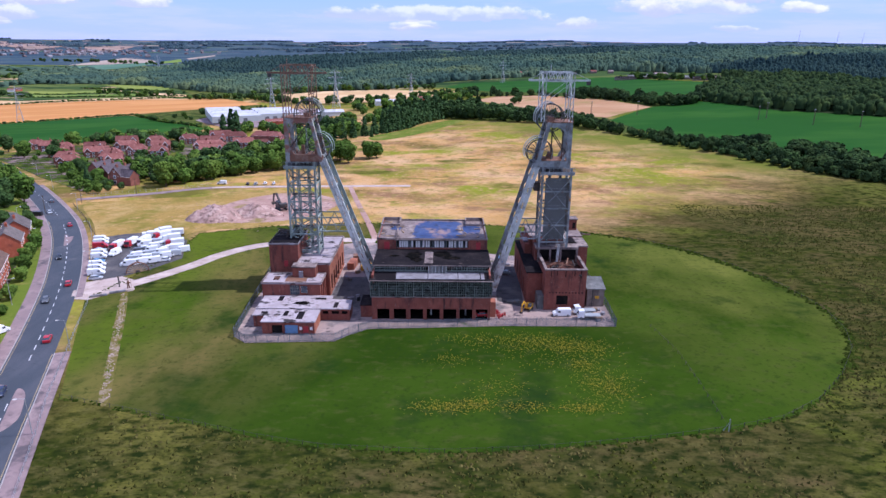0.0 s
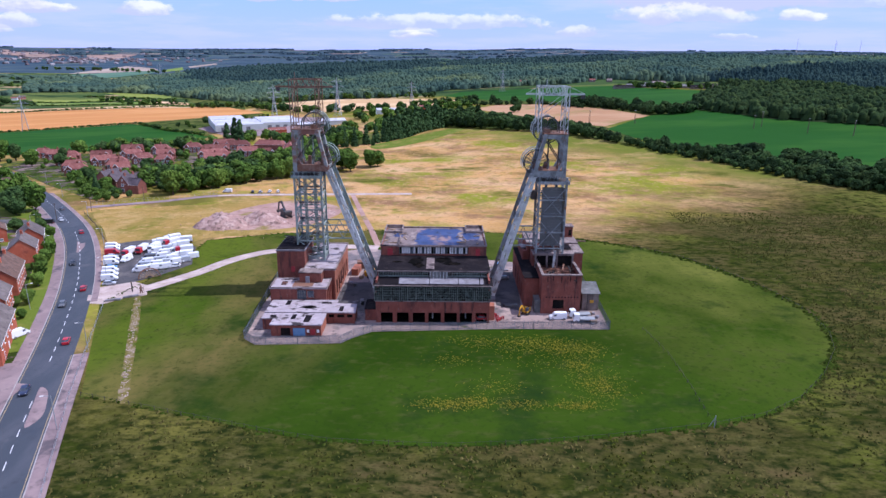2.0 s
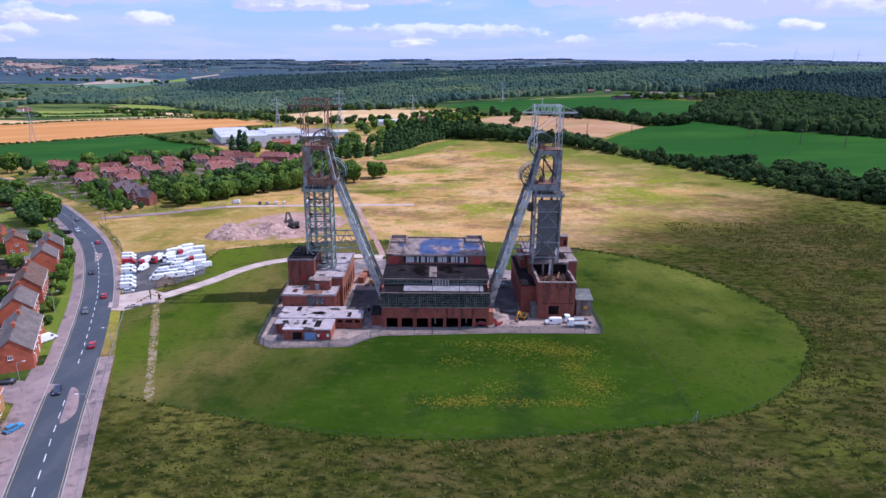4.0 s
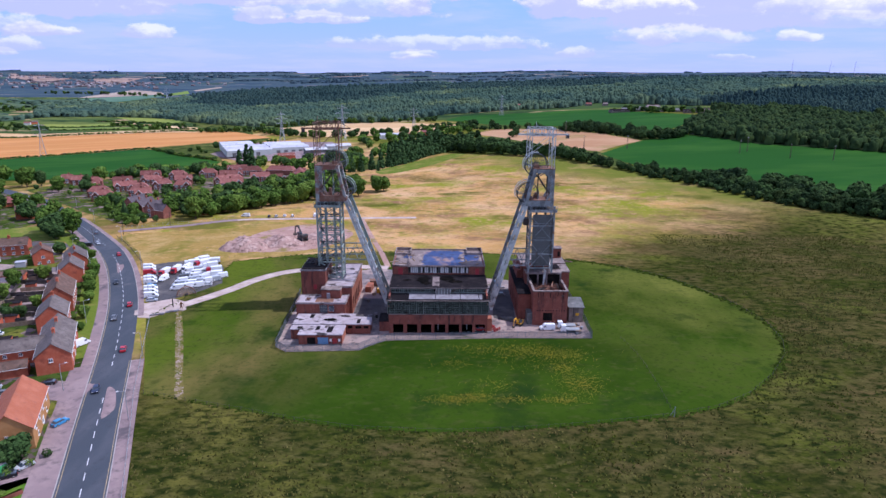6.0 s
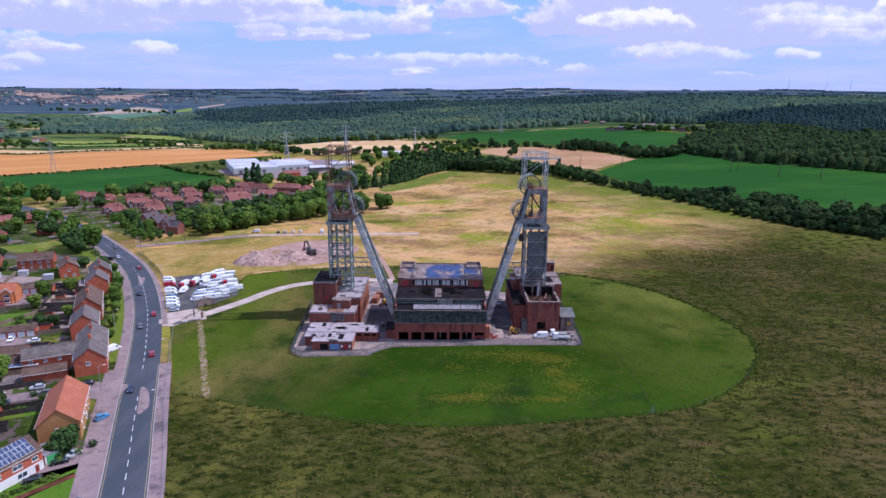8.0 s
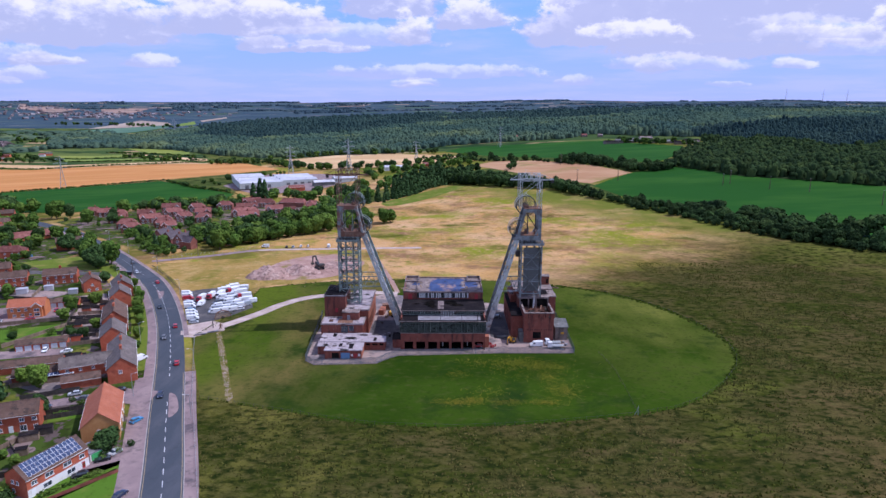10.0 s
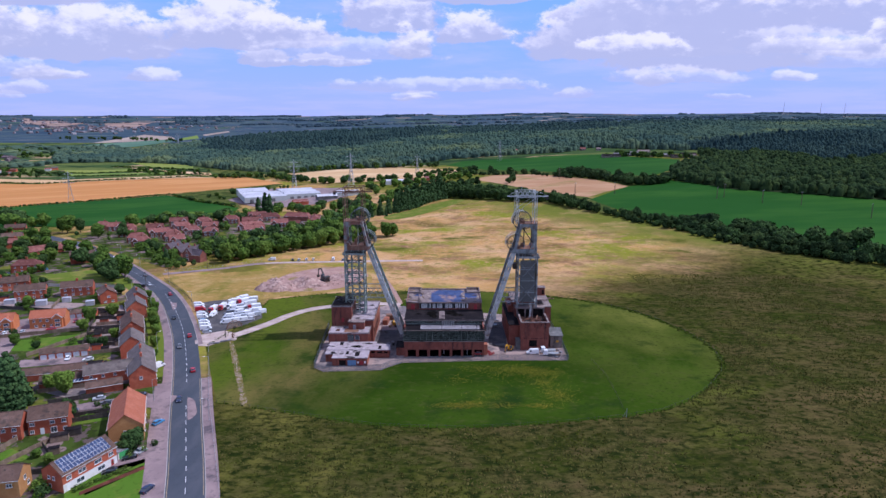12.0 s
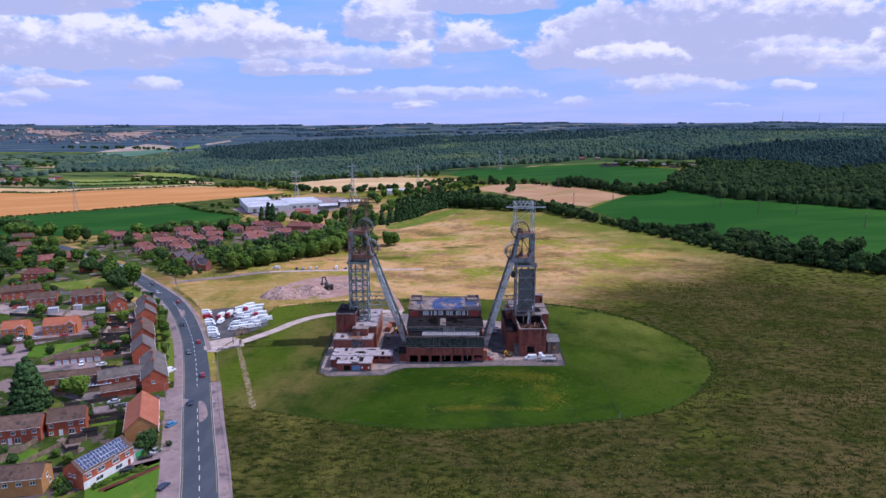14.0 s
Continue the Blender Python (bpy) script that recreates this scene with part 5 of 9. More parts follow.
    window(mid, -38.35, 8.75, 4.4, 1.9, 2.2, 0, 1, 1, M["steel_pale"])
    # east side again in the brick coloured as sunlit
    part("side_wall", boxes((-34, -33.6, 9.0, 17, 0, 7.2)), M["brick_orange"], mid)
    part("side_wall", boxes((-50.6, -50.2, 9.0, 17, 0, 7.2)), M["brick"], mid)
    for k in range(3):
        part("pilaster", boxes((-33.6, -33.2, 9.6 + k * 2.6, 10.4 + k * 2.6, 0, 7.0)), M["brick"], mid)
    slab(mid, "roof", [(-50.9, 8.3), (-33.2, 8.3), (-33.2, 17.2), (-50.9, 17.2)], 7.2, 7.5, M["roof_white"], "stained pale flat roof")
    part("roof_panel", boxes((-44.2, -38.0, 9.6, 14.8, 7.5, 7.62)), M["rust"], mid, "rust-red roof panel")
    part("bare_patch", boxes((-48.0, -46.3, 11, 14.4, 7.5, 7.54)), M["debris"], mid)
    parapet(mid, -50.9, -33.2, 8.3, 17.2, 7.5, 0.25, 0.3, M["felt_pink"])

    # tall block beside the headstock
    tall = thing("engine_house", "tall dark brick engine house with a flat felt roof", "building")
    part("wall", boxes((-51.2, -42.3, 21, 36, 0, 15.6)), M["brick"], tall)
    part("cornice", boxes((-51.4, -42.1, 20.8, 36.2, 15.3, 15.8)), M["panel_pale"], tall, "pale roof edge")
    slab(tall, "roof", [(-51.2, 21.2), (-42.3, 21.2), (-42.3, 36), (-51.2, 36)], 15.8, 15.95, M["felt"])
    bm = bmesh.new()
    for k in range(14):
        beam(bm, (-50.5 + r.uniform(0, 7.5), 27 + r.uniform(0, 8), 16.0), (-50.5 + r.uniform(0, 7.5), 27 + r.uniform(0, 8), 16.0 + r.uniform(0.2, 2.2)), 0.3, 0.2)
    part("roof_wreckage", bm, M["dark_steel"], tall, "twisted dark wreckage on the roof")
    part("stain", boxes((-46.8, -45.6, 20.9, 21.0, 8.3, 10.2)), M["red_paint"], tall, "faded red board")

    back = thing("boiler_house", "long brick boiler house with a white flat roof", "building")
    # east wall, its brighter brick colour stands in for sun
    wall_with_holes("east_wall", (-32.2, 17.4), (-32.2, 46), 0, 10.2, 0.4, [(2 + k * 4.4, 4.2 + k * 4.4, 1.0, 6.0) for k in range(6)], M["brick_orange"], back)
    part("dark_opening", boxes((-33.6, -33.4, 18, 45.6, 0, 9.8)), M["inside"], back)
    part("south_wall", boxes((-42.2, -32.6, 17.4, 17.8, 0, 10.2)), M["brick"], back)
    part("north_wall", boxes((-42.2, -32.6, 45.6, 46, 0, 10.2)), M["brick"], back)
    slab(back, "roof", [(-42.1, 17.2), (-31.9, 17.2), (-31.9, 46.2), (-42.1, 46.2)], 10.2, 10.5, M["roof_white"], "white flat roof")
    parapet(back, -42.1, -31.9, 17.2, 46.2, 10.5, 0.3, 0.3, M["felt_pink"])

    pl = thing("headstock_base_house", "small brick house at the foot of the headstock", "building")
    part("wall", boxes((-42.6, -35.8, 13.4, 17.1, 7.55, 10.6)), M["brick"], pl)
    part("roof", boxes((-42.9, -35.6, 13.1, 17.3, 10.6, 10.85)), M["felt_pink"], pl, "rusty pale flat roof")
    part("vent", boxes((-40.6, -39.4, 12.7, 13.4, 7.55, 9.6)), M["panel_pale"], pl, "pale blue vent box")


west_buildings()


def east_buildings():
    fr = thing("heapstead", "tall red brick heapstead with a collapsed roof", "building")
    wall_with_holes("front_wall", (32, 7.6), (44, 7.6), 0, 12.4, 0.5, [(3.6, 7.0, 1.6, 4.6)], M["brick"], fr)
    part("dark_opening", boxes((35, 40, 8.6, 8.7, 1, 5)), M["inside"], fr)
    # small near-black blocks on the wall, drawn as shaded holes
    bm = bmesh.new()
    for k in range(11):
        box(bm, 33.4 + k * 0.95, 33.75 + k * 0.95, 7.5, 7.6, 5.3, 5.65)
    part("putlog_holes", bm, M["inside"], fr, "row of dark holes in the brick")
    for x, z0 in ((33.6, 10.4), (35.3, 10.8), (37.8, 10.2), (40.4, 10.6), (42.3, 10.0)):
        part("stain", boxes((x, x + 0.22, 7.52, 7.6, z0, 12.2)), M["inside"], fr, "dark streak below the coping")
    part("side_wall", boxes((32, 32.5, 8.1, 24, 0, 12.4)), M["brick"], fr)
    part("side_wall", boxes((43.5, 44, 8.1, 24, 0, 12.4)), M["brick"], fr)
    part("coping", boxes((31.8, 44.2, 7.4, 8.3, 12.4, 12.75), (31.8, 32.6, 8.3, 24, 12.4, 12.75), (43.4, 44.2, 8.3, 20, 12.4, 12.75)), M["felt_pink"], fr, "pale broken coping")
    part("roof_floor", boxes((32.5, 43.5, 8.3, 24, 10.4, 10.7)), M["debris"], fr, "rusty wreckage where the roof fell in")
    r = random.Random(21)
    for k in range(26):
        x, y = r.uniform(33, 43), r.uniform(9, 19)
        bar("fallen_beam", (x, y, 10.8), (x + r.uniform(-3, 3), y + r.uniform(-3, 3), 10.8 + r.uniform(0.1, 1.3)), r.uniform(0.15, 0.4), M[r.choice(["rust", "debris", "debris", "dark_steel"])], fr)
    part("roof_remnant", boxes((39.5, 43.2, 8.5, 11.5, 11.4, 11.55)), M["blue_sheet"], fr, "torn blue roof sheet")

    mid = thing("banksman_house", "brick block behind the open roof with a broken gallery", "building")
    part("wall", boxes((31.2, 44, 24, 31, 0, 14.6)), M["brick"], mid)
    part("gallery_slab", boxes((30.8, 43.9, 20.3, 25.6, 14.7, 15.4)), M["felt_pink"], mid, "pale broken concrete gallery slab")
    for x in (31.4, 35, 38.2, 43.2):
        part("column", boxes((x, x + 0.5, 20.2, 20.7, 10.7, 15.0)), M["felt_pink"], mid)
    part("dark_opening", boxes((31.6, 43.8, 22.5, 22.6, 10.7, 15)), M["inside"], mid)
    slab(mid, "roof", [(31, 24.4), (44, 24.4), (44, 31), (31, 31)], 14.6, 15.4, M["felt"])
    part("tower_base", boxes((30.6, 41.2, 25.0, 28, 15.42, 16.4)), M["brick"], mid, "dark brick base of the headstock")
    bar("ladder", (37.4, 20.0, 10.9), (37.6, 19.6, 16.6), 0.9, M["steel_pale"], mid, 0.15)

    bk = thing("east_engine_house", "tall dark brick engine house behind the headstock", "building")
    part("wall", boxes((30.2, 46.8, 31, 45, 0, 15.4)), M["brick"], bk)
    part("wing", boxes((44.2, 47, 22, 31, 0, 15.0)), M["brick"], bk)
    slab(bk, "roof", [(30, 31.1), (47.2, 31.1), (47.2, 45.2), (30, 45.2)], 15.4, 15.8, M["felt_pink"], "worn pale roof")
    slab(bk, "wing_roof", [(44, 21.8), (47.2, 21.8), (47.2, 31), (44, 31)], 15.0, 15.4, M["felt_pink"])
    part("turret", boxes((43.0, 46.6, 38, 41.5, 15.8, 19.4)), M["brick"], bk, "dark brick turret on the roof")
    part("turret_window", boxes((45.2, 46.2, 37.95, 38.0, 16.4, 18.4)), M["inside"], bk)
    part("turret_roof", boxes((42.7, 46.9, 37.7, 41.8, 19.4, 19.7)), M["felt_pink"], bk)
    bar("broken_beam", (47.2, 33, 15.9), (49.6, 31, 16.4), 0.35, M["rust"], bk)
    bar("broken_beam", (47.2, 34.5, 15.9), (49.0, 34, 15.6), 0.3, M["dark_steel"], bk)

    wing = thing("west_aisle", "long lower brick aisle with blocked openings", "building")
    wall_with_holes("west_wall", (27.4, 46), (27.4, 13), 0, 9.6, 0.5, [(3 + k * 5.6, 5 + k * 5.6, 1, 6) for k in range(5)], M["brick"], wing)
    part("dark_opening", boxes((28.6, 28.8, 13.5, 45.5, 0, 9.2)), M["inside"], wing)
    part("south_wall", boxes((27.9, 31.9, 13, 13.5, 0, 9.6)), M["brick"], wing)
    slab(wing, "roof", [(27.2, 12.8), (32, 12.8), (32, 24), (31.1, 24), (31.1, 31), (30.1, 31), (30.1, 46), (27.2, 46)], 9.6, 9.9, M["felt"], "dark felt roof")
    part("upper_wall", boxes((28.8, 30.2, 31, 45, 9.9, 13.0)), M["brick"], wing)
    part("lean_to", boxes((30.2, 32, 8.2, 12.8, 0, 4.2)), M["sheet_grey"], wing, "grey sheet lean-to")
    part("skylight", boxes((28.6, 31.0, 33, 38, 13.0, 13.3)), M["roof_white"], wing, "white roof sheet")

    sh = thing("sheet_shed", "weathered brown-grey shed with a sheet roof", "shed")
    part("wall", boxes((45.2, 50.3, 10.4, 16.5, 0, 5.6)), M["shed_panel"], sh, "stained grey panels")
    bm = bmesh.new()
    v = [bm.verts.new(c) for c in ((44.9, 10.0, 5.55), (50.6, 10.0, 5.55), (50.6, 17, 7.0), (44.9, 17, 7.0), (44.9, 10.0, 5.8), (50.6, 10.0, 5.8), (50.6, 17, 7.25), (44.9, 17, 7.25))]
    for f in ((3, 2, 1, 0), (4, 5, 6, 7), (0, 1, 5, 4), (1, 2, 6, 5), (2, 3, 7, 6), (3, 0, 4, 7)):
        bm.faces.new([v[k] for k in f])
    part("roof", bm, M["sheet_grey"], sh)
    part("sign", boxes((47.6, 48.8, 10.3, 10.4, 2.6, 3.5)), M["yellow"], sh, "faded yellow sign")
    part("door_post", boxes((46.7, 46.9, 10.32, 10.4, 0, 5.5)), M["trim"], sh)


east_buildings()

# ---------------------------------------------------------------- the two headstocks


def winding_wheel(parent, x, y, z, r, material):
    bm = bmesh.new()
    n = 36
    rings = []
    for rr, yy in ((r, -0.3), (r, 0.3), (r - 0.26, 0.3), (r - 0.26, -0.3)):
        rings.append([bm.verts.new((rr * math.cos(i * math.tau / n), yy, rr * math.sin(i * math.tau / n))) for i in range(n)])
    for a in range(4):
        for i in range(n):
            bm.faces.new((rings[a][i], rings[a][(i + 1) % n], rings[(a + 1) % 4][(i + 1) % n], rings[(a + 1) % 4][i]))
    w = placed(part("winding_wheel", bm, material, parent, "spoked steel winding wheel"), x, y, z)
    bm = bmesh.new()
    tube(bm, (0, -0.7, 0), (0, 0.7, 0), 0.5, 0.5, 12)
    part("hub", bm, M["dark_steel"], w)
    for i in range(16):
        a = i * math.tau / 16
        s = 0.22 * (1 if i % 2 else -1)
        bar("spoke", (0.4 * math.cos(a), s, 0.4 * math.sin(a)), ((r - 0.2) * math.cos(a), s, (r - 0.2) * math.sin(a)), 0.13, material, w)
    return w


def headstock(cx, cy, s, label, paint, top_paint, clad, foot_x, foot_z, leg_x, low, gx, up):
    """s: +1 where the raking legs run towards +x, -1 towards -x."""
    hs = thing("headstock", label, "headstock", cx, cy, 0, group="colliery headstocks")
    W, D = 4.2, 3.6

    def b(name, p, q, w, m=paint, h=None):
        return bar(name, p, q, w, m, hs, h)

    levels = [foot_z, 12 if foot_z < 11.5 else foot_z, 17.2, 22.4, 27.6, 32.8, 38.2]
    levels = sorted({z for z in levels if z >= foot_z})
    for x in (-W, W):
        for y in (-D, D):
            b("post", (x, y, foot_z), (x, y, 40), 0.55, paint)
    for z in levels[1:]:
        for y in (-D, D):
            b("girder", (-W, y, z), (W, y, z), 0.4)
        for x in (-W, W):
            b("girder", (x, -D, z), (x, D, z), 0.4)
    for z0, z1 in zip(levels[:-1], levels[1:]):
        for y in (-D, D):
            if not clad:
                b("brace", (-W, y, z0), (W, y, z1), 0.26)
                b("brace", (W, y, z0), (-W, y, z1), 0.26)
        for x in (-W, W):
            b("brace", (x, -D, z0), (x, D, z1), 0.24)
            b("brace", (x, D, z0), (x, -D, z1), 0.24)
    for x in (-1.6, 1.6):
        b("guide_rail", (x, 0, foot_z), (x, 0, 52), 0.35, M["steel_green"] if not clad else M["dark_steel"])
        for y in (-1.9, 1.9):
            b("guide_rail", (x, y, foot_z), (x, y, 44), 0.22, paint)
    for z in levels[1:-1]:
        b("landing", (-W + 0.4, 0.4, z + 1.6), (W - 0.4, 0.4, z + 1.6), 2.2, M["dark_steel"], 0.12)
        b("handrail", (-W, -D - 0.5, z + 1.0), (W, -D - 0.5, z + 1.0), 0.1)
    if clad:
        for z0, z1 in ((17.2, 27.0), (27.0, 36.6)):
            b("brace", (-W, -D, z0), (W, -D, z1), 0.24)
            b("brace", (W, -D, z0), (-W, -D, z1), 0.24)
        part("cladding", boxes((-W + 1.0, W - 1.0, -D + 0.6, -D + 0.75, 18.0, 36.8)), M["sheet_grey"], hs, "ribbed grey sheet cladding")
        for k in range(22):
            part("cladding_rib", boxes((-W + 1.0, W - 1.0, -D + 0.5, -D + 0.6, 18.2 + k * 0.85, 18.5 + k * 0.85)), M["sheet_grey"], hs)
        part("cladding", boxes((-s * W - 0.2 if s < 0 else -W - 0.2, (-s * W + 0.0) if s < 0 else -W, -D + 0.5, D - 0.5, 20, 36)), M["sheet_grey"], hs)
        part("side_box", boxes((-W - 2.0, -W - 0.3, -1.5, 1.5, 32.5, 35.0)), M["dark_steel"], hs, "dark winch box hung on the side")
    # platform under the wheels
    z = 38.6
    part("platform", boxes((-W - 0.8, W + 0.8, -D - 0.9, D + 0.9, z, z + 0.25)), M["dark_steel"], hs)
    for y in (-D - 0.9, D + 0.9):
        b("platform_beam", (-W - 0.8, y, z - 0.2), (W + 0.8, y, z - 0.2), 0.4, paint, 0.9)
        for k in range(9):
            x = -W - 0.8 + k * (2 * W + 1.6) / 8
            b("rail_post", (x, y, z + 0.25), (x, y, z + 1.4), 0.1)
        b("handrail", (-W - 0.8, y, z + 1.4), (W + 0.8, y, z + 1.4), 0.12)
    # box frame carrying the wheels; its inner legs lean and run on as the raking legs
    low_x, top_x = s * low, s * (leg_x + 0.1)
    for y in (-D, D):
        b("frame_leg", (-s * leg_x, y, 40.0), (-s * leg_x, y, 53.2), 1.25, top_paint, 0.9)
        b("frame_leg", (low_x, y, 40.6), (top_x, y, 53.2), 1.5, top_paint, 1.0)
        b("frame_girder", (-s * (leg_x + 0.6), y, 41.1), (low_x + s * 0.6, y, 41.1), 0.7, M["rust"] if not clad else top_paint, 1.9)
        b("frame_girder", (-s * (leg_x + 0.6), y, 52.4), (top_x + s * 0.6, y, 52.4), 0.7, top_paint, 1.4)
        b("frame_brace", (-s * (leg_x - 0.3), y, 43.5), (s * 2.0, y, 50.5), 0.3, M["dark_steel"])
        b("knee", (-s * (leg_x - 0.3), y, 49.0), (-s * (leg_x - 2.2), y, 51.8), 0.7, top_paint)
        b("knee", (-s * (leg_x - 0.3), y, 45.0), (-s * (leg_x - 1.8), y, 42.0), 0.6, top_paint)
    for z in (41.1, 52.4):
        for x in (-s * leg_x, top_x if z > 50 else low_x):
            b("cross_girder", (x, -D, z), (x, D, z), 0.6, top_paint, 1.2)
    part("wheel_deck", boxes((-W, W + 0.6, -D - 0.4, D + 0.4, 42.05, 42.2) if s > 0 else (-W - 0.6, W, -D - 0.4, D + 0.4, 42.05, 42.2)), M["rust"], hs, "rusty wheel deck")
    part("wheel_deck", boxes((-leg_x - 0.7, leg_x + 0.7, -D - 0.6, D + 0.6, 53.1, 53.3)), M["rust"], hs, "rusty wheel deck")
    for k in range(9):
        x = -leg_x - 0.6 + k * (2 * leg_x + 1.2) / 8
        b("rail_post", (x, -D - 0.6, 53.3), (x, -D - 0.6, 54.4), 0.1, M["rust"])
    b("handrail", (-leg_x - 0.6, -D - 0.6, 54.4), (leg_x + 0.6, -D - 0.6, 54.4), 0.12, M["rust"])
    for y in (-1.7, 1.7):
        winding_wheel(hs, s * 2.6, y, 54.2, 4.1, M["wheel_steel"])
        winding_wheel(hs, s * 5.2, y, 44.2, 3.9, M["wheel_steel"])
        # curved guards over the outer quarter of each wheel
        for wx, wz in ((s * 2.6, 54.2), (s * 5.2, 44.2)):
            bm = bmesh.new()
            rows = []
            for i in range(13):
                a = radians(-18 + i * 9.8)
                rows.append([bm.verts.new((wx + s * rr * math.cos(a), y + yy, wz + rr * math.sin(a))) for rr, yy in ((4.55, -0.30), (4.55, 0.30), (4.40, 0.30), (4.40, -0.30))])
            for r0, r1 in zip(rows[:-1], rows[1:]):
                for k in range(4):
                    bm.faces.new((r0[k], r0[(k + 1) % 4], r1[(k + 1) % 4], r1[k]))
            bm.faces.new(rows[0][::-1])
            bm.faces.new(rows[-1])
            part("wheel_guard", bm, M["steel_pale"] if clad else M["steel_green"], hs)
            b("guard_stay", (wx + s * 4.4, y, wz + 0.6), (wx + s * 1.2, y, wz - 0.6), 0.25, M["steel_green"])
    for y in (-2.7, 0, 2.7):
        b("bearing_block", (s * 2.6 - 0.8, y, 53.9), (s * 2.6 + 0.8, y, 53.9), 0.5, M["rust"], 1.4)
        b("bearing_block", (s * 5.2 - 0.8, y, 43.0), (s * 5.2 + 0.8, y, 43.0), 0.5, M["rust"], 1.8)
    # machinery heap on the lower deck
    r = random.Random(int(cx) + 90)
    for k in range(6):
        x, y = r.uniform(-3.4, 2.0), r.uniform(-2.5, 2.5)
        b("machinery", (x, y, 42.2), (x + r.uniform(-0.8, 0.8), y, 42.2 + r.uniform(0.8, 2.6)), r.uniform(0.4, 1.2), M["rust"])
    # the light gantry over the wheels
    gm = M["rust"] if not clad else M["steel_pale"]
    for x in gx:
        for y in (-D, D):
            for dx in (-0.45, 0.45):
                b("gantry_post", (x + dx, y, 53.2), (x + dx, y, 67 + up), 0.22, gm)
            for k in range(6):
                z0 = 53.6 + k * 2.0
                b("gantry_lacing", (x - 0.45, y, z0), (x + 0.45, y, z0 + 2.0), 0.13, gm)
        b("gantry_tie", (x, -D, 66.8 + up), (x, D, 66.8 + up), 0.25, gm)
        b("gantry_tie", (x, -D, 60.0), (x, D, 60.0), 0.18, gm)
        b("gantry_brace", (x, -D, 60.0), (x, D, 66.8 + up), 0.14, gm)
    for y in (-D, D):
        for z in (67 + up, 64.6 + up):
            b("gantry_rail", (gx[0] - 0.6, y, z), (gx[1] + 0.6, y, z), 0.28, gm)
        n = 8
        for k in range(n):
            x0, x1 = gx[0] + (gx[1] - gx[0]) * k / n, gx[0] + (gx[1] - gx[0]) * (k + 1) / n
            b("gantry_lacing", (x0, y, 64.6 + up if k % 2 else 67 + up), (x1, y, 67 + up if k % 2 else 64.6 + up), 0.17, gm)
        b("gantry_brace", (gx[0], y, 58.5), (gx[1], y, 64.6 + up), 0.12, gm)
    b("crane_rail", (-9.2, 0, 64.7 + up), (8.6, 0, 64.7 + up), 0.35, gm, 0.5)
    for x0, x1 in ((-8.8, gx[0]), (8.3, gx[1])):
        b("stay", (x0, 0, 64.9 + up), (x1, 0, 67.2 + up), 0.12, gm)
    part("pulley_block", boxes((7.5 if s < 0 else -8.9, 8.6 if s < 0 else -7.8, -0.4, 0.4, 63.4 + up, 64.5 + up)), M["dark_steel"], hs, "dark pulley block")
    b("mast", (-3.0, 0, 67 + up), (-3.0, 0, 69.0 + up), 0.14, gm)
    # raking legs: a pair of laced box girders
    fx = foot_x - cx
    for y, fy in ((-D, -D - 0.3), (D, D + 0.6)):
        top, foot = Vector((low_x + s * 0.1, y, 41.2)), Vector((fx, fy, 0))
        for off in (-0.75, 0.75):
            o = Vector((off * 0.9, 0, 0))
            # the near leg takes the paler steel, light on its face painted in
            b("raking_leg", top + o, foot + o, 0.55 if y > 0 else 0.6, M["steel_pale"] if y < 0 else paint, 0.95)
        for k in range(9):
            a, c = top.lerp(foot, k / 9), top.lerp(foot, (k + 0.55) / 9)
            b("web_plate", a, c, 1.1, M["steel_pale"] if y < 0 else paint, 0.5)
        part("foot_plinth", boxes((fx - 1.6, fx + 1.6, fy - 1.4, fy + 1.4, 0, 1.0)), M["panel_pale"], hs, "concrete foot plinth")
    for k in (4, 8, 12, 15):
        f = k / 18
        p = Vector((low_x, -D, 41.2)).lerp(Vector((fx, -D - 0.3, 0)), f)
        q = Vector((low_x, D, 41.2)).lerp(Vector((fx, D + 0.6, 0)), f)
        b("cross_tie", p, q, 0.4)
        p2 = Vector((low_x, D, 41.2)).lerp(Vector((fx, D + 0.6, 0)), min(1, f + 0.16))
        b("cross_brace", p, p2, 0.25)
    # lattice ties from the tower to the raking legs
    for y in (-D, D):
        for z in (18.2, 22.6):
            x = (low_x + (fx - low_x) * (41.2 - z) / 41.2)
            b("tie_beam", (s * W, y, z), (x, y, z), 0.35)
        xa = (low_x + (fx - low_x) * (41.2 - 18.2) / 41.2)
        m = 5
        for k in range(m):
            x0, x1 = s * W + (xa - s * W) * k / m, s * W + (xa - s * W) * (k + 1) / m
            b("tie_lacing", (x0, y, 18.2 if k % 2 else 22.6), (x1, y, 22.6 if k % 2 else 18.2), 0.18)
    return hs


headstock(35.8, 23.6, -1, "tall grey-blue steel headstock with clad shaft and spoked winding wheels", M["steel"], M["steel"], True, 17.4, 15.45, 3.0, 6.0, (-5.1, 2.9), 0.0)
headstock(-41.2, 30.0, 1, "tall green-grey steel headstock with open lattice and rusty gantry", M["steel_green"], M["steel_worn"], False, -19.6, 10.5, 3.6, 6.5, (-3.7, 4.2), 1.2)

# ---------------------------------------------------------------- palisade fence


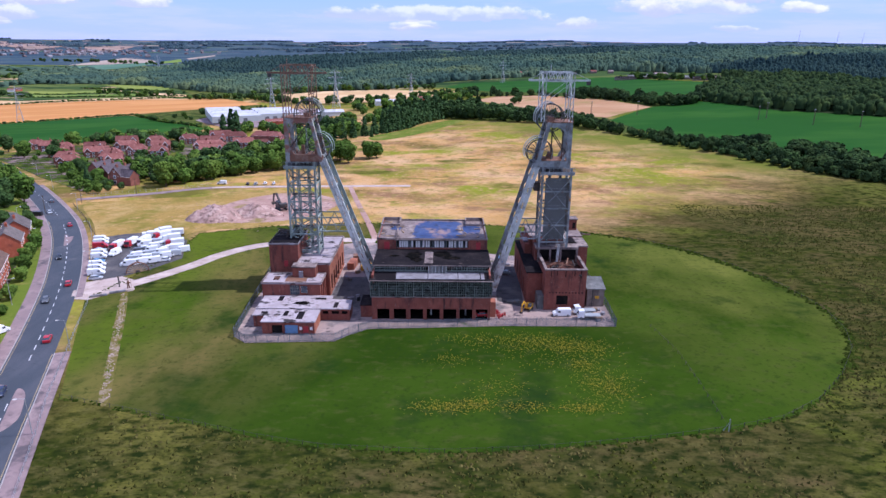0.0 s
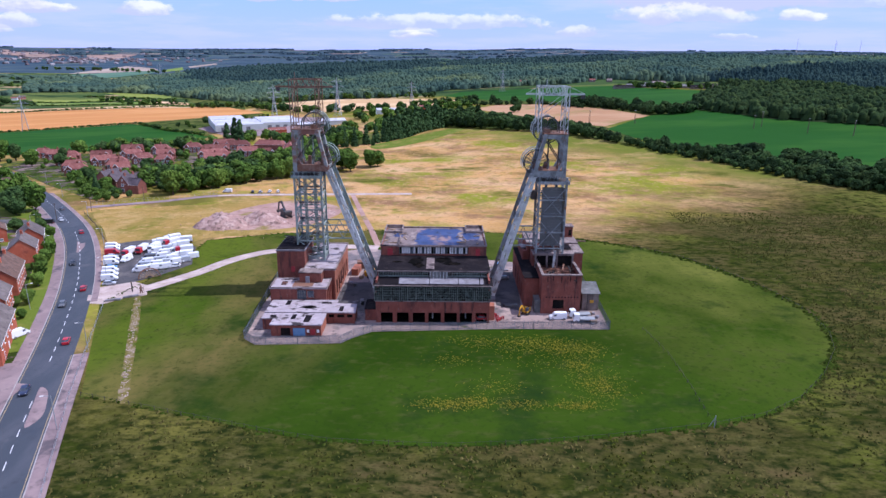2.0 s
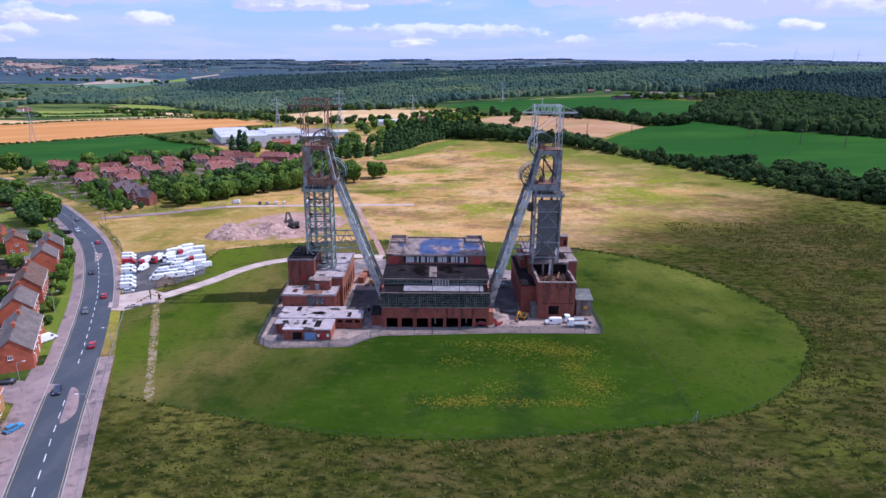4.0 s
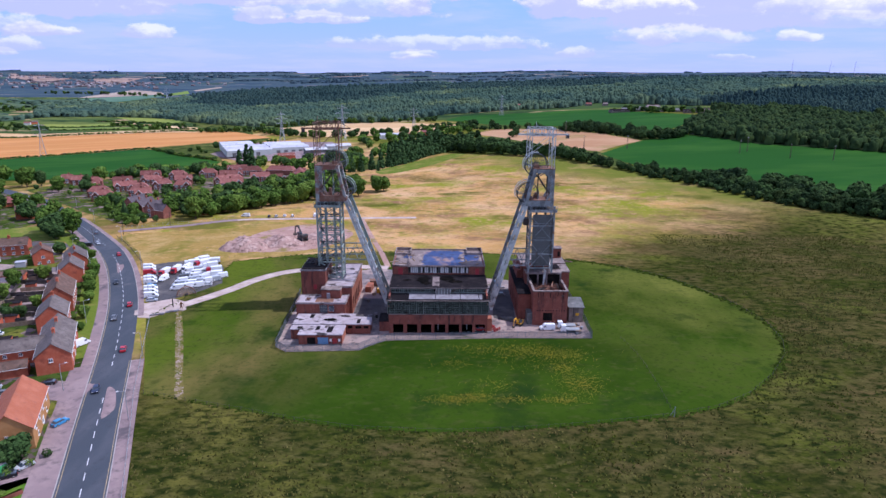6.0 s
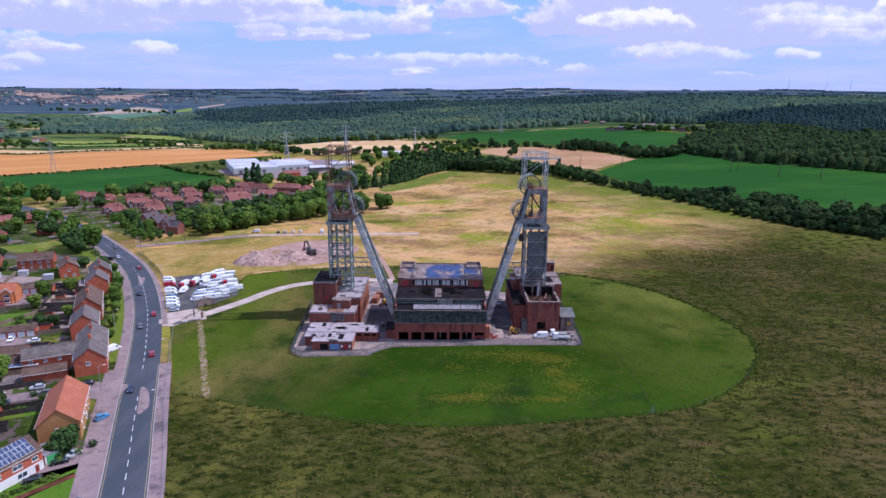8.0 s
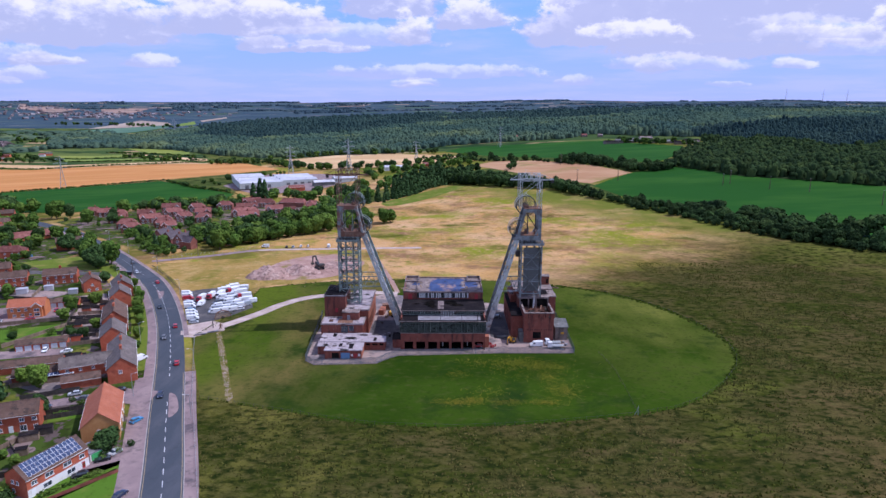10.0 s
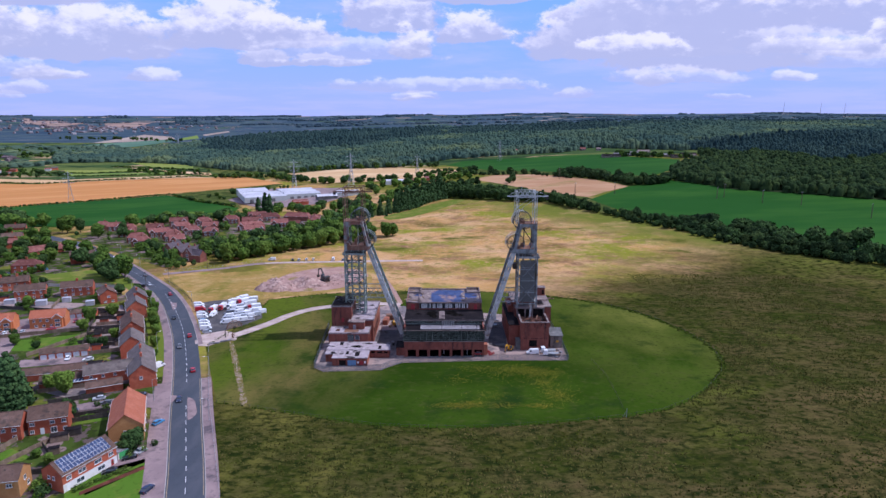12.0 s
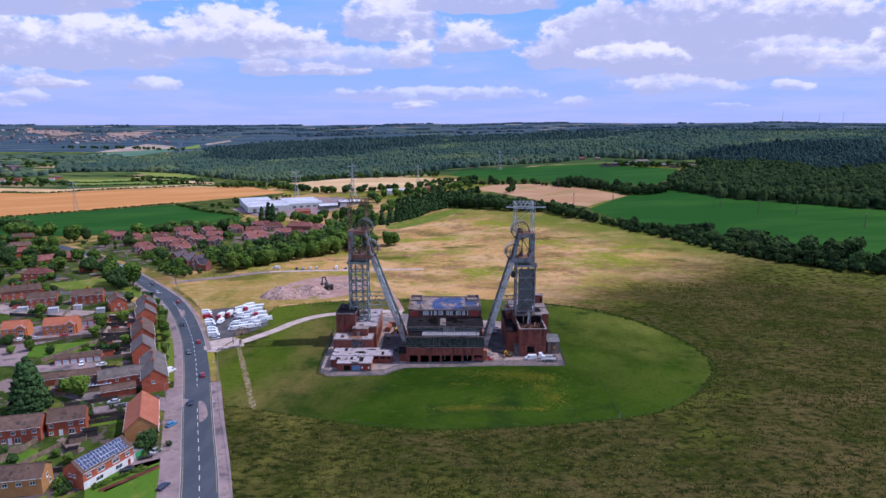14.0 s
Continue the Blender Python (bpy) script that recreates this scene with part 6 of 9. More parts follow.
def palisade():
    fence = thing("palisade_fence", "grey-blue galvanised palisade security fence round the yard", "fence")
    line = [(-54.5, 14), (-53, -12), (-49, -15.7), (-26, -14.4), (-22.8, -10.6), (-18, -6.6), (20, -4), (50.4, -3.9), (51, 11), (50, 50)]
    line = [(-56, 40)] + line
    pale = bmesh.new()
    H = 2.6
    for (x0, y0), (x1, y1) in zip(line[:-1], line[1:]):
        d = Vector((x1 - x0, y1 - y0, 0))
        n = max(1, round(d.length / 2.75))
        u = d.normalized()
        for k in range(n):
            p = Vector((x0, y0, 0.05)) + d * (k / n)
            q = Vector((x0, y0, 0.05)) + d * ((k + 1) / n)
            bar("post", p, p + Vector((0, 0, H)), 0.12, M["fence"], fence)
        for z in (0.5, 2.1):
            bar("rail", (x0, y0, z), (x1, y1, z), 0.06, M["fence"], fence)
        m = int(d.length / 0.2)
        for k in range(m):
            c = Vector((x0, y0, 0.1)) + u * (k * 0.2)
            a, e = c - u * 0.045, c + u * 0.045
            nrm = Vector((u.y, -u.x, 0)) * 0.05
            vs = [pale.verts.new(v) for v in (a + nrm, e + nrm, e + nrm + Vector((0, 0, H - 0.15)), c + nrm + Vector((0, 0, H)), a + nrm + Vector((0, 0, H - 0.15)))]
            pale.faces.new(vs)
    p = part("pale_rank", pale, M["fence"], fence)
    p["kind"] = "stuff"


palisade()

# ---------------------------------------------------------------- trees, hedges, woods


def leaf_mesh(name, lobes, n, size, material, seed, droop=0.0):
    """A crown of many small leaf clumps on and in the given lobes (x, y, z, rx, ry, rz)."""
    r = random.Random(seed)
    verts, faces = [], []
    weights = [a[3] * a[5] for a in lobes]
    for k in range(n):
        lx, ly, lz, rx, ry, rz = r.choices(lobes, weights)[0]
        d = Vector((r.gauss(0, 1), r.gauss(0, 1), r.gauss(0.15, 1))).normalized()
        f = r.uniform(0.55, 1.08) ** 0.6
        c = Vector((lx + d.x * rx * f, ly + d.y * ry * f, lz + d.z * rz * f))
        s = size * r.uniform(0.55, 1.35)
        nrm = (d + Vector((r.gauss(0, 0.5), r.gauss(0, 0.5), r.gauss(0.2, 0.5)))).normalized()
        t = nrm.orthogonal().normalized()
        t = (Matrix.Rotation(r.uniform(0, 6.28), 3, nrm) @ t)
        u = nrm.cross(t)
        i = len(verts)
        verts += [tuple(c + t * s * 0.9), tuple(c + (t * 0.25 + u * 0.75) * s - nrm * s * 0.3), tuple(c - (t * 0.75 - u * 0.3) * s - nrm * s * 0.35),
                  tuple(c - (t * 0.5 + u * 0.7) * s - nrm * s * 0.3), tuple(c + (t * 0.4 - u * 0.8) * s - nrm * s * 0.35), tuple(c + nrm * s * 0.28)]
        faces += [(i + a, i + (a + 1) % 5, i + 5) for a in range(5)]
    me = bpy.data.meshes.new(name)
    me.from_pydata(verts, [], faces)
    me.materials.append(material)
    return me


def tree(h, w, material, seed, n=900, label="broad leafy green tree", category="tree", bush=False):
    r = random.Random(seed)
    t = thing("bush" if bush else "tree", label, "bush" if bush else category)
    base = 0.04 * h if bush else 0.09 * h
    lobes = [(0, 0, base + (h - base) * 0.5, w * 0.40, w * 0.40, (h - base) * 0.46)]
    for k in range(7):
        a = k * 0.9 + r.uniform(-0.4, 0.4)
        d = w * r.uniform(0.20, 0.34)
        z = base + (h - base) * r.uniform(0.25, 0.80)
        q = w * r.uniform(0.17, 0.27)
        lobes.append((math.cos(a) * d, math.sin(a) * d, z, q, q, q * r.uniform(0.75, 1.1)))
    bm = bmesh.new()
    tube(bm, (0, 0, -0.3), (0.1, 0, base + h * 0.25), 0.035 * h, 0.018 * h, 7)
    part("trunk", bm, M["bark"], t)
    for k in range(1, 3):
        lx, ly, lz, *_ = lobes[k]
        bm = bmesh.new()
        tube(bm, (0.05, 0, base + h * 0.08 * (k % 3)), (lx * 0.9, ly * 0.9, lz), 0.012 * h, 0.005 * h, 5)
        part("limb", bm, M["bark"], t)
    part("crown", leaf_mesh("crown", lobes, n, 0.055 * (h + w) * 0.72, material, seed + 50), None, t)
    return t


def conifer(h, w, seed, n=700, label="tall dark green conifer", full=0.75):
    t = thing("conifer", label, "tree")
    bm = bmesh.new()
    tube(bm, (0, 0, -0.3), (0, 0, h * 0.9), 0.02 * h, 0.004 * h, 7)
    part("trunk", bm, M["bark"], t)
    lobes = []
    for k in range(10):
        f = k / 9
        q = w * 0.5 * (1 - f) ** full + 0.25
        lobes.append((0, 0, h * (0.08 + 0.88 * f), q, q, h * 0.07))
    part("crown", leaf_mesh("crown", lobes, n, 0.05 * h, M["needle"], seed), None, t)
    return t


def park(t):
    """Takes a pattern away once its copies stand."""
    for o in (*t.children_recursive, t):
        bpy.data.objects.remove(o)


def stand(t, x, y, size=1.0, tall=1.0, turn=0.0, dz=-0.15):
    ob = copy_thing(t, pose(x, y, land(x, y) + dz, 0, 0, turn))
    ob.scale = (size, size, size * tall)
    return ob


TREES = [tree(10, 9, M["leaf"], 1), tree(10, 8, M["leaf"], 2), tree(10, 10, M["leaf_dark"], 3, label="dark green broad leafy tree"),
         tree(10, 8.5, M["leaf_light"], 4, label="light green broad leafy tree"), tree(10, 7, M["leaf_dark"], 5, label="dark green upright leafy tree")]
BUSHES = [tree(3, 4, M["leaf"], 6, 200, "rounded green garden bush", bush=True), tree(3, 4.4, M["leaf_dark"], 7, 200, "dark green rounded garden bush", bush=True),
          tree(3, 3.6, M["leaf_light"], 8, 200, "light green rounded garden bush", bush=True)]
OAKS = [tree(10, 9.5, M["leaf_shaded"], 41, label="hedgerow tree darkened in colour for cloud shade"), tree(10, 7.5, M["leaf_shaded"], 42, label="upright hedgerow tree darkened in colour for cloud shade")]
CONIFER = conifer(10, 4.2, 9)
BIG_CONIFER = conifer(10, 6.2, 19, 2600, "broad dense dark green conifer in a garden", 0.5)
POPLAR = conifer(10, 3.6, 12, 520, "tall narrow dark green cypress")


def scatter_trees(rows, kinds, seed):
    r = random.Random(seed)
    for x, y, h in rows:
        k = r.choice(kinds)
        size = h / (3.0 if k in BUSHES else 10.0)
        stand(k, x, y, size * r.uniform(0.92, 1.08), r.uniform(0.9, 1.12), r.uniform(0, 360))


def along(line, gap, spread, h, seed):
    """Places beside a line: x, y, height."""
    r = random.Random(seed)
    out = []
    for (x0, y0), (x1, y1) in zip(line[:-1], line[1:]):
        n = max(1, int(math.hypot(x1 - x0, y1 - y0) / gap))
        for k in range(n):
            f = (k + r.uniform(-0.3, 0.3)) / n
            out.append((x0 + (x1 - x0) * f + r.gauss(0, spread), y0 + (y1 - y0) * f + r.gauss(0, spread), h * r.uniform(0.65, 1.25)))
    return out


def grove(name, label, rows, kinds, seed):
    """Many crowns of the given patterns standing close, in one mesh."""
    r = random.Random(seed)
    packs = []
    for k in kinds:
        me = [c for c in k.children if c.name.startswith("crown")][0].data
        co = np.zeros(len(me.vertices) * 3)
        me.vertices.foreach_get("co", co)
        idx = np.zeros(len(me.loops), dtype=np.int64)
        me.loops.foreach_get("vertex_index", idx)
        packs.append((co.reshape(-1, 3), idx.reshape(-1, 3), me.materials[0], 3.0 if k in BUSHES else 10.0))
    mats = list({p[2].name: p[2] for p in packs}.values())
    verts, faces, which, base = [], [], [], 0
    for x, y, h in rows:
        co, idx, m, full = packs[r.randrange(len(packs))]
        # far crowns keep only some of their clumps, made larger
        far = max(0.0, min(1.0, (y - 250) / 600))
        keep = max(70, int(len(co) // 6 * (0.34 - 0.24 * far)))
        pick = np.array(sorted(r.sample(range(len(co) // 6), min(keep, len(co) // 6))))
        cl = co.reshape(-1, 6, 3)[pick]
        mid = cl.mean(axis=1, keepdims=True)
        cl = mid + (cl - mid) * (1.55 + 0.9 * far)
        s, a = h / full, r.uniform(0, 6.28)
        c, q = math.cos(a), math.sin(a)
        p = cl.reshape(-1, 3) * s * np.array((r.uniform(0.9, 1.15), r.uniform(0.9, 1.15), 1))
        p = np.stack((p[:, 0] * c - p[:, 1] * q + x, p[:, 0] * q + p[:, 1] * c + y, p[:, 2] + land(x, y) - 0.2), 1)
        n = len(pick)
        f = (np.arange(n)[:, None, None] * 6 + np.array([(k, (k + 1) % 5, 5) for k in range(5)])[None]).reshape(-1, 3) + base
        verts.append(p)
        faces.append(f)
        which += [mats.index(m)] * len(f)
        base += len(p)
    me = bpy.data.meshes.new(name)
    me.from_pydata(np.concatenate(verts).tolist(), [], np.concatenate(faces).tolist())
    for m in mats:
        me.materials.append(m)
    me.polygons.foreach_set("material_index", which)
    tagged(new(name, me), label, "trees", kind="stuff")


# the hedgerow wood on the far side of the meadow
HEDGE = [(168, 352), (181, 322), (205, 284), (227, 238), (252, 206), (290, 178), (345, 152), (430, 120)]


def rising(line, gap, spread, h0, h1, seed):
    """Places beside a line whose trees grow from h0 to h1 along it."""
    rows = along(line, gap, spread, 1.0, seed)
    return [(x, y, h * (h0 + (h1 - h0) * i / len(rows))) for i, (x, y, h) in enumerate(rows)]


scatter_trees(rising([(p[0] + 4, p[1] + 4) for p in HEDGE], 11, 3, 8, 15, 1), OAKS, 11)
grove("hedgerow_wood", "hedgerow trees packed along the field, cloud shade in their colour", rising([(p[0] + 12, p[1] + 12) for p in HEDGE], 6, 4, 8, 16, 2) + rising([(p[0] + 24, p[1] + 24) for p in HEDGE[2:7]], 7, 5, 11, 16, 3)
      + rising(HEDGE, 2.6, 2, 5, 6, 4) + rising([(p[0] + 7, p[1] + 7) for p in HEDGE], 4, 2, 7, 10, 80), OAKS + [TREES[2]], 12)
# between the pasture and the stubble
grove("field_trees", "row of dark trees between the fields", along([(-30, 850), (63, 764), (139, 742), (185, 650)], 4.5, 3, 6, 4) + along([(-10, 850), (80, 775), (150, 735)], 16, 6, 11, 74)
      + along([(172, 700), (206, 640), (226, 590), (246, 548), (262, 560), (304, 580)], 4.2, 6, 11, 5) + along([(190, 720), (222, 640), (250, 590), (290, 600)], 6, 5, 11, 8), OAKS + [TREES[2]], 14)
# the dark row of cypresses beyond the meadow, running down into a lower hedge
grove("cypress_row", "tall dense dark cypresses in a row", [(-76, 398, 16), (-67, 407, 17), (-59, 416, 18)] + along([(-52, 424), (-34, 452), (-21, 488), (3, 521)], 2.1, 0.8, 21, 6)
      + along([(-48, 436), (-28, 470), (-14, 505), (10, 530)], 3.0, 1.5, 20, 76), [POPLAR], 16)
grove("cypress_wood", "dark trees behind the cypress row", rising([(3, 521), (41, 498), (78, 470), (118, 446), (141, 402), (168, 356)], 3.4, 2.2, 15, 7, 7) + rising([(10, 535), (50, 512), (88, 484), (126, 458), (150, 415)], 4.5, 3.5, 15, 8, 9)
      + along([(-40, 500), (0, 575), (40, 640)], 6, 6, 12, 77), [TREES[2], TREES[4], OAKS[1]], 17)
scatter_trees([(96, 640, 13), (90, 632, 10), (-92, 430, 17), (-103, 422, 16), (-112, 436, 15)], [TREES[4], TREES[2]], 19)
grove("garden_cypresses", "dark cypresses among the gardens", [(-84, 395, 16), (-90, 400, 17), (-100, 410, 18), (-203, 440, 22), (-197, 446, 24), (-190, 438, 21), (-194, 452, 22), (-60, 400, 9)], [POPLAR], 18)
# the belt between the village and the meadow
BELT = [(-152, 186), (-139, 206), (-122, 226), (-100, 246), (-82, 260), (-70, 276)]
scatter_trees(along(BELT, 5.5, 2, 11.5, 9), [TREES[0], TREES[1], TREES[3]], 20)
grove("tree_belt", "dense green belt of broad trees behind the meadow", along([(p[0] - 6, p[1] + 9) for p in BELT], 4.5, 3, 12, 10) + along([(p[0] - 14, p[1] + 20) for p in BELT], 5, 4, 12, 11)
      + along([(-176, 205), (-165, 240), (-150, 270), (-120, 290), (-90, 300)], 6, 5, 12, 12), [TREES[0], TREES[2], TREES[1], TREES[3]], 21)
scatter_trees([(-62, 268, 14), (-69, 276, 13), (-66, 284, 14), (-49.5, 284, 11), (-45, 289, 13), (-51, 291, 12), (-78, 284, 12)], [TREES[0], TREES[3]], 22)
grove("village_trees", "green trees among the village houses", along([(-175, 250), (-150, 290), (-120, 330), (-90, 350)], 6, 9, 10, 23) + along([(-190, 470), (-150, 440), (-110, 460), (-70, 520), (-40, 620)], 6, 12, 10, 24)
      + along([(-110, 640), (-20, 690), (30, 740), (45, 800)], 6, 7, 10, 25) + along([(-250, 410), (-200, 345), (-225, 300), (-190, 255), (-215, 240)], 13, 9, 7, 27)
      + along([(-300, 408), (-270, 412), (-235, 420), (-205, 415), (-330, 395)], 5, 6, 10, 31) + along([(-330, 340), (-280, 300), (-260, 330), (-240, 360)], 15, 8, 5, 61)
      + along([(-430, 415), (-470, 440), (-520, 500), (-560, 540)], 6, 8, 13, 32) + along([(-120, 300), (-100, 340), (-110, 400), (-80, 430)], 6, 8, 11, 62), [TREES[0], TREES[2], TREES[1]], 23)
# gardens along the road
scatter_trees(along([(-184, 166), (-193, 190), (-210, 214), (-226, 238), (-248, 266), (-285, 318)], 7, 3, 7.0, 28), [TREES[0], TREES[2], TREES[1]], 28)
scatter_trees(along([(-200, 192), (-190, 205), (-220, 230)], 6, 4, 7, 29), [TREES[3], TREES[0], BUSHES[0]], 29)
scatter_trees([(-361, 350, 17), (-352, 356, 15), (-372, 360, 14), (-300, 335, 12), (-322, 330, 12), (-290, 315, 11), (-310, 310, 12)], [TREES[4], TREES[2], TREES[0]], 30)
stand(CONIFER, -196, 186, 1.2)
# trees on the near side of the road
scatter_trees([(-209, 134, 15), (-216, 140, 15), (-203, 140, 13), (-222, 150, 12), (-205, 128, 9), (-230, 168, 11), (-240, 176, 10), (-255, 185, 12), (-248, 200, 11), (-272, 222, 12)], [TREES[0], TREES[1], TREES[2]], 33)
scatter_trees([(-345, 290, 12), (-362, 300, 12), (-320, 250, 11), (-350, 240, 12), (-380, 270, 13), (-300, 225, 9), (-310, 190, 9), (-330, 210, 10)], [TREES[2], TREES[0]], 34)
grove("estate_trees", "green trees and bushes in the estate gardens", along([(-240, 110), (-255, 130), (-280, 140), (-262, 160), (-290, 175)], 5, 5, 5, 39) + along([(-212, 60), (-225, 85), (-260, 90)], 5, 5, 4, 40)
      + along([(-300, 120), (-290, 200), (-340, 220), (-380, 330), (-440, 360)], 7, 12, 9, 63), [TREES[0], TREES[2], TREES[3]], 39)
scatter_trees([(-134, 28, 5.5), (-138.5, 37, 6), (-143.5, 46, 5.5), (-127.5, 12, 5), (-149, 61, 6), (-155, 71, 5), (-122.5, 1, 4), (-164, 87, 5), (-171, 96, 4), (-146, 53, 5)], [TREES[0], TREES[1], TREES[3]], 35)
scatter_trees([(-95.3, -75.6, 8.0), (-97.0, -77.5, 5)], [TREES[2]], 36)
stand(BIG_CONIFER, -151, -47, 2.0, 1.0)
scatter_trees([(-139, -36, 8), (-146, -33, 6), (-127, -55, 6.5), (-128, -62, 6), (-116, -84, 4), (-122, -80, 3.5), (-139, -80, 4), (-133, -84, 3.4), (-170, 33, 6), (-174, 46, 7), (-168, 56, 7),
               (-190, 14, 5), (-196, 10, 4.5), (-204, 20, 6), (-178, 10, 4), (-184, 96, 6), (-192, 90, 6), (-176, 100, 5), (-220, 70, 6), (-150, 12, 5), (-156, 14, 4.5), (-150, 22, 5)], [TREES[0], TREES[2], TREES[3]], 37)
scatter_trees([(-92, -77, 2.2), (-95, -79, 2.2), (-98, -84, 1.8), (-101, -87, 1.8), (-94, -81, 2.0), (-90, -73, 2), (-108, -100, 3), (-111, -97, 4), (-104, -92, 2), (-118, -93, 2.6), (-124, -86, 2.2), (-145, -85, 3), (-150, -80, 3),
               (-160, 20, 3), (-165, 15, 3), (-183, 18, 3), (-199, 27, 3), (-140.5, 42, 2), (-146, 50, 2), (-131.5, 20, 2), (-196, 128, 3), (-191, 122, 3), (-118, -48, 2), (-122, -46, 2)], BUSHES, 38)
grove("garden_hedges", "leafy hedges and shrubs of the roadside gardens", along([(-187, 168), (-203, 196), (-224, 226), (-252, 264)], 2.6, 3.5, 4.2, 91) + along([(-176, 176), (-196, 208), (-214, 236)], 4, 3, 3.6, 92), [TREES[0], TREES[2], BUSHES[0]], 93)
grove("privet_hedge", "clipped yellow-green privet hedge beside the path", along([(-100.5, -97.5), (-97, -92.5), (-90.5, -86)], 0.9, 0.25, 1.5, 71) + along([(-113, -52.5), (-124, -57)], 1.0, 0.3, 1.6, 72), [BUSHES[2], BUSHES[0]], 73)
# hedges and trees between the crops
grove("crop_hedges", "low dark hedges between the crop fields", along([(-414, 706), (-524, 668), (-620, 642), (-760, 605)], 2.6, 0.6, 2.6, 41) + along([(-452, 1012), (-560, 1022), (-668, 1032), (-823, 1025), (-900, 1036)], 3.5, 0.8, 3.0, 42)
      + along([(-400, 690), (-330, 600), (-255, 530)], 3, 1.5, 3.5, 43) + along([(-880, 1190), (-654, 1164), (-560, 1120)], 4, 1, 3, 75) + along([(-830, 1140), (-548, 1068), (-470, 1040)], 4, 1, 3, 78) + along([(-800, 1300), (-640, 1205), (-540, 1140)], 5, 2, 4, 79), BUSHES, 41)
grove("far_trees", "far trees along lanes and field edges", along([(-300, 600), (-330, 660), (-270, 690), (-230, 740)], 9, 12, 7, 44) + along([(-430, 962), (-370, 945), (-300, 905), (-240, 800), (-190, 760), (-100, 742), (0, 770)], 6, 6, 10, 45)
      + along([(-980, 1200), (-900, 1160), (-820, 1130)], 9, 14, 10, 46) + along([(-690, 1176), (-600, 1100), (-540, 1060), (-480, 1090)], 9, 8, 9, 47) + along([(-1250, 1180), (-1000, 1140), (-860, 1120)], 12, 10, 10, 64)
      + along([(-1500, 1480), (-1250, 1500), (-1100, 1560)], 14, 20, 10, 66) + along([(-1700, 1900), (-1400, 1780), (-1150, 1720)], 14, 15, 10, 67) + along([(-1500, 2300), (-1200, 2240), (-950, 2130)], 16, 14, 11, 68) + along([(-1250, 1640), (-1120, 1620), (-1080, 1700)], 12, 12, 10, 69)
      + along([(330, 1020), (360, 960), (420, 880)], 9, 14, 12, 48) + along([(-330, 985), (-210, 1025), (-96, 1006), (0, 960)], 9, 8, 10, 65), [TREES[2], TREES[0]], 45)


def dome(verts, faces, r, cx, cy, z0, w, t, n=6):
    """One rounded uneven clump of foliage, open below."""
    i = len(verts)
    for f, q in ((1.0, 0.0), (0.80, 0.70)):
        a0 = r.uniform(0, 1)
        for k in range(n):
            b, e = a0 + k * math.tau / n, w * f * r.uniform(0.75, 1.2)
            verts.append((cx + math.cos(b) * e, cy + math.sin(b) * e, z0 + t * (q + r.uniform(-0.12, 0.12))))
    verts.append((cx + r.uniform(-0.2, 0.2) * w, cy + r.uniform(-0.2, 0.2) * w, z0 + t))
    faces += [(i + k, i + (k + 1) % n, i + n + (k + 1) % n, i + n + k) for k in range(n)] + [(i + n + k, i + n + (k + 1) % n, i + 2 * n) for k in range(n)]


# outlines within which the forest is coloured dark for cloud shade
CLOUD_SHADE = [[(-820, 1923), (-994, 2554), (-795, 2948), (3, 2742), (3, 1880), (-255, 1500), (-480, 1420), (-715, 1693)], [(3, 1880), (42, 2719), (1500, 2700), (2300, 2300), (1700, 2000), (667, 1998), (498, 1700)],
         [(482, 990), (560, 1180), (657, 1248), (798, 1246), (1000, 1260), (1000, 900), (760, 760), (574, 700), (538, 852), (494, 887)]]


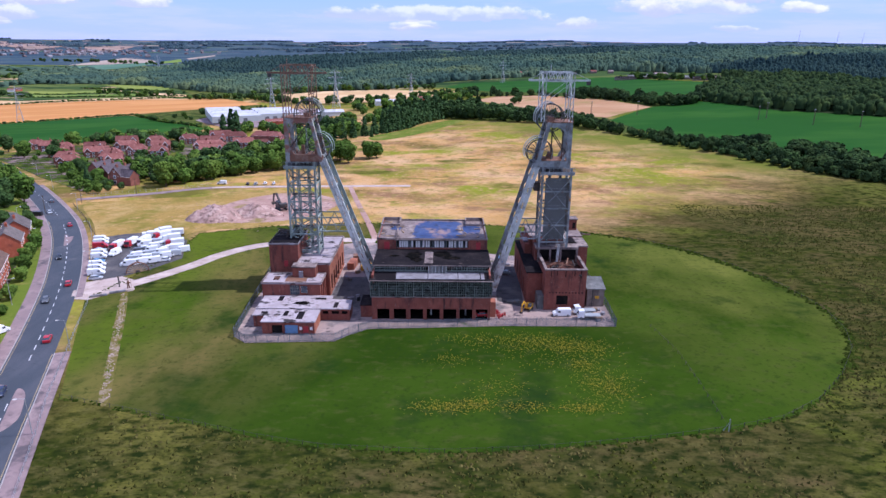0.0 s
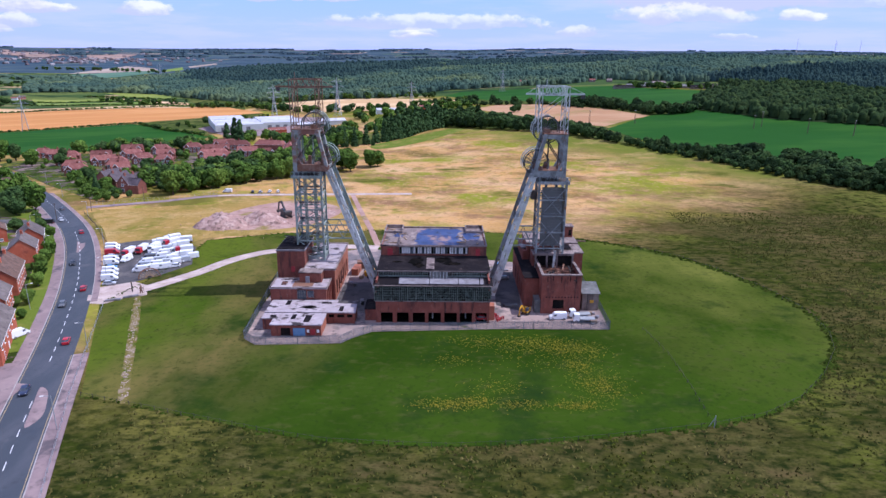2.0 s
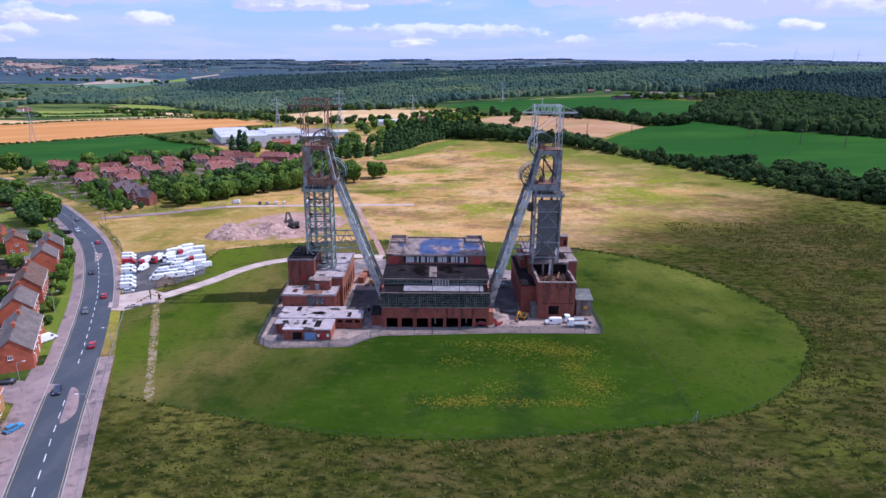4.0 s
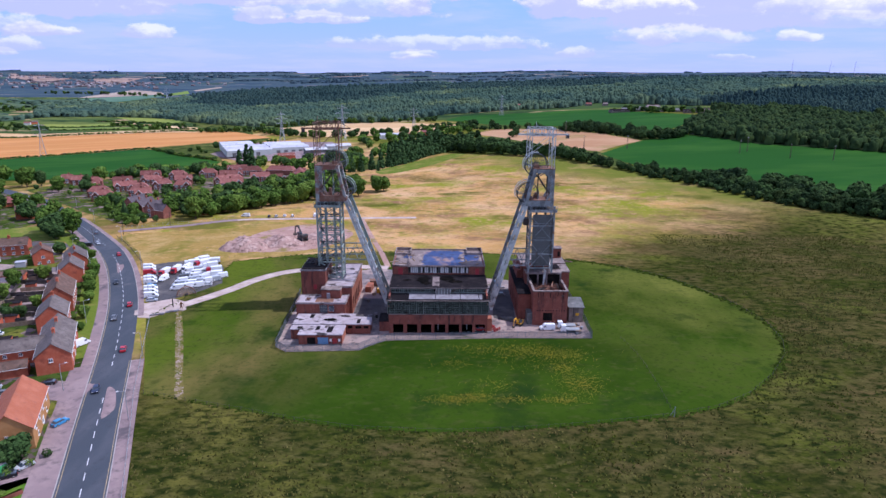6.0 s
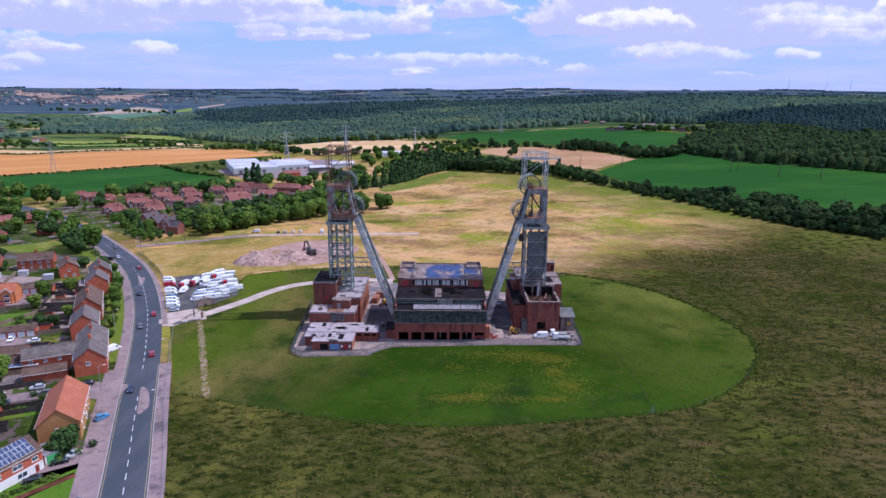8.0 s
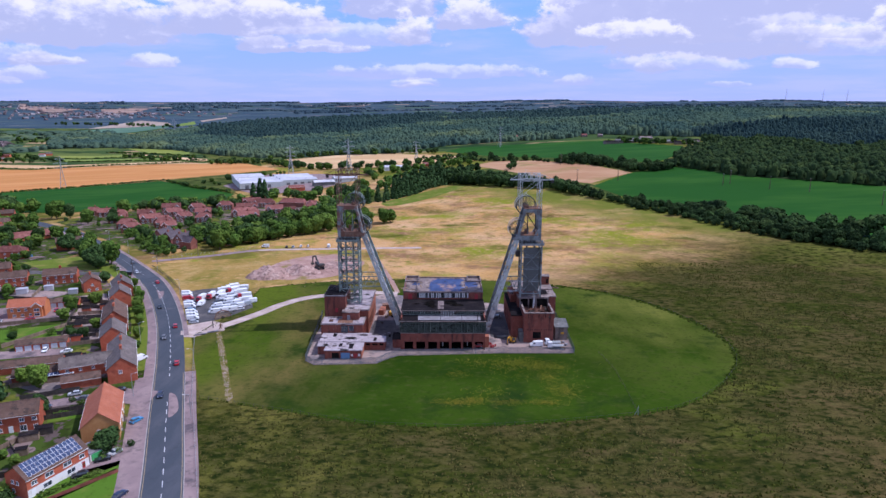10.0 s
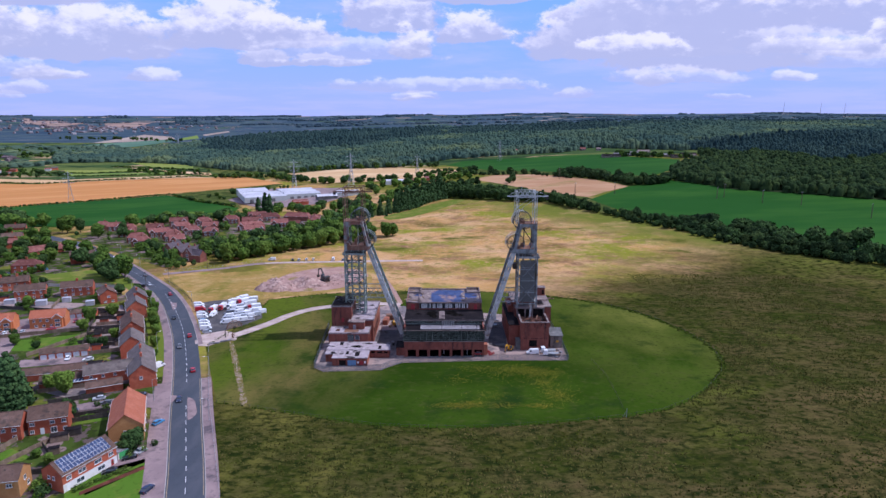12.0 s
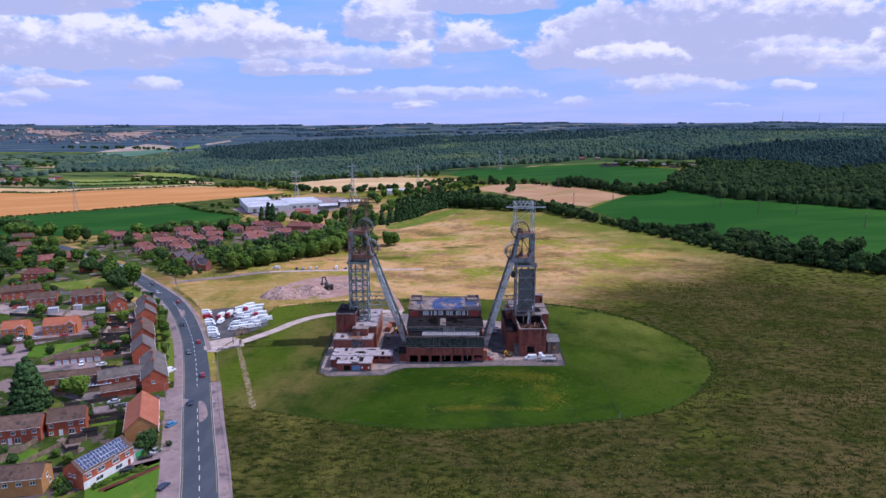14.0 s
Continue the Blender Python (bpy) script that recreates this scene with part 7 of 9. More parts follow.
def woodland(name, label, outline, near_gap, seed, h=13.0, conifers=0.5, mats=("forest", "forest_shaded")):
    """A far wood: many small uneven crowns in one mesh, mixed trees coloured darker for cloud shade."""
    r = random.Random(seed)
    x0, x1 = min(p[0] for p in outline), max(p[0] for p in outline)
    y0, y1 = min(p[1] for p in outline), max(p[1] for p in outline)
    verts, faces, which = [], [], []
    y = y0
    while y < y1:
        gap = near_gap * (1 + max(0, y - 900) / 1100)
        x = x0
        while x < x1:
            px, py = x + r.uniform(-0.5, 0.5) * gap, y + r.uniform(-0.5, 0.5) * gap
            x += gap
            if abs(px) > 0.72 * (py + 300) or not inside(px, py, outline):
                continue
            patch = noise.noise((px * 0.004, py * 0.004, seed))
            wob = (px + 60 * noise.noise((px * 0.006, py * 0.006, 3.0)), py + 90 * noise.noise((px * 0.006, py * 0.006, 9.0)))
            dark = any(inside(*wob, p) for p in CLOUD_SHADE)
            tall = h * r.uniform(0.72, 1.18) * (1 + 0.35 * patch) * (1.25 if r.random() < 0.06 else 1.0)
            wide = gap * r.uniform(0.50, 0.75)
            z = land(px, py)
            n0 = len(faces)
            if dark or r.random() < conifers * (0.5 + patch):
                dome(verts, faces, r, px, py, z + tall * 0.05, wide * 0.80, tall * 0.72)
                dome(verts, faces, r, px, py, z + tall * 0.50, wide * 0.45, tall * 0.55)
            else:
                dome(verts, faces, r, px, py, z + tall * 0.05, wide * 0.95, tall * 0.80)
                for k in range(3):
                    a = k * 2.1 + patch * 9
                    dome(verts, faces, r, px + math.cos(a) * wide * 0.5, py + math.sin(a) * wide * 0.5, z + tall * r.uniform(0.35, 0.55), wide * r.uniform(0.4, 0.6), tall * r.uniform(0.30, 0.46), 5)
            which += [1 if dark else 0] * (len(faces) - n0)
        y += gap
    me = bpy.data.meshes.new(name)
    me.from_pydata(verts, [], faces)
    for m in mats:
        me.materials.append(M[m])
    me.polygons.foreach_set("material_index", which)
    me.polygons.foreach_set("use_smooth", [True] * len(faces))
    tagged(new(name, me), label, "woodland", kind="stuff")
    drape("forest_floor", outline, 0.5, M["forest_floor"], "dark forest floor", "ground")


WOOD = [(-1001, 1330), (-940, 1420), (-926, 1540), (-607, 1262), (-464, 1112), (-348, 1034), (-210, 1026), (-96, 1008), (4, 1095), (112, 1118), (251, 1120), (327, 1190), (470, 1060), (700, 900), (1800, 900), (2300, 2300), (1646, 2500), (671, 2420), (33, 2560), (-357, 2600), (-814, 2530), (-897, 2120), (-960, 1800)]
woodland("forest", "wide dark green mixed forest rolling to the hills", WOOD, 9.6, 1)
woodland("wood", "broadleaf wood beside the green field, cloud shade in its colour", [(296, 575), (335, 690), (406, 804), (460, 850), (480, 980), (700, 880), (1500, 880), (1300, 500), (700, 330), (443, 395), (330, 478)], 8.6, 2, 12.5, 0.0, ("leaf_shaded", "forest_shaded"))
woodland("wood", "dark wood along the valley side", [(-981, 1380), (-1165, 1678), (-1196, 1880), (-1071, 1850), (-900, 1700), (-744, 1609), (-587, 1355), (-597, 1300), (-822, 1405)], 13, 5, 13, 0.3)
woodland("wood", "scattered far trees and hedges", [(-1500, 1380), (-1190, 1640), (-1230, 1900), (-1800, 1850)], 30, 6, 11, 0.2)
woodland("wood", "far scattered trees about the village", [(-1600, 1240), (-1020, 1290), (-980, 1330), (-1080, 1400), (-1600, 1330)], 19, 4, 11, 0.2)


def far_woods():
    """Strips and clumps of wood on the hills at the horizon."""
    r = random.Random(44)
    verts, faces = [], []
    for k in range(70):
        y = r.uniform(2750, 4430)
        x = r.uniform(-0.70, 0.74) * (y + 250)
        if y < 3300 and -2400 < x < -1200:
            continue
        a, b = r.uniform(50, 230), r.uniform(14, 50)
        for i in range(int(a * b * 4 / 420)):
            px, py = x + r.uniform(-a, a), y + r.uniform(-b, b) * (1 - 0.3 * r.random())
            dome(verts, faces, r, px, py, land(px, py), r.uniform(12, 19), r.uniform(6, 12))
    me = bpy.data.meshes.new("far_woods")
    me.from_pydata(verts, [], faces)
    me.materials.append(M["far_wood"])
    tagged(new("far_woods", me), "woods on the far hills, haze tint in their colour", "woodland", kind="stuff")


far_woods()


def road_heading(y):
    i = min(range(len(ROAD) - 1), key=lambda k: abs(ROAD[k][1] - y))
    a, b = ROAD[i], ROAD[i + 1]
    f = (y - a[1]) / (b[1] - a[1])
    return a[0] + (b[0] - a[0]) * f, math.degrees(math.atan2(-(b[0] - a[0]), b[1] - a[1]))


def tussocks():
    """Low tufts of long grass and dock over the near meadow."""
    r = random.Random(61)
    verts, faces = [], []
    edge = {y: road_heading(y)[0] + 10 for y in range(-140, 160)}
    tries, oval = 0, LAWN[::4]
    while len(faces) < 5 * 24000 and tries < 200000:
        tries += 1
        x, y = r.uniform(-70, 230), r.uniform(-138, 150)
        if x < edge[int(y)] or (y > 5 and x < 118) or inside(x, y, oval):
            continue
        if noise.noise((x * 0.045, y * 0.045, 1.0)) + 0.8 * noise.noise((x * 0.2, y * 0.2, 4.0)) < r.uniform(-0.5, 0.45):
            continue
        w, h, i = r.uniform(0.18, 0.5), r.uniform(0.2, 0.6), len(verts)
        z = land(x, y)
        verts += [(x + w * r.uniform(0.5, 1.3) * math.cos(k * math.tau / 5), y + w * r.uniform(0.5, 1.3) * math.sin(k * math.tau / 5), z + 0.02) for k in range(5)] + [(x + r.uniform(-0.2, 0.2), y + r.uniform(-0.2, 0.2), z + h)]
        faces += [(i + k, i + (k + 1) % 5, i + 5) for k in range(5)]
    me = bpy.data.meshes.new("grass_tussocks")
    me.from_pydata(verts, [], faces)
    me.materials.append(M["grass_blade"])
    tagged(new("grass_tussocks", me), "tufts of long olive and straw grass", "grass", kind="stuff")


def long_grass():
    r = random.Random(6)
    # a ragged dark margin along the lawn's edge
    verts, faces = [], []
    edge = LAWN[:105]
    for (x0, y0), (x1, y1) in zip(edge[:-1], edge[1:]):
        n = int(math.hypot(x1 - x0, y1 - y0) * (4 if x0 > 60 and y0 > -30 else 1.6))
        for step in range(n):
            f = r.random()
            big = 1.6 if x0 > 60 and y0 > -30 else 1.0
            x, y, w, i = x0 + (x1 - x0) * f + r.gauss(0, 0.5 * big), y0 + (y1 - y0) * f + r.gauss(0, 0.5 * big), r.uniform(0.3, 0.7) * big, len(verts)
            verts += [(x + w * r.uniform(0.5, 1.3) * math.cos(k * math.tau / 6), y + w * r.uniform(0.5, 1.3) * math.sin(k * math.tau / 6), 0.03) for k in range(6)] + [(x, y, r.uniform(0.12, 0.4) * big)]
            faces += [(i + k, i + (k + 1) % 6, i + 6) for k in range(6)]
    me = bpy.data.meshes.new("grass_margin")
    me.from_pydata(verts, [], faces)
    me.materials.append(M["margin"])
    tussocks()
    tagged(new("grass_margin", me), "dark ragged margin of weeds along the lawn", "grass", kind="stuff")


long_grass()

# ---------------------------------------------------------------- houses
WIN = {}


def window_mesh(w, h, cols):
    key = (w, h, cols)
    if key not in WIN:
        frame_me = finish("window", boxes((-w / 2, w / 2, -0.06, 0.02, 0, h)), M["upvc"])
        sill = finish("sill", boxes((-w / 2 - 0.1, w / 2 + 0.1, -0.14, 0.0, -0.1, -0.01)), M["upvc"])
        rim = 0.10 if cols > 1 else 0.26
        pw = (w - rim * (cols + 1)) / cols
        pane = finish("pane", boxes((0, pw, -0.072, -0.05, rim, h - rim)), M["glass"])
        WIN[key] = (frame_me, sill, pane, [-w / 2 + rim + i * (pw + rim) for i in range(cols)])
    return WIN[key]


def put_window(parent, x, y, z, rz, w=1.3, h=1.15, cols=2):
    near = parent.matrix_basis.translation.y < 120
    frame_me, sill, pane, xs = window_mesh(w, h, cols if near else 1)
    win = placed(part("window", frame_me, None, parent), x, y, z, 0, 0, rz)
    if near:
        part("sill", sill, None, win)
    for px in xs:
        placed(part("pane", pane, None, win), px)
    return win


def house(x, y, rz, L, D, eave, ridge, wall, roof, label, front=(), back=(), chimneys=(), doors=(), left=(), right=(), hip=0.0, category="house", group="", lower=None, dz=0.0, bay=None):
    """A house with its ridge along local x; front faces local -y. Openings: (along, sill, width, height)."""
    hs = thing("house", label, category, x, y, land(x, y) + dz, rz, group)
    bm = bmesh.new()
    prof = [(-D / 2, -0.4), (D / 2, -0.4), (D / 2, eave), (0, ridge - 0.12), (-D / 2, eave)]
    if hip:
        prof = [(-D / 2, -0.4), (D / 2, -0.4), (D / 2, eave), (-D / 2, eave)]
    a = [bm.verts.new((-L / 2, p, z)) for p, z in prof]
    b = [bm.verts.new((L / 2, p, z)) for p, z in prof]
    bm.faces.new(a[::-1])
    bm.faces.new(b)
    for i in range(len(prof)):
        bm.faces.new((a[i], a[(i + 1) % len(prof)], b[(i + 1) % len(prof)], b[i]))
    bmesh.ops.recalc_face_normals(bm, faces=bm.faces[:])
    part("wall", bm, wall, hs)
    if lower:
        part("lower_wall", boxes((-L / 2 + 0.02, L / 2 - 0.02, -D / 2 - 0.03, -D / 2 + 0.1, 0, eave * 0.46)), lower, hs, "white rendered ground floor")
    ov, t = 0.35, 0.16
    rise = (ridge - eave) / (D / 2)
    bm = bmesh.new()
    for s in (-1, 1):
        ye, ze = s * (D / 2 + ov), eave - rise * ov
        hx = L / 2 + 0.2
        v = [bm.verts.new(c) for c in ((-hx, ye, ze), (hx, ye, ze), (hx - hip, 0, ridge), (-hx + hip, 0, ridge), (-hx, ye, ze + t), (hx, ye, ze + t), (hx - hip, 0, ridge + t), (-hx + hip, 0, ridge + t))]
        for f in ((3, 2, 1, 0), (4, 5, 6, 7), (0, 1, 5, 4), (1, 2, 6, 5), (2, 3, 7, 6), (3, 0, 4, 7)):
            bm.faces.new([v[k] for k in f])
        if hip:
            v = [bm.verts.new(c) for c in ((s * hx, -D / 2 - ov, ze), (s * hx, D / 2 + ov, ze), (s * (hx - hip), 0, ridge), (s * hx, -D / 2 - ov, ze + t), (s * hx, D / 2 + ov, ze + t), (s * (hx - hip), 0, ridge + t))]
            for f in ((0, 1, 2), (3, 4, 5), (0, 1, 4, 3)):
                bm.faces.new([v[k] for k in f])
    bmesh.ops.recalc_face_normals(bm, faces=bm.faces[:])
    rf = part("roof", bm, roof, hs)
    part("ridge_tiles", boxes((-L / 2 - 0.2 + hip, L / 2 + 0.2 - hip, -0.14, 0.14, ridge + t - 0.05, ridge + t + 0.09)), roof, rf)
    for s in (-1, 1):
        part("gutter", boxes((-L / 2 - 0.2, L / 2 + 0.2, s * (D / 2 + ov + 0.05) - 0.05, s * (D / 2 + ov + 0.05) + 0.05, eave - rise * ov - 0.02, eave - rise * ov + 0.08)), M["render_white"] if x > -240 else M["trim"], rf)
    if bay is not None:
        # a gabled bay standing out at the front
        w, d, top = 2.0, 1.2, ridge - 1.0
        bm = bmesh.new()
        y0, y1 = -D / 2 - d, -0.6
        prof = [(-w, 0), (w, 0), (w, eave), (0, top), (-w, eave)]
        a = [bm.verts.new((bay + p, y0, z)) for p, z in prof]
        b = [bm.verts.new((bay + p, -D / 2 + 0.1, z)) for p, z in prof]
        bm.faces.new(a)
        bm.faces.new(b[::-1])
        for i in range(5):
            bm.faces.new((a[i], b[i], b[(i + 1) % 5], a[(i + 1) % 5]))
        bmesh.ops.recalc_face_normals(bm, faces=bm.faces[:])
        part("bay", bm, wall, hs)
        bm = bmesh.new()
        for q in (-1, 1):
            v = [bm.verts.new(c) for c in ((bay + q * (w + 0.3), y0 - 0.25, eave - 0.2), (bay + q * (w + 0.3), y1, eave - 0.2), (bay, y1, top + 0.08), (bay, y0 - 0.25, top + 0.08),
                                           (bay + q * (w + 0.3), y0 - 0.25, eave - 0.05), (bay + q * (w + 0.3), y1, eave - 0.05), (bay, y1, top + 0.22), (bay, y0 - 0.25, top + 0.22))]
            for f in ((3, 2, 1, 0), (4, 5, 6, 7), (0, 1, 5, 4), (1, 2, 6, 5), (2, 3, 7, 6), (3, 0, 4, 7)):
                bm.faces.new([v[k] for k in f])
        bmesh.ops.recalc_face_normals(bm, faces=bm.faces[:])
        part("bay_roof", bm, roof, hs)
        bm = bmesh.new()
        for q in (-1, 1):
            beam(bm, (bay + q * (w + 0.3), y0 - 0.3, eave - 0.15), (bay, y0 - 0.3, top + 0.12), 0.08, 0.35)
        part("bargeboard", bm, M["upvc"], hs)
        put_window(hs, bay, y0 - 0.02, 3.0, 0, 2.2, 1.3)
        put_window(hs, bay, y0 - 0.02, 0.8, 0, 2.2, 1.4)
    for cx in chimneys:
        ch = part("chimney", boxes((cx - 0.55, cx + 0.55, -0.4, 0.4, ridge - 1.0, ridge + 1.2), (cx - 0.65, cx + 0.65, -0.5, 0.5, ridge + 1.2, ridge + 1.35)), wall, rf)
        for k in (-0.28, 0.28):
            bm = bmesh.new()
            tube(bm, (cx + k, 0, ridge + 1.35), (cx + k, 0, ridge + 1.8), 0.13, 0.11, 8)
            part("chimney_pot", bm, M["tile_orange"], rf)
    for o in front:
        put_window(hs, o[0], -D / 2 - 0.02, o[1], 0, *o[2:])
    for o in back:
        put_window(hs, o[0], D / 2 + 0.02, o[1], 180, *o[2:])
    for o in left:
        put_window(hs, -L / 2 - 0.02, o[0], o[1], -90, *o[2:])
    for o in right:
        put_window(hs, L / 2 + 0.02, o[0], o[1], 90, *o[2:])
    for dx, side, m in doors:
        d = part("door", boxes((dx - 0.48, dx + 0.48, side * (D / 2) - 0.07, side * (D / 2) + 0.07, 0, 2.05)), m, hs)
        part("door_frame", boxes((dx - 0.58, dx - 0.48, side * (D / 2) - 0.09, side * (D / 2) + 0.09, 0, 2.15), (dx + 0.48, dx + 0.58, side * (D / 2) - 0.09, side * (D / 2) + 0.09, 0, 2.15),
                                 (dx - 0.48, dx + 0.48, side * (D / 2) - 0.09, side * (D / 2) + 0.09, 2.05, 2.15)), M["upvc"], d)
    return hs


def row(n, L, z, w=1.2, h=1.1):
    return [((i + 0.5) * L / n - L / 2, z, w, h) for i in range(n)]


B, O, R = M["house_brick"], M["house_orange"], M["tile_red"]
# the terrace along the road: ridges run beside it, gables to the south
ROW = "terrace along the main road"
house(-118.5, -19, 116, 27, 9.2, 5.6, 9.2, B, M["tile_grey"], "long brick terrace with a grey slate roof and shop front", front=row(6, 26, 3.5), back=row(6, 26, 3.4) + row(5, 22, 0.9),
      chimneys=(-4, 6), left=((0.6, 3.6, 1.1, 1.2),), doors=((-9, -1, M["red_paint"]), (-2, -1, M["upvc"])), group=ROW)
house(-129, -23.5, 26, 17, 6.4, 4.6, 7.2, B, M["tile_grey"], "long rear brick wing with slate roof", front=row(4, 16, 2.8, 1.0, 1.0), group=ROW)
house(-126, -33, 26, 12, 5.0, 2.8, 4.2, B, M["tile_brown"], "single storey brick outhouse", group=ROW)
house(-134, 5.5, 116, 14, 9.0, 5.6, 9.3, B, M["tile_grey"], "brick terraced house with slate roof and dormers", front=row(4, 13, 3.4) + row(4, 13, 0.8), back=row(4, 13, 3.4), chimneys=(5.5,), left=(), group=ROW)
house(-144, 27, 116, 21, 9.4, 5.8, 9.8, B, M["tile_brown"], "long brick terraced house with brown tiled roof", front=row(6, 20, 3.5) + row(6, 20, 0.8), back=row(5, 20, 3.4), chimneys=(-3, 7), group=ROW)
house(-156.5, 57, 118, 13, 9.0, 5.6, 9.2, B, M["tile_grey"], "brick terraced house with grey roof", front=row(4, 12, 3.4), back=row(4, 12, 3.4), chimneys=(3,), group=ROW)
house(-164, 74, 120, 14, 9.0, 5.5, 9.0, B, M["tile_grey"], "brick end terrace house with grey roof", front=row(4, 12, 3.4), back=row(4, 12, 3.4), chimneys=(-3,), group=ROW)
# near houses
solar_house = house(-103.6, -89.2, 67, 17.0, 8.0, 5.3, 7.9, B, M["tile_brown"], "semi-detached brick house with a roof of solar panels",
                    front=[(-6.6, 3.2, 1.5, 1.1), (-2.6, 3.2, 2.3, 1.2), (2.4, 3.2, 2.3, 1.2), (6.6, 3.2, 1.5, 1.1), (-3.4, 0.7, 2.4, 1.3), (3.2, 0.7, 2.4, 1.3)],
                    left=[(1.2, 3.2, 1.0, 1.0), (-0.6, 3.2, 0.9, 1.0), (1.2, 0.8, 1.1, 1.0)], doors=((6.8, -1, M["red_paint"]), (-7.0, -1, M["upvc"])), lower=M["render_white"])


def solar_array(parent, L, D, eave, ridge, cols, rows, x0, x1):
    rise = math.atan2(ridge - eave, D / 2)
    slope = (D / 2) / math.cos(rise)
    w, h = (x1 - x0) / cols, slope * 0.92 / rows
    panel = finish("solar_panel", boxes((-w / 2 + 0.04, w / 2 - 0.04, -h / 2 + 0.04, h / 2 - 0.04, 0, 0.05)), M["alu"])
    cells = finish("cell_sheet", boxes((-w / 2 + 0.075, w / 2 - 0.075, -h / 2 + 0.075, h / 2 - 0.075, 0.045, 0.056)), M["solar"])
    for i in range(cols):
        for j in range(rows):
            d = slope * 0.04 + (j + 0.5) * h
            p = placed(part("solar_panel", panel, None, parent), x0 + (i + 0.5) * w, -D / 2 + d * math.cos(rise), eave + d * math.sin(rise) + 0.24, math.degrees(rise), 0, 0)
            part("cell_sheet", cells, None, p)


solar_array(solar_house, 17.0, 8.0, 5.3, 7.9, 14, 3, -7.6, 7.2)
house(-103.5, -61.5, 113, 22, 9.8, 5.4, 9.4, M["house_tan"], M["tile_orange"], "detached ochre brick house with a terracotta tiled roof", front=row(4, 20, 3.3) + row(3, 18, 0.8), left=((0.4, 3.4, 0.8, 0.9),), doors=((1, -1, M["upvc"]),))
house(-140.6, -67.6, 15, 13.5, 8.4, 5.2, 8.0, B, M["tile_brown"], "red brick semi-detached house with brown tiled roof", front=[(-5, 3.2, 1.3, 1.1), (-1, 3.2, 1.2, 1.1), (2, 3.2, 1.2, 1.1), (5, 3.2, 1.3, 1.1), (-4, 0.7, 1.4, 1.2), (0, 0.2, 1.8, 1.9), (5, 0.7, 1.3, 1.2)], doors=((-2.2, -1, M["upvc"]),))
house(-128.6, -61.5, 21, 11.2, 8.4, 5.2, 8.0, B, M["tile_brown"], "red brick house with brown tiled roof", front=[(-4.4, 3.2, 1.3, 1.1), (1.2, 3.2, 1.3, 1.1), (4.4, 3.2, 1.3, 1.1), (-4.6, 0.7, 1.2, 1.1), (1.4, 0.2, 1.8, 1.9), (4.6, 0.7, 1.2, 1.1)], doors=((-1.8, -1, M["upvc"]),))
house(-122, -98, 12, 15, 8.0, 5.2, 7.6, M["house_tan"], M["tile_brown"], "tan brick house with brown tiled roof", front=row(4, 14, 3.2, 1.4), right=((0, 3.2, 1.4, 1.2), (1.5, 0.8, 1.4, 1.2)))


def garages(x, y, rz, n, roof, label):
    g = thing("garage_row", label, "garage", x, y, land(x, y), rz)
    L = n * 3.0
    part("wall", boxes((-L / 2, L / 2, -2.6, 2.6, 0, 2.5)), M["house_brick"], g)
    bm = bmesh.new()
    v = [bm.verts.new(c) for c in ((-L / 2 - 0.2, -2.9, 2.5), (L / 2 + 0.2, -2.9, 2.5), (L / 2 + 0.2, 0.4, 4.0), (-L / 2 - 0.2, 0.4, 4.0), (L / 2 + 0.2, 2.9, 2.6), (-L / 2 - 0.2, 2.9, 2.6))]
    bm.faces.new((v[0], v[1], v[2], v[3]))
    bm.faces.new((v[3], v[2], v[4], v[5]))
    bm.faces.new((v[0], v[3], v[5]))
    bm.faces.new((v[1], v[4], v[2]))
    bm.faces.new((v[0], v[5], v[4], v[1]))
    part("roof", bm, roof, g)
    for i in range(n):
        cx = (i + 0.5) * 3.0 - L / 2
        part("garage_door", boxes((cx - 1.15, cx + 1.15, -2.68, -2.6, 0.02, 2.1)), M["garage_door"], g)


garages(-160.5, 1.5, 20, 6, M["tile_brown"], "row of brick garages with white doors")
garages(-182, 55, 16, 4, M["tile_brown"], "row of brick garages with white doors")
house(-152, -20, 20, 22, 5.6, 2.7, 4.2, B, M["tile_brown"], "low brick outbuilding with a brown tiled roof", category="outbuilding")
house(-144, -28, 20, 15, 5.6, 2.7, 4.4, B, M["tile_brown"], "low brick outbuilding with a brown tiled roof", category="outbuilding")
# semis of the near estate
EST = "brick semis of the near estate"
house(-190.5, 41, 16, 15, 8.2, 5.2, 7.8, O, M["tile_orange"], "orange brick semi-detached house with terracotta roof", front=row(5, 14, 3.2, 1.1) + row(4, 13, 0.7, 1.3), group=EST, bay=4.6)
house(-209, 35, 16, 11, 8.2, 5.2, 7.8, O, M["tile_orange"], "orange brick house with terracotta roof", front=row(3, 10, 3.2, 1.1) + row(3, 10, 0.7, 1.3), group=EST, bay=3.0)
house(-224, 30, 16, 11, 8.2, 5.2, 7.8, O, M["tile_brown"], "orange brick house with brown roof", front=row(3, 10, 3.2, 1.1) + row(3, 10, 0.7, 1.3), group=EST)
house(-184, 82, 125, 12, 8.0, 5.2, 7.8, B, M["tile_brown"], "red brick house with brown roof", left=((0, 3.2, 1.3, 1.1), (1.8, 0.7, 1.3, 1.1), (-1.8, 0.7, 1.3, 1.1)), chimneys=(0,), group=EST)
house(-207, 95, 20, 16, 8.2, 5.2, 7.8, B, M["tile_brown"], "red brick semi-detached house with brown roof", front=row(4, 15, 3.2) + row(4, 15, 0.7), chimneys=(0,), group=EST)
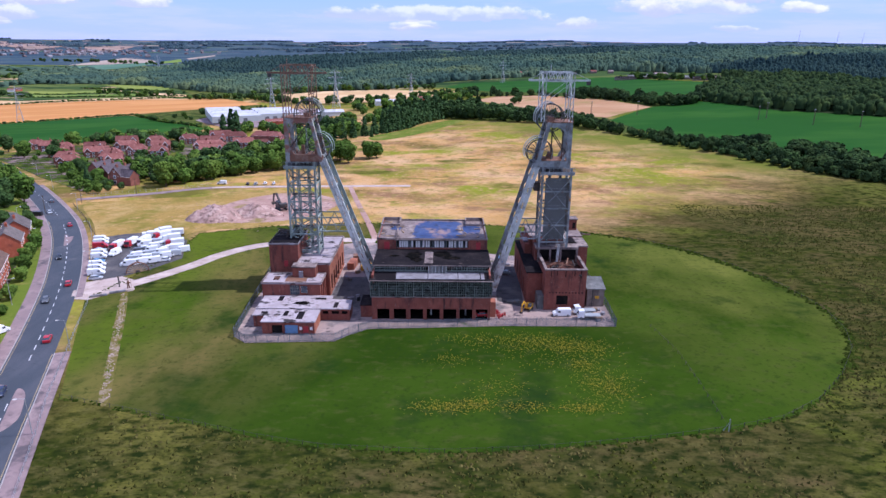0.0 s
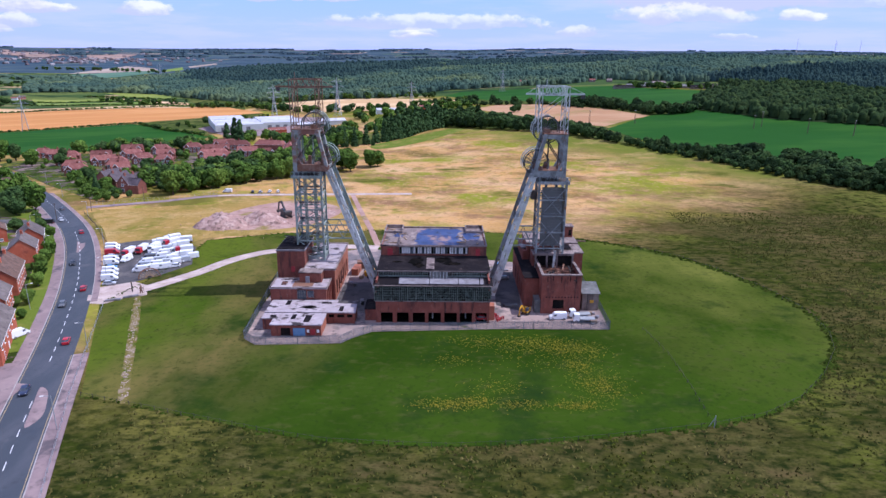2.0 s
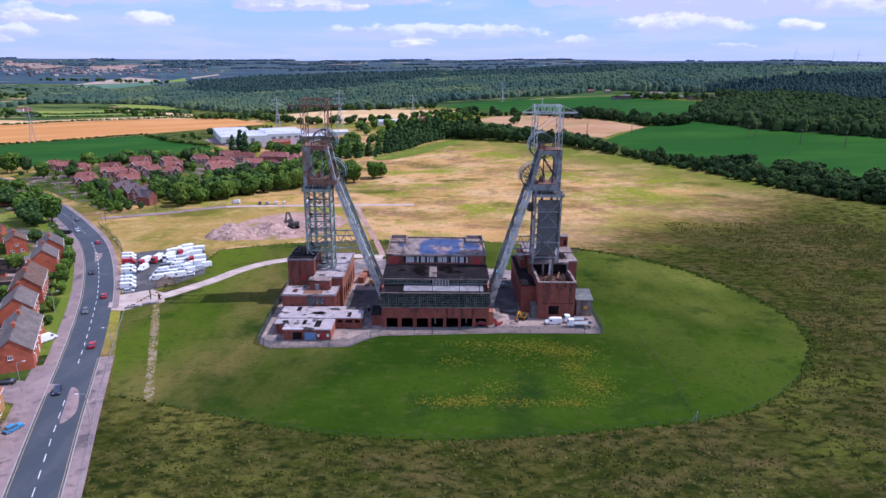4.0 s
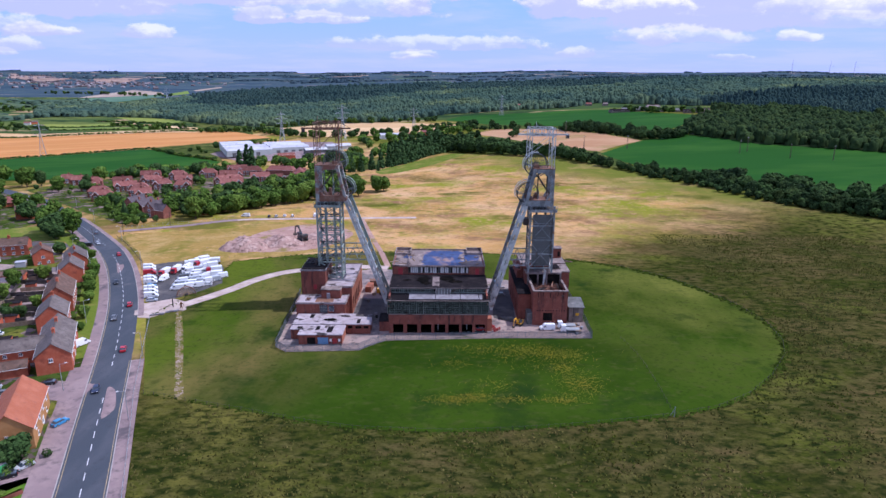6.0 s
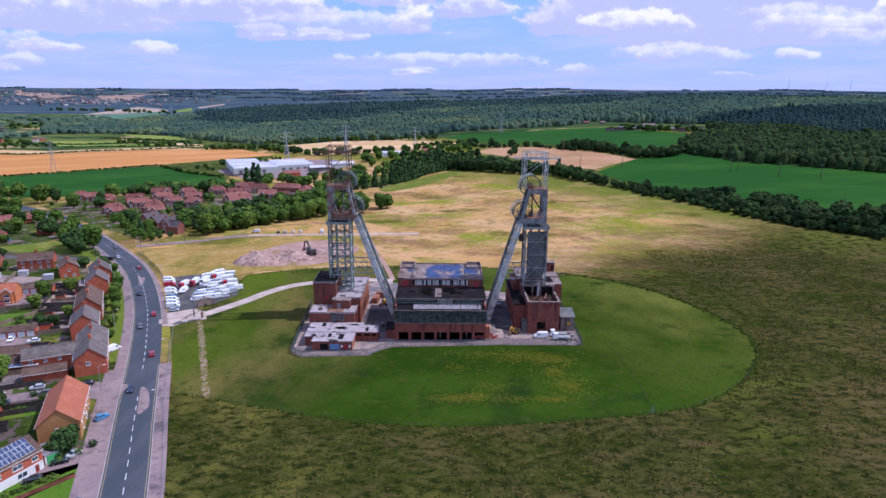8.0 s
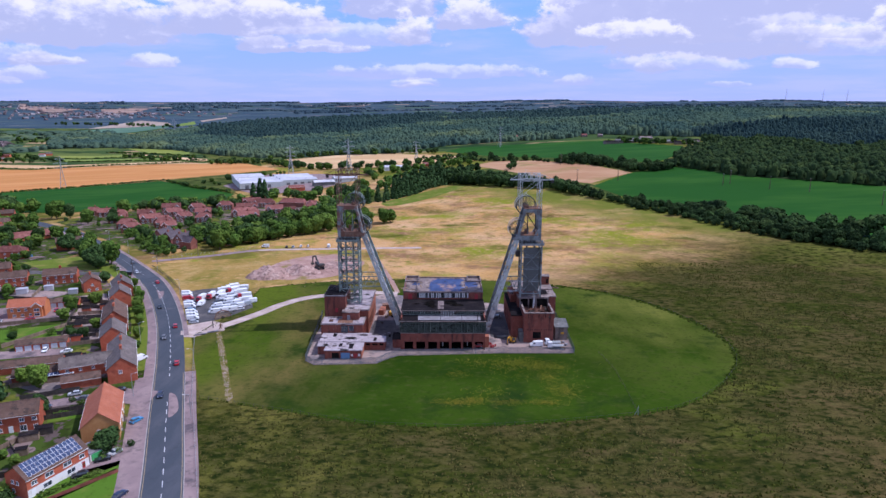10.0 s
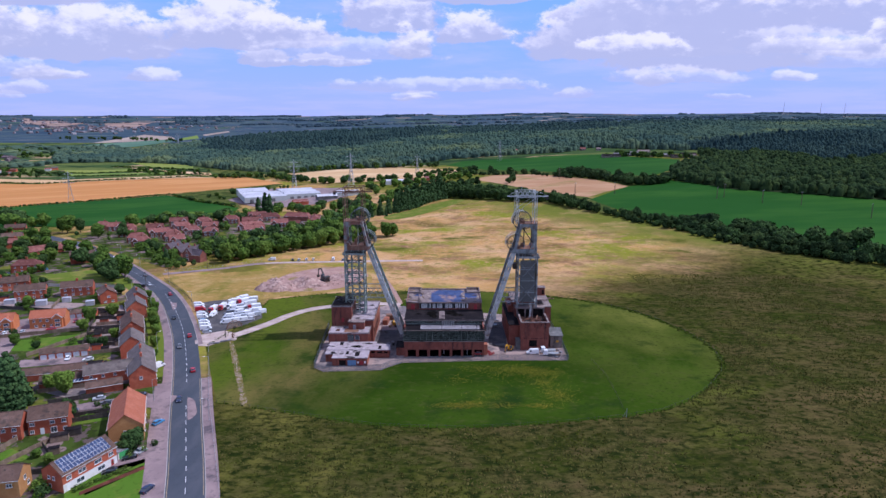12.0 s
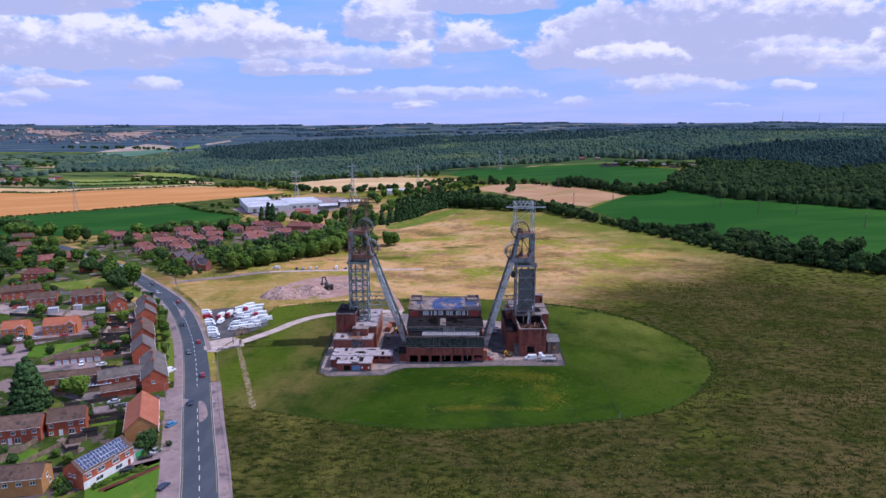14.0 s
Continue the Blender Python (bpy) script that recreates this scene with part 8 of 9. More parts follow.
house(-229, 88, 24, 15, 8.2, 5.2, 7.8, B, M["tile_brown"], "red brick semi-detached house with brown roof", front=row(4, 14, 3.2) + row(4, 14, 0.7), chimneys=(0,), group=EST)
house(-252, 105, 28, 20, 8.2, 5.2, 7.8, B, M["tile_brown"], "long red brick semi with brown roof", front=row(5, 19, 3.2) + row(5, 19, 0.7), chimneys=(-4, 4), group=EST)
house(-277, 160, 12, 17, 8.6, 5.2, 8.2, B, R, "red brick semi with hipped red roof", front=row(4, 16, 3.2) + row(4, 16, 0.7), chimneys=(0,), hip=4.0, group=EST)
house(-258, 192, 30, 16, 8.6, 5.2, 8.2, B, M["tile_brown"], "red brick semi with brown roof", front=row(4, 15, 3.2), chimneys=(0,), group=EST)
house(-310, 232, 40, 24, 8.6, 3.0, 6.5, B, R, "long low house with red roof", group=EST)
house(-330, 176, 20, 16, 8.6, 5.2, 8.2, B, R, "red brick semi with red roof", front=row(4, 15, 3.2), chimneys=(0,), hip=3.5, group=EST)
house(-352, 262, 35, 16, 8.6, 5.2, 8.2, B, R, "red brick semi with red roof", chimneys=(0,), hip=3.5, group=EST)
house(-380, 300, 30, 16, 8.6, 5.2, 8.2, B, M["tile_brown"], "red brick semi with brown roof", chimneys=(0,), group=EST)
house(-425, 372, 25, 18, 8.6, 5.2, 8.2, B, M["tile_brown"], "red brick semi with brown roof", chimneys=(0,), group=EST)
# the old villas at the corner and the red-roofed village
VIL = "red roofed village houses"
house(-181, 197, 70, 13, 8, 6.0, 10.2, M["village_brick"], M["tile_slate"], "tall brick villa with steep slate gable", left=((0, 4.0, 1.8, 1.9), (0, 0.9, 2.2, 1.9), (0, 7.2, 1.1, 1.3)), front=row(3, 12, 4.0, 1.5, 1.8) + row(3, 12, 0.8, 1.7, 1.8), chimneys=(2, -4), group=VIL)
house(-176, 192, 160, 9, 6.5, 5.5, 8.6, M["village_brick"], M["tile_slate"], "brick villa wing with slate roof", front=row(2, 8, 3.6), group=VIL)
house(-193, 207, 70, 13, 8, 6.0, 10.0, M["village_brick"], M["tile_slate"], "tall brick villa with slate gable", left=((0, 4.0, 1.1, 1.4),), chimneys=(2, -4), group=VIL)
house(-204, 218, 70, 13, 8, 6.0, 10.0, M["village_brick"], M["tile_slate"], "tall brick villa with slate gable", left=((0, 4.0, 1.1, 1.4),), chimneys=(2, -4), group=VIL)
house(-152, 203, 12, 10, 6, 2.8, 5.0, M["village_brick"], M["tile_slate"], "small red brick bungalow", front=((0, 0.8, 1.6, 1.3),), group=VIL)
house(-166, 214, 30, 9, 6, 2.8, 5.0, M["render_white"], M["tile_grey"], "small pale rendered bungalow", group=VIL)
r = random.Random(17)
for x, y, rz, L in ((-232, 285, 15, 15), (-249, 262, 20, 14), (-262, 282, 15, 15), (-231, 322, 15, 15), (-256, 312, 15, 17), (-273, 342, 15, 15), (-288, 318, 20, 14), (-300, 345, 20, 14), (-252, 350, 10, 17), (-241, 380, 10, 15),
                    (-268, 385, 12, 17), (-222, 345, 15, 14), (-216, 388, 10, 15), (-320, 360, 20, 14), (-338, 372, 20, 14), (-210, 312, 15, 13), (-240, 300, 15, 14), (-222, 268, 25, 12),
                    (-182, 340, 20, 24), (-189, 370, 15, 20), (-180, 396, 10, 22), (-158, 352, 15, 16), (-140, 338, 20, 16), (-150, 392, 170, 26), (-128, 372, 100, 20), (-196, 410, 10, 18), (-172, 318, 15, 18)):
    house(x, y, rz + r.uniform(-4, 4), L, 8.4, 5.0, 8.4, M["village_brick"], R, "red brick village house with red tiled roof", front=row(max(2, int(L / 3.6)), L - 1, 3.0, 1.9, 1.4) + row(max(2, int(L / 3.6)), L - 1, 0.7, 1.9, 1.4),
          chimneys=(r.uniform(-2, 2),), hip=r.choice([0, 3.4]), group=VIL, bay=r.choice([-1, 1]) * (L / 2 - 3.0))

# the warehouse beyond the village
def warehouse():
    w = thing("warehouse", "long white metal warehouse with low-pitched roofs", "warehouse", -212, 612, land(-212, 612) - 0.5, 24)
    for k, (x0, x1, y0, y1, h) in enumerate(((-62, -10, -46, 10, 7), (-10, 36, -38, 30, 7.5), (-62, -24, 10, 44, 8))):
        part("wall", boxes((x0, x1, y0, y1, 0, h)), M["wall_cream"], w)
        bm = bmesh.new()
        n = 3
        for i in range(n):
            a, b = y0 + (y1 - y0) * i / n, y0 + (y1 - y0) * (i + 1) / n
            m = (a + b) / 2
            v = [bm.verts.new(c) for c in ((x0 - 0.3, a, h + 0.05), (x1 + 0.3, a, h + 0.05), (x1 + 0.3, m, h + 1.6), (x0 - 0.3, m, h + 1.6), (x1 + 0.3, b, h + 0.05), (x0 - 0.3, b, h + 0.05))]
            for f in ((0, 1, 2, 3), (3, 2, 4, 5), (0, 3, 5), (1, 4, 2)):
                bm.faces.new([v[q] for q in f])
        part("roof", bm, M["metal_sheet"], w)
        for i in range(4):
            part("loading_door", boxes((x0 + 6 + i * 9, x0 + 10.5 + i * 9, y0 - 0.1, y0, 0, 4.5)), M["sheet_grey"], w)


warehouse()
drape("lorry_yard", [(-290, 600), (-262, 560), (-214, 500), (-150, 520), (-120, 590), (-150, 680), (-260, 720)], 0.5, M["paving"], "pale concrete yard round the warehouse", "yard")
for x, y, rz, L, D, m in ((-150, 560, 24, 26, 12, M["sheet_grey"]), (-128, 590, 24, 30, 14, M["wall_cream"]), (-175, 520, 24, 18, 10, M["house_brick"]), (-108, 470, 20, 26, 9, M["house_brick"]),
                          (-70, 700, 15, 34, 14, M["render_white"]), (-20, 720, 10, 20, 10, M["house_brick"]), (-40, 690, 10, 16, 10, M["render_white"])):
    house(x, y, rz, L, D, 5.0, 7.0, m, M["metal_sheet"] if D > 11 else M["tile_red"], "low works building by the warehouse", category="works")
# the farm in the woods and far hamlets
for x, y, rz, L, D, roof in ((322, 992, 6, 34, 15, "felt"), (352, 1004, -8, 44, 16, "sheet_grey"), (372, 1022, -8, 20, 12, "sheet_grey"), (398, 1040, 12, 26, 10, "felt_pink"), (396, 962, -6, 16, 9, "felt"), (409, 944, -12, 20, 10, "sheet_grey"),
                             (420, 906, -14, 24, 10, "felt"), (446, 930, 8, 30, 10, "felt"), (440, 900, -10, 18, 8, "felt_pink"), (300, 1147, 5, 12, 8, "tile_red"), (330, 1130, 0, 10, 7, "felt_pink")):
    house(x, y, rz, L, D, 3.6, 6.2, M["shed_panel"], M[roof], "low dark farm shed by the woods", category="barn")
for x, y, L in ((140, 1158, 14), (163, 1162, 18), (150, 1168, 12)):
    house(x, y, 10, L, 9, 5, 8, B, R, "brick farmhouse at the wood's edge")
r = random.Random(31)
for k in range(12):
    house(r.uniform(-1080, -905), r.uniform(1130, 1250), r.uniform(0, 60), r.uniform(10, 20), 9, 4.5, 7, r.choice([B, M["render_white"], B]), r.choice([R, M["tile_grey"]]), "small far house with pitched roof", group="far houses")


def far_town():
    """Hundreds of tiny far houses as one mesh."""
    rr = random.Random(8)
    verts, faces = [], []
    for k in range(330):
        if k < 210:
            x, y = rr.gauss(-1750, 260), rr.gauss(2900, 160)
        elif k < 270:
            x, y = rr.gauss(-1350, 160), rr.gauss(1450, 60)
        else:
            x, y = rr.gauss(-2300, 300), rr.gauss(3500, 200)
        z, a, l, w, h = land(x, y), rr.uniform(0, 3), rr.uniform(5, 11), rr.uniform(4, 5.5), rr.uniform(4, 6)
        c, s = math.cos(a), math.sin(a)
        i = len(verts)
        for px, py, pz in ((-l, -w, 0), (l, -w, 0), (l, w, 0), (-l, w, 0), (-l, -w, h), (l, -w, h), (l, w, h), (-l, w, h), (-l, 0, h + 3), (l, 0, h + 3)):
            verts.append((x + px * c - py * s, y + px * s + py * c, z + pz))
        faces += [tuple(i + q for q in f) for f in ((0, 1, 5, 4), (1, 2, 6, 9, 5), (2, 3, 7, 6), (3, 0, 4, 8, 7), (4, 5, 9, 8), (6, 7, 8, 9))]
    me = bpy.data.meshes.new("far_town")
    me.from_pydata(verts, [], faces)
    me.materials.append(M["far_house"])
    tagged(new("far_town", me), "far town of tiny red and pale houses", "town", kind="stuff")


far_town()


# pylons across the valley
def pylon(x, y, h, label):
    p = thing("pylon", label, "pylon", x, y, land(x, y), 30, group="power line pylons")
    m = M["galv"]
    w = h * 0.075

    def wid(z):
        return w * (1 - 0.88 * min(1, z / (h * 0.62))) + w * 0.10 if z < h * 0.62 else w * 0.2 * (1 - (z - h * 0.62) / (h * 0.4))
    zs = [0, 0.16, 0.30, 0.42, 0.52, 0.62, 0.74, 0.86, 1.0]
    t = h * 0.0055
    for a, b in ((-1, -1), (1, -1), (1, 1), (-1, 1)):
        bm = bmesh.new()
        for z0, z1 in zip(zs[:-1], zs[1:]):
            beam(bm, (a * wid(z0 * h), b * wid(z0 * h), z0 * h), (a * wid(z1 * h), b * wid(z1 * h), z1 * h), t * 1.5)
        part("leg", bm, m, p)
    for z0, z1 in zip(zs[:-2], zs[1:-1]):
        for a, b, c, d in ((-1, -1, 1, -1), (1, -1, 1, 1), (1, 1, -1, 1), (-1, 1, -1, -1)):
            bar("brace", (a * wid(z0 * h), b * wid(z0 * h), z0 * h), (c * wid(z1 * h), d * wid(z1 * h), z1 * h), t, m, p)
    for f, l in ((0.62, 0.16), (0.76, 0.20), (0.89, 0.14)):
        bar("cross_arm", (-l * h, 0, f * h), (l * h, 0, f * h), t * 1.5, m, p)
        for s in (-1, 1):
            bar("stay", (s * l * h, 0, f * h), (0, 0, f * h + h * 0.05), t, m, p)


for x, y, h in ((-540, 668, 46), (-222, 696, 44), (-136, 685, 50), (-44, 800, 36), (111, 1030, 40), (-905, 1960, 44)):
    pylon(x, y, h, "grey lattice power pylon in the fields")
for x, y, h in ((292, 430, 13), (302, 436, 15), (325, 398, 14), (356, 382, 14), (386, 320, 14), (196, 482, 14), (153, 495, 14), (163, 655, 16)):
    p = thing("power_pole", "slim wooden power pole in the field", "pole", x, y, land(x, y), 40, group="field power poles")
    for dx in (-0.8, 0.8):
        bm = bmesh.new()
        tube(bm, (dx, 0, -0.3), (dx, 0, h), 0.2, 0.14, 6)
        part("pole", bm, M["bark"], p)
    bar("cross_arm", (-1.8, 0, h - 0.6), (1.8, 0, h - 0.6), 0.25, M["galv"], p)
# two far turbines on the ridge
for x, y in ((2560, 4200), (2760, 4260), (2330, 4240)):
    t = thing("wind_turbine", "white wind turbine on the horizon", "turbine", x, y, land(x, y), 0, group="far wind turbines")
    bm = bmesh.new()
    tube(bm, (0, 0, 0), (0, 0, 55), 2.0, 1.2, 8)
    part("tower", bm, M["render_white"], t)
    for k in range(3):
        a = radians(90 + 120 * k)
        bar("blade", (0, -2, 55), (26 * math.cos(a), -2, 55 + 26 * math.sin(a)), 1.6, M["render_white"], t, 0.5)

# ---------------------------------------------------------------- vehicles and small things
VEH = {}


def profile_body(name, outline, half, tuck, z_tuck):
    """A body from a side outline (y, z), half its width, drawn in above z_tuck."""
    bm = bmesh.new()
    sides = []
    for s in (-1, 1):
        sides.append([bm.verts.new((s * (half - tuck * max(0, (z - z_tuck)) / 0.7), y, z)) for y, z in outline])
    bm.faces.new(sides[0])
    bm.faces.new(sides[1][::-1])
    n = len(outline)
    for i in range(n):
        bm.faces.new((sides[0][i], sides[1][i], sides[1][(i + 1) % n], sides[0][(i + 1) % n]))
    bmesh.ops.recalc_face_normals(bm, faces=bm.faces[:])
    bmesh.ops.bevel(bm, geom=bm.edges[:], offset=0.06, segments=2, affect="EDGES", clamp_overlap=True)
    return bm


def wheels(v, half, ys, r):
    bm = bmesh.new()
    tube(bm, (-0.11, 0, 0), (0.11, 0, 0), r, r, 14)
    tyre = finish("wheel", bm, M["tyre"])
    bm = bmesh.new()
    tube(bm, (-0.12, 0, 0), (0.12, 0, 0), r * 0.6, r * 0.6, 10)
    rim = finish("rim", bm, M["rim"])
    for y in ys:
        for s in (-1, 1):
            w = placed(part("wheel", tyre, None, v), s * (half - 0.08), y, r)
            part("rim", rim, None, w)


def car(colour, kind="hatch"):
    v = thing("car", {"hatch": colour + " hatchback car with dark windows", "van": colour + " panel van with dark windscreen", "truck": colour + " cab box lorry with cargo box", "pickup": colour + " flatbed pickup with steel bed"}[kind], "car" if kind == "hatch" else "van" if kind == "van" else "truck")
    p = M["car_" + colour]
    if kind == "hatch":
        part("body", profile_body("body", [(-2.05, 0.25), (2.05, 0.25), (2.08, 0.62), (1.95, 0.80), (0.95, 0.92), (-1.75, 0.95), (-2.05, 0.85)], 0.88, 0.08, 0.5), p, v, smooth=False)
        part("cabin", profile_body("cabin", [(1.05, 0.88), (0.35, 1.38), (-1.15, 1.42), (-1.85, 0.90)], 0.80, 0.22, 0.9), M["glass"], v, "dark glazed cabin")
        part("roof", profile_body("roof", [(0.42, 1.36), (0.30, 1.45), (-1.15, 1.48), (-1.40, 1.36)], 0.66, 0.1, 1.3), p, v)
        lights, zl, wy, r, half = 2.06, 0.66, (1.28, -1.25), 0.31, 0.88
    elif kind == "van":
        part("body", profile_body("body", [(-2.6, 0.3), (2.55, 0.3), (2.6, 0.85), (2.35, 1.12), (1.75, 1.3), (1.2, 2.1), (0.9, 2.25), (-2.6, 2.25)], 0.98, 0.10, 1.2), p, v)
        part("windscreen", boxes((-0.8, 0.8, -0.03, 0.03, 0, 0.85)), M["glass"], v).matrix_basis = pose(0, 1.52, 1.34, 34, 0, 0)
        for s in (-1, 1):
            part("side_window", boxes((s * 0.93 - 0.03, s * 0.93 + 0.03, 0.55, 1.35, 1.3, 1.85)), M["glass"], v)
        lights, zl, wy, r, half = 2.57, 0.85, (1.7, -1.7), 0.35, 0.98
    else:
        part("cab", profile_body("cab", [(1.6, 0.6), (3.4, 0.6), (3.45, 1.4), (3.2, 2.6), (1.6, 2.7)], 1.1, 0.06, 1.6), p, v)
        part("windscreen", boxes((-0.95, 0.95, -0.03, 0.03, 0, 0.95)), M["glass"], v).matrix_basis = pose(0, 3.42, 1.5, 12, 0, 0)
        if kind == "truck":
            part("box", soft_box(-1.1, 1.1, -3.2, 1.45, 0.95, 2.95, 0.06), M["car_white"], v, "white cargo box")
        else:
            part("bed", soft_box(-1.1, 1.1, -3.0, 1.45, 0.9, 1.4, 0.05), M["galv"], v, "grey flatbed")
        part("chassis", boxes((-0.5, 0.5, -3.4, 3.2, 0.45, 0.9)), M["trim"], v)
        lights, zl, wy, r, half = 3.45, 0.95, (2.5, -2.0), 0.45, 1.1
    for s in (-1, 1):
        part("headlight", boxes((s * (half - 0.28) - 0.17, s * (half - 0.28) + 0.17, lights - 0.06, lights + 0.02, zl - 0.08, zl + 0.08)), M["lens"], v)
    if kind in ("hatch", "van"):
        y = -2.08 if kind == "hatch" else -2.62
        for s in (-1, 1):
            part("tail_light", boxes((s * (half - 0.2) - 0.12, s * (half - 0.2) + 0.12, y - 0.02, y + 0.05, 0.7, 0.9)), M["red_paint"], v)
        part("bumper", boxes((-half + 0.05, half - 0.05, lights - 0.1, lights + 0.05, 0.28, 0.46)), M["trim"], v)
    wheels(v, half, wy, r)
    return v


VEH_LABEL = {"hatch": "{} hatchback car with dark windows", "van": "{} panel van with dark windscreen", "truck": "{} cab box lorry with white cargo box", "pickup": "{} flatbed pickup with steel bed"}


def drive(kind, colour, x, y, heading, group="", label=""):
    """heading: degrees from +y, turning left."""
    key = (kind, colour)
    if key not in VEH:
        VEH[key] = car(colour, kind)
    ob = copy_thing(VEH[key], pose(x, y, land(x, y) + (0.07), 0, 0, heading))
    return tagged(ob, label or VEH_LABEL[kind].format(colour), group=group)


for y, lane, colour in ((-41, -2.4, "navy"), (12, -2.4, "grey"), (52, -2.2, "black"), (24, 2.3, "red"), (118, -2.2, "silver"), (142, 2.2, "grey"), (176, -2.2, "black"), (-16, 2.3, "red"), (92, 2.2, "red"), (205, 2.1, "white"), (236, -2.1, "silver"), (250, 2.1, "grey")):
    x, turn = road_heading(y)
    a = radians(turn)
    drive("hatch", colour, x + lane * math.cos(a), y + lane * math.sin(a), turn + (180 if lane < 0 else 0), "cars on the main road")
# the yard of parked vans
YG = "vans parked in the yard"
r = random.Random(9)
for k in range(11):
    y = 30 + k * 4.2
    drive("hatch" if k in (0, 4, 7) else "van", ["silver", "white", "white", "white", "blue", "white", "white", "silver", "red", "white", "white"][k], -110.2 - (y - 28) * 0.46, y, -74 + r.uniform(-5, 5), YG)
for k, (x, y) in enumerate(((-119.6, 62.5), (-116.2, 66.5), (-112.4, 69))):
    drive("truck", "red" if k < 2 else "white", x, y, 172 + r.uniform(-6, 6), YG)
drive("van", "white", -117.2, 55.5, 170, YG)
for x, y, kind, colour in ((-98.2, 52.5, "van", "white"), (-95.6, 55.0, "van", "silver"), (-101.5, 47.0, "hatch", "silver"), (-104.8, 79.6, "truck", "red"), (-106.5, 71.5, "van", "white"), (-103.0, 66.0, "van", "silver"), (-113.0, 76.5, "truck", "white"), (-94.2, 59.5, "van", "white")):
    drive(kind, colour, x, y, 114 + r.uniform(-8, 8), YG)
drive("truck", "red", -108.5, 76.5, 140, YG)
drive("truck", "white", -103.5, 73.0, 122, YG)
drive("truck", "red", -99.6, 66.5, 116, YG)
drive("truck", "white", -97.2, 60.0, 112, YG)
drive("truck", "white", -110.5, 82.0, 130, YG)
for k in range(22):
    row_, col = k // 4, k % 4
    x = -106.8 + col * 3.5 - row_ * 0.9 + r.uniform(-0.4, 0.4)
    y = 43.5 + row_ * 4.6 + col * 1.9 + r.uniform(-0.4, 0.4)
    if x > -101 and y > 57:
        continue
    drive(r.choice(["van", "van", "van", "hatch"]), r.choice(["white", "white", "white", "white", "silver", "grey"]), x, y, 112 + r.uniform(-9, 9), YG)
# by the lane across the meadow
for k, (x, colour, kind) in enumerate(((-124, "white", "van"), (-109, "black", "hatch"), (-104.5, "silver", "hatch"), (-99.5, "white", "hatch"), (-94.5, "white", "hatch"), (-80, "white", "van"), (-73, "grey", "hatch"))):
    drive(kind, colour, x, 194.0 + r.uniform(-1, 1), (90 if k == 0 else 10 + r.uniform(-6, 6)), "cars parked by the lane")
# in the colliery yard
drive("van", "white", 36.6, 3.4, 92, "", "white panel van parked in the yard")
drive("pickup", "white", 43.6, 4.9, 94, "", "white flatbed truck parked in the yard")
drive("pickup", "white", 44.2, 1.4, 88, "", "white pickup parked in the yard")
drive("hatch", "red", 13.2, 2.6, 90, "", "red car in the open bay")
drive("hatch", "grey", 23.2, 38.0, 90, "", "dark car in the lane between the buildings")
# drives and streets of the houses
for x, y, turn, colour, kind in ((-95.1, -59.1, -24, "blue", "hatch"), (-81.4, -97.3, -16, "navy", "hatch"), (-119.6, -44.5, 100, "grey", "hatch"), (-110.5, -38, 100, "black", "hatch"), (-92.5, -77.5, 150, "silver", "hatch"), (-94.0, -81.0, 118, "black", "hatch"),
                                 (-96.0, -88.5, 118, "black", "hatch"), (-131, -48, 20, "white", "van"), (-115.6, -11.3, -26, "white", "van"), (-157, -3, 200, "white", "hatch"), (-148, -4, 110, "white", "hatch"), (-186, 47, 200, "grey", "hatch"), (-181, 45.5, 200, "red", "hatch"),
                                 (-176, 49.5, 200, "navy", "hatch"), (-186, 34, 110, "red", "hatch"), (-197, 30, 20, "silver", "hatch"), (-204, 28, 20, "white", "hatch"), (-219, 118, 100, "black", "hatch"), (-179, 110, 95, "black", "van"), (-124, -41, 110, "silver", "hatch"),
                                 (-128, -51, 110, "grey", "hatch"), (-268, 165, 40, "blue", "hatch"), (-282, 148, 40, "navy", "hatch"), (-213, 22, 30, "white", "hatch")):
    drive(kind, colour, x, y, turn, "cars parked by the houses")
for pattern in VEH.values():
    park(pattern)
for pattern in TREES + OAKS + BUSHES + [CONIFER, BIG_CONIFER, POPLAR]:
    park(pattern)

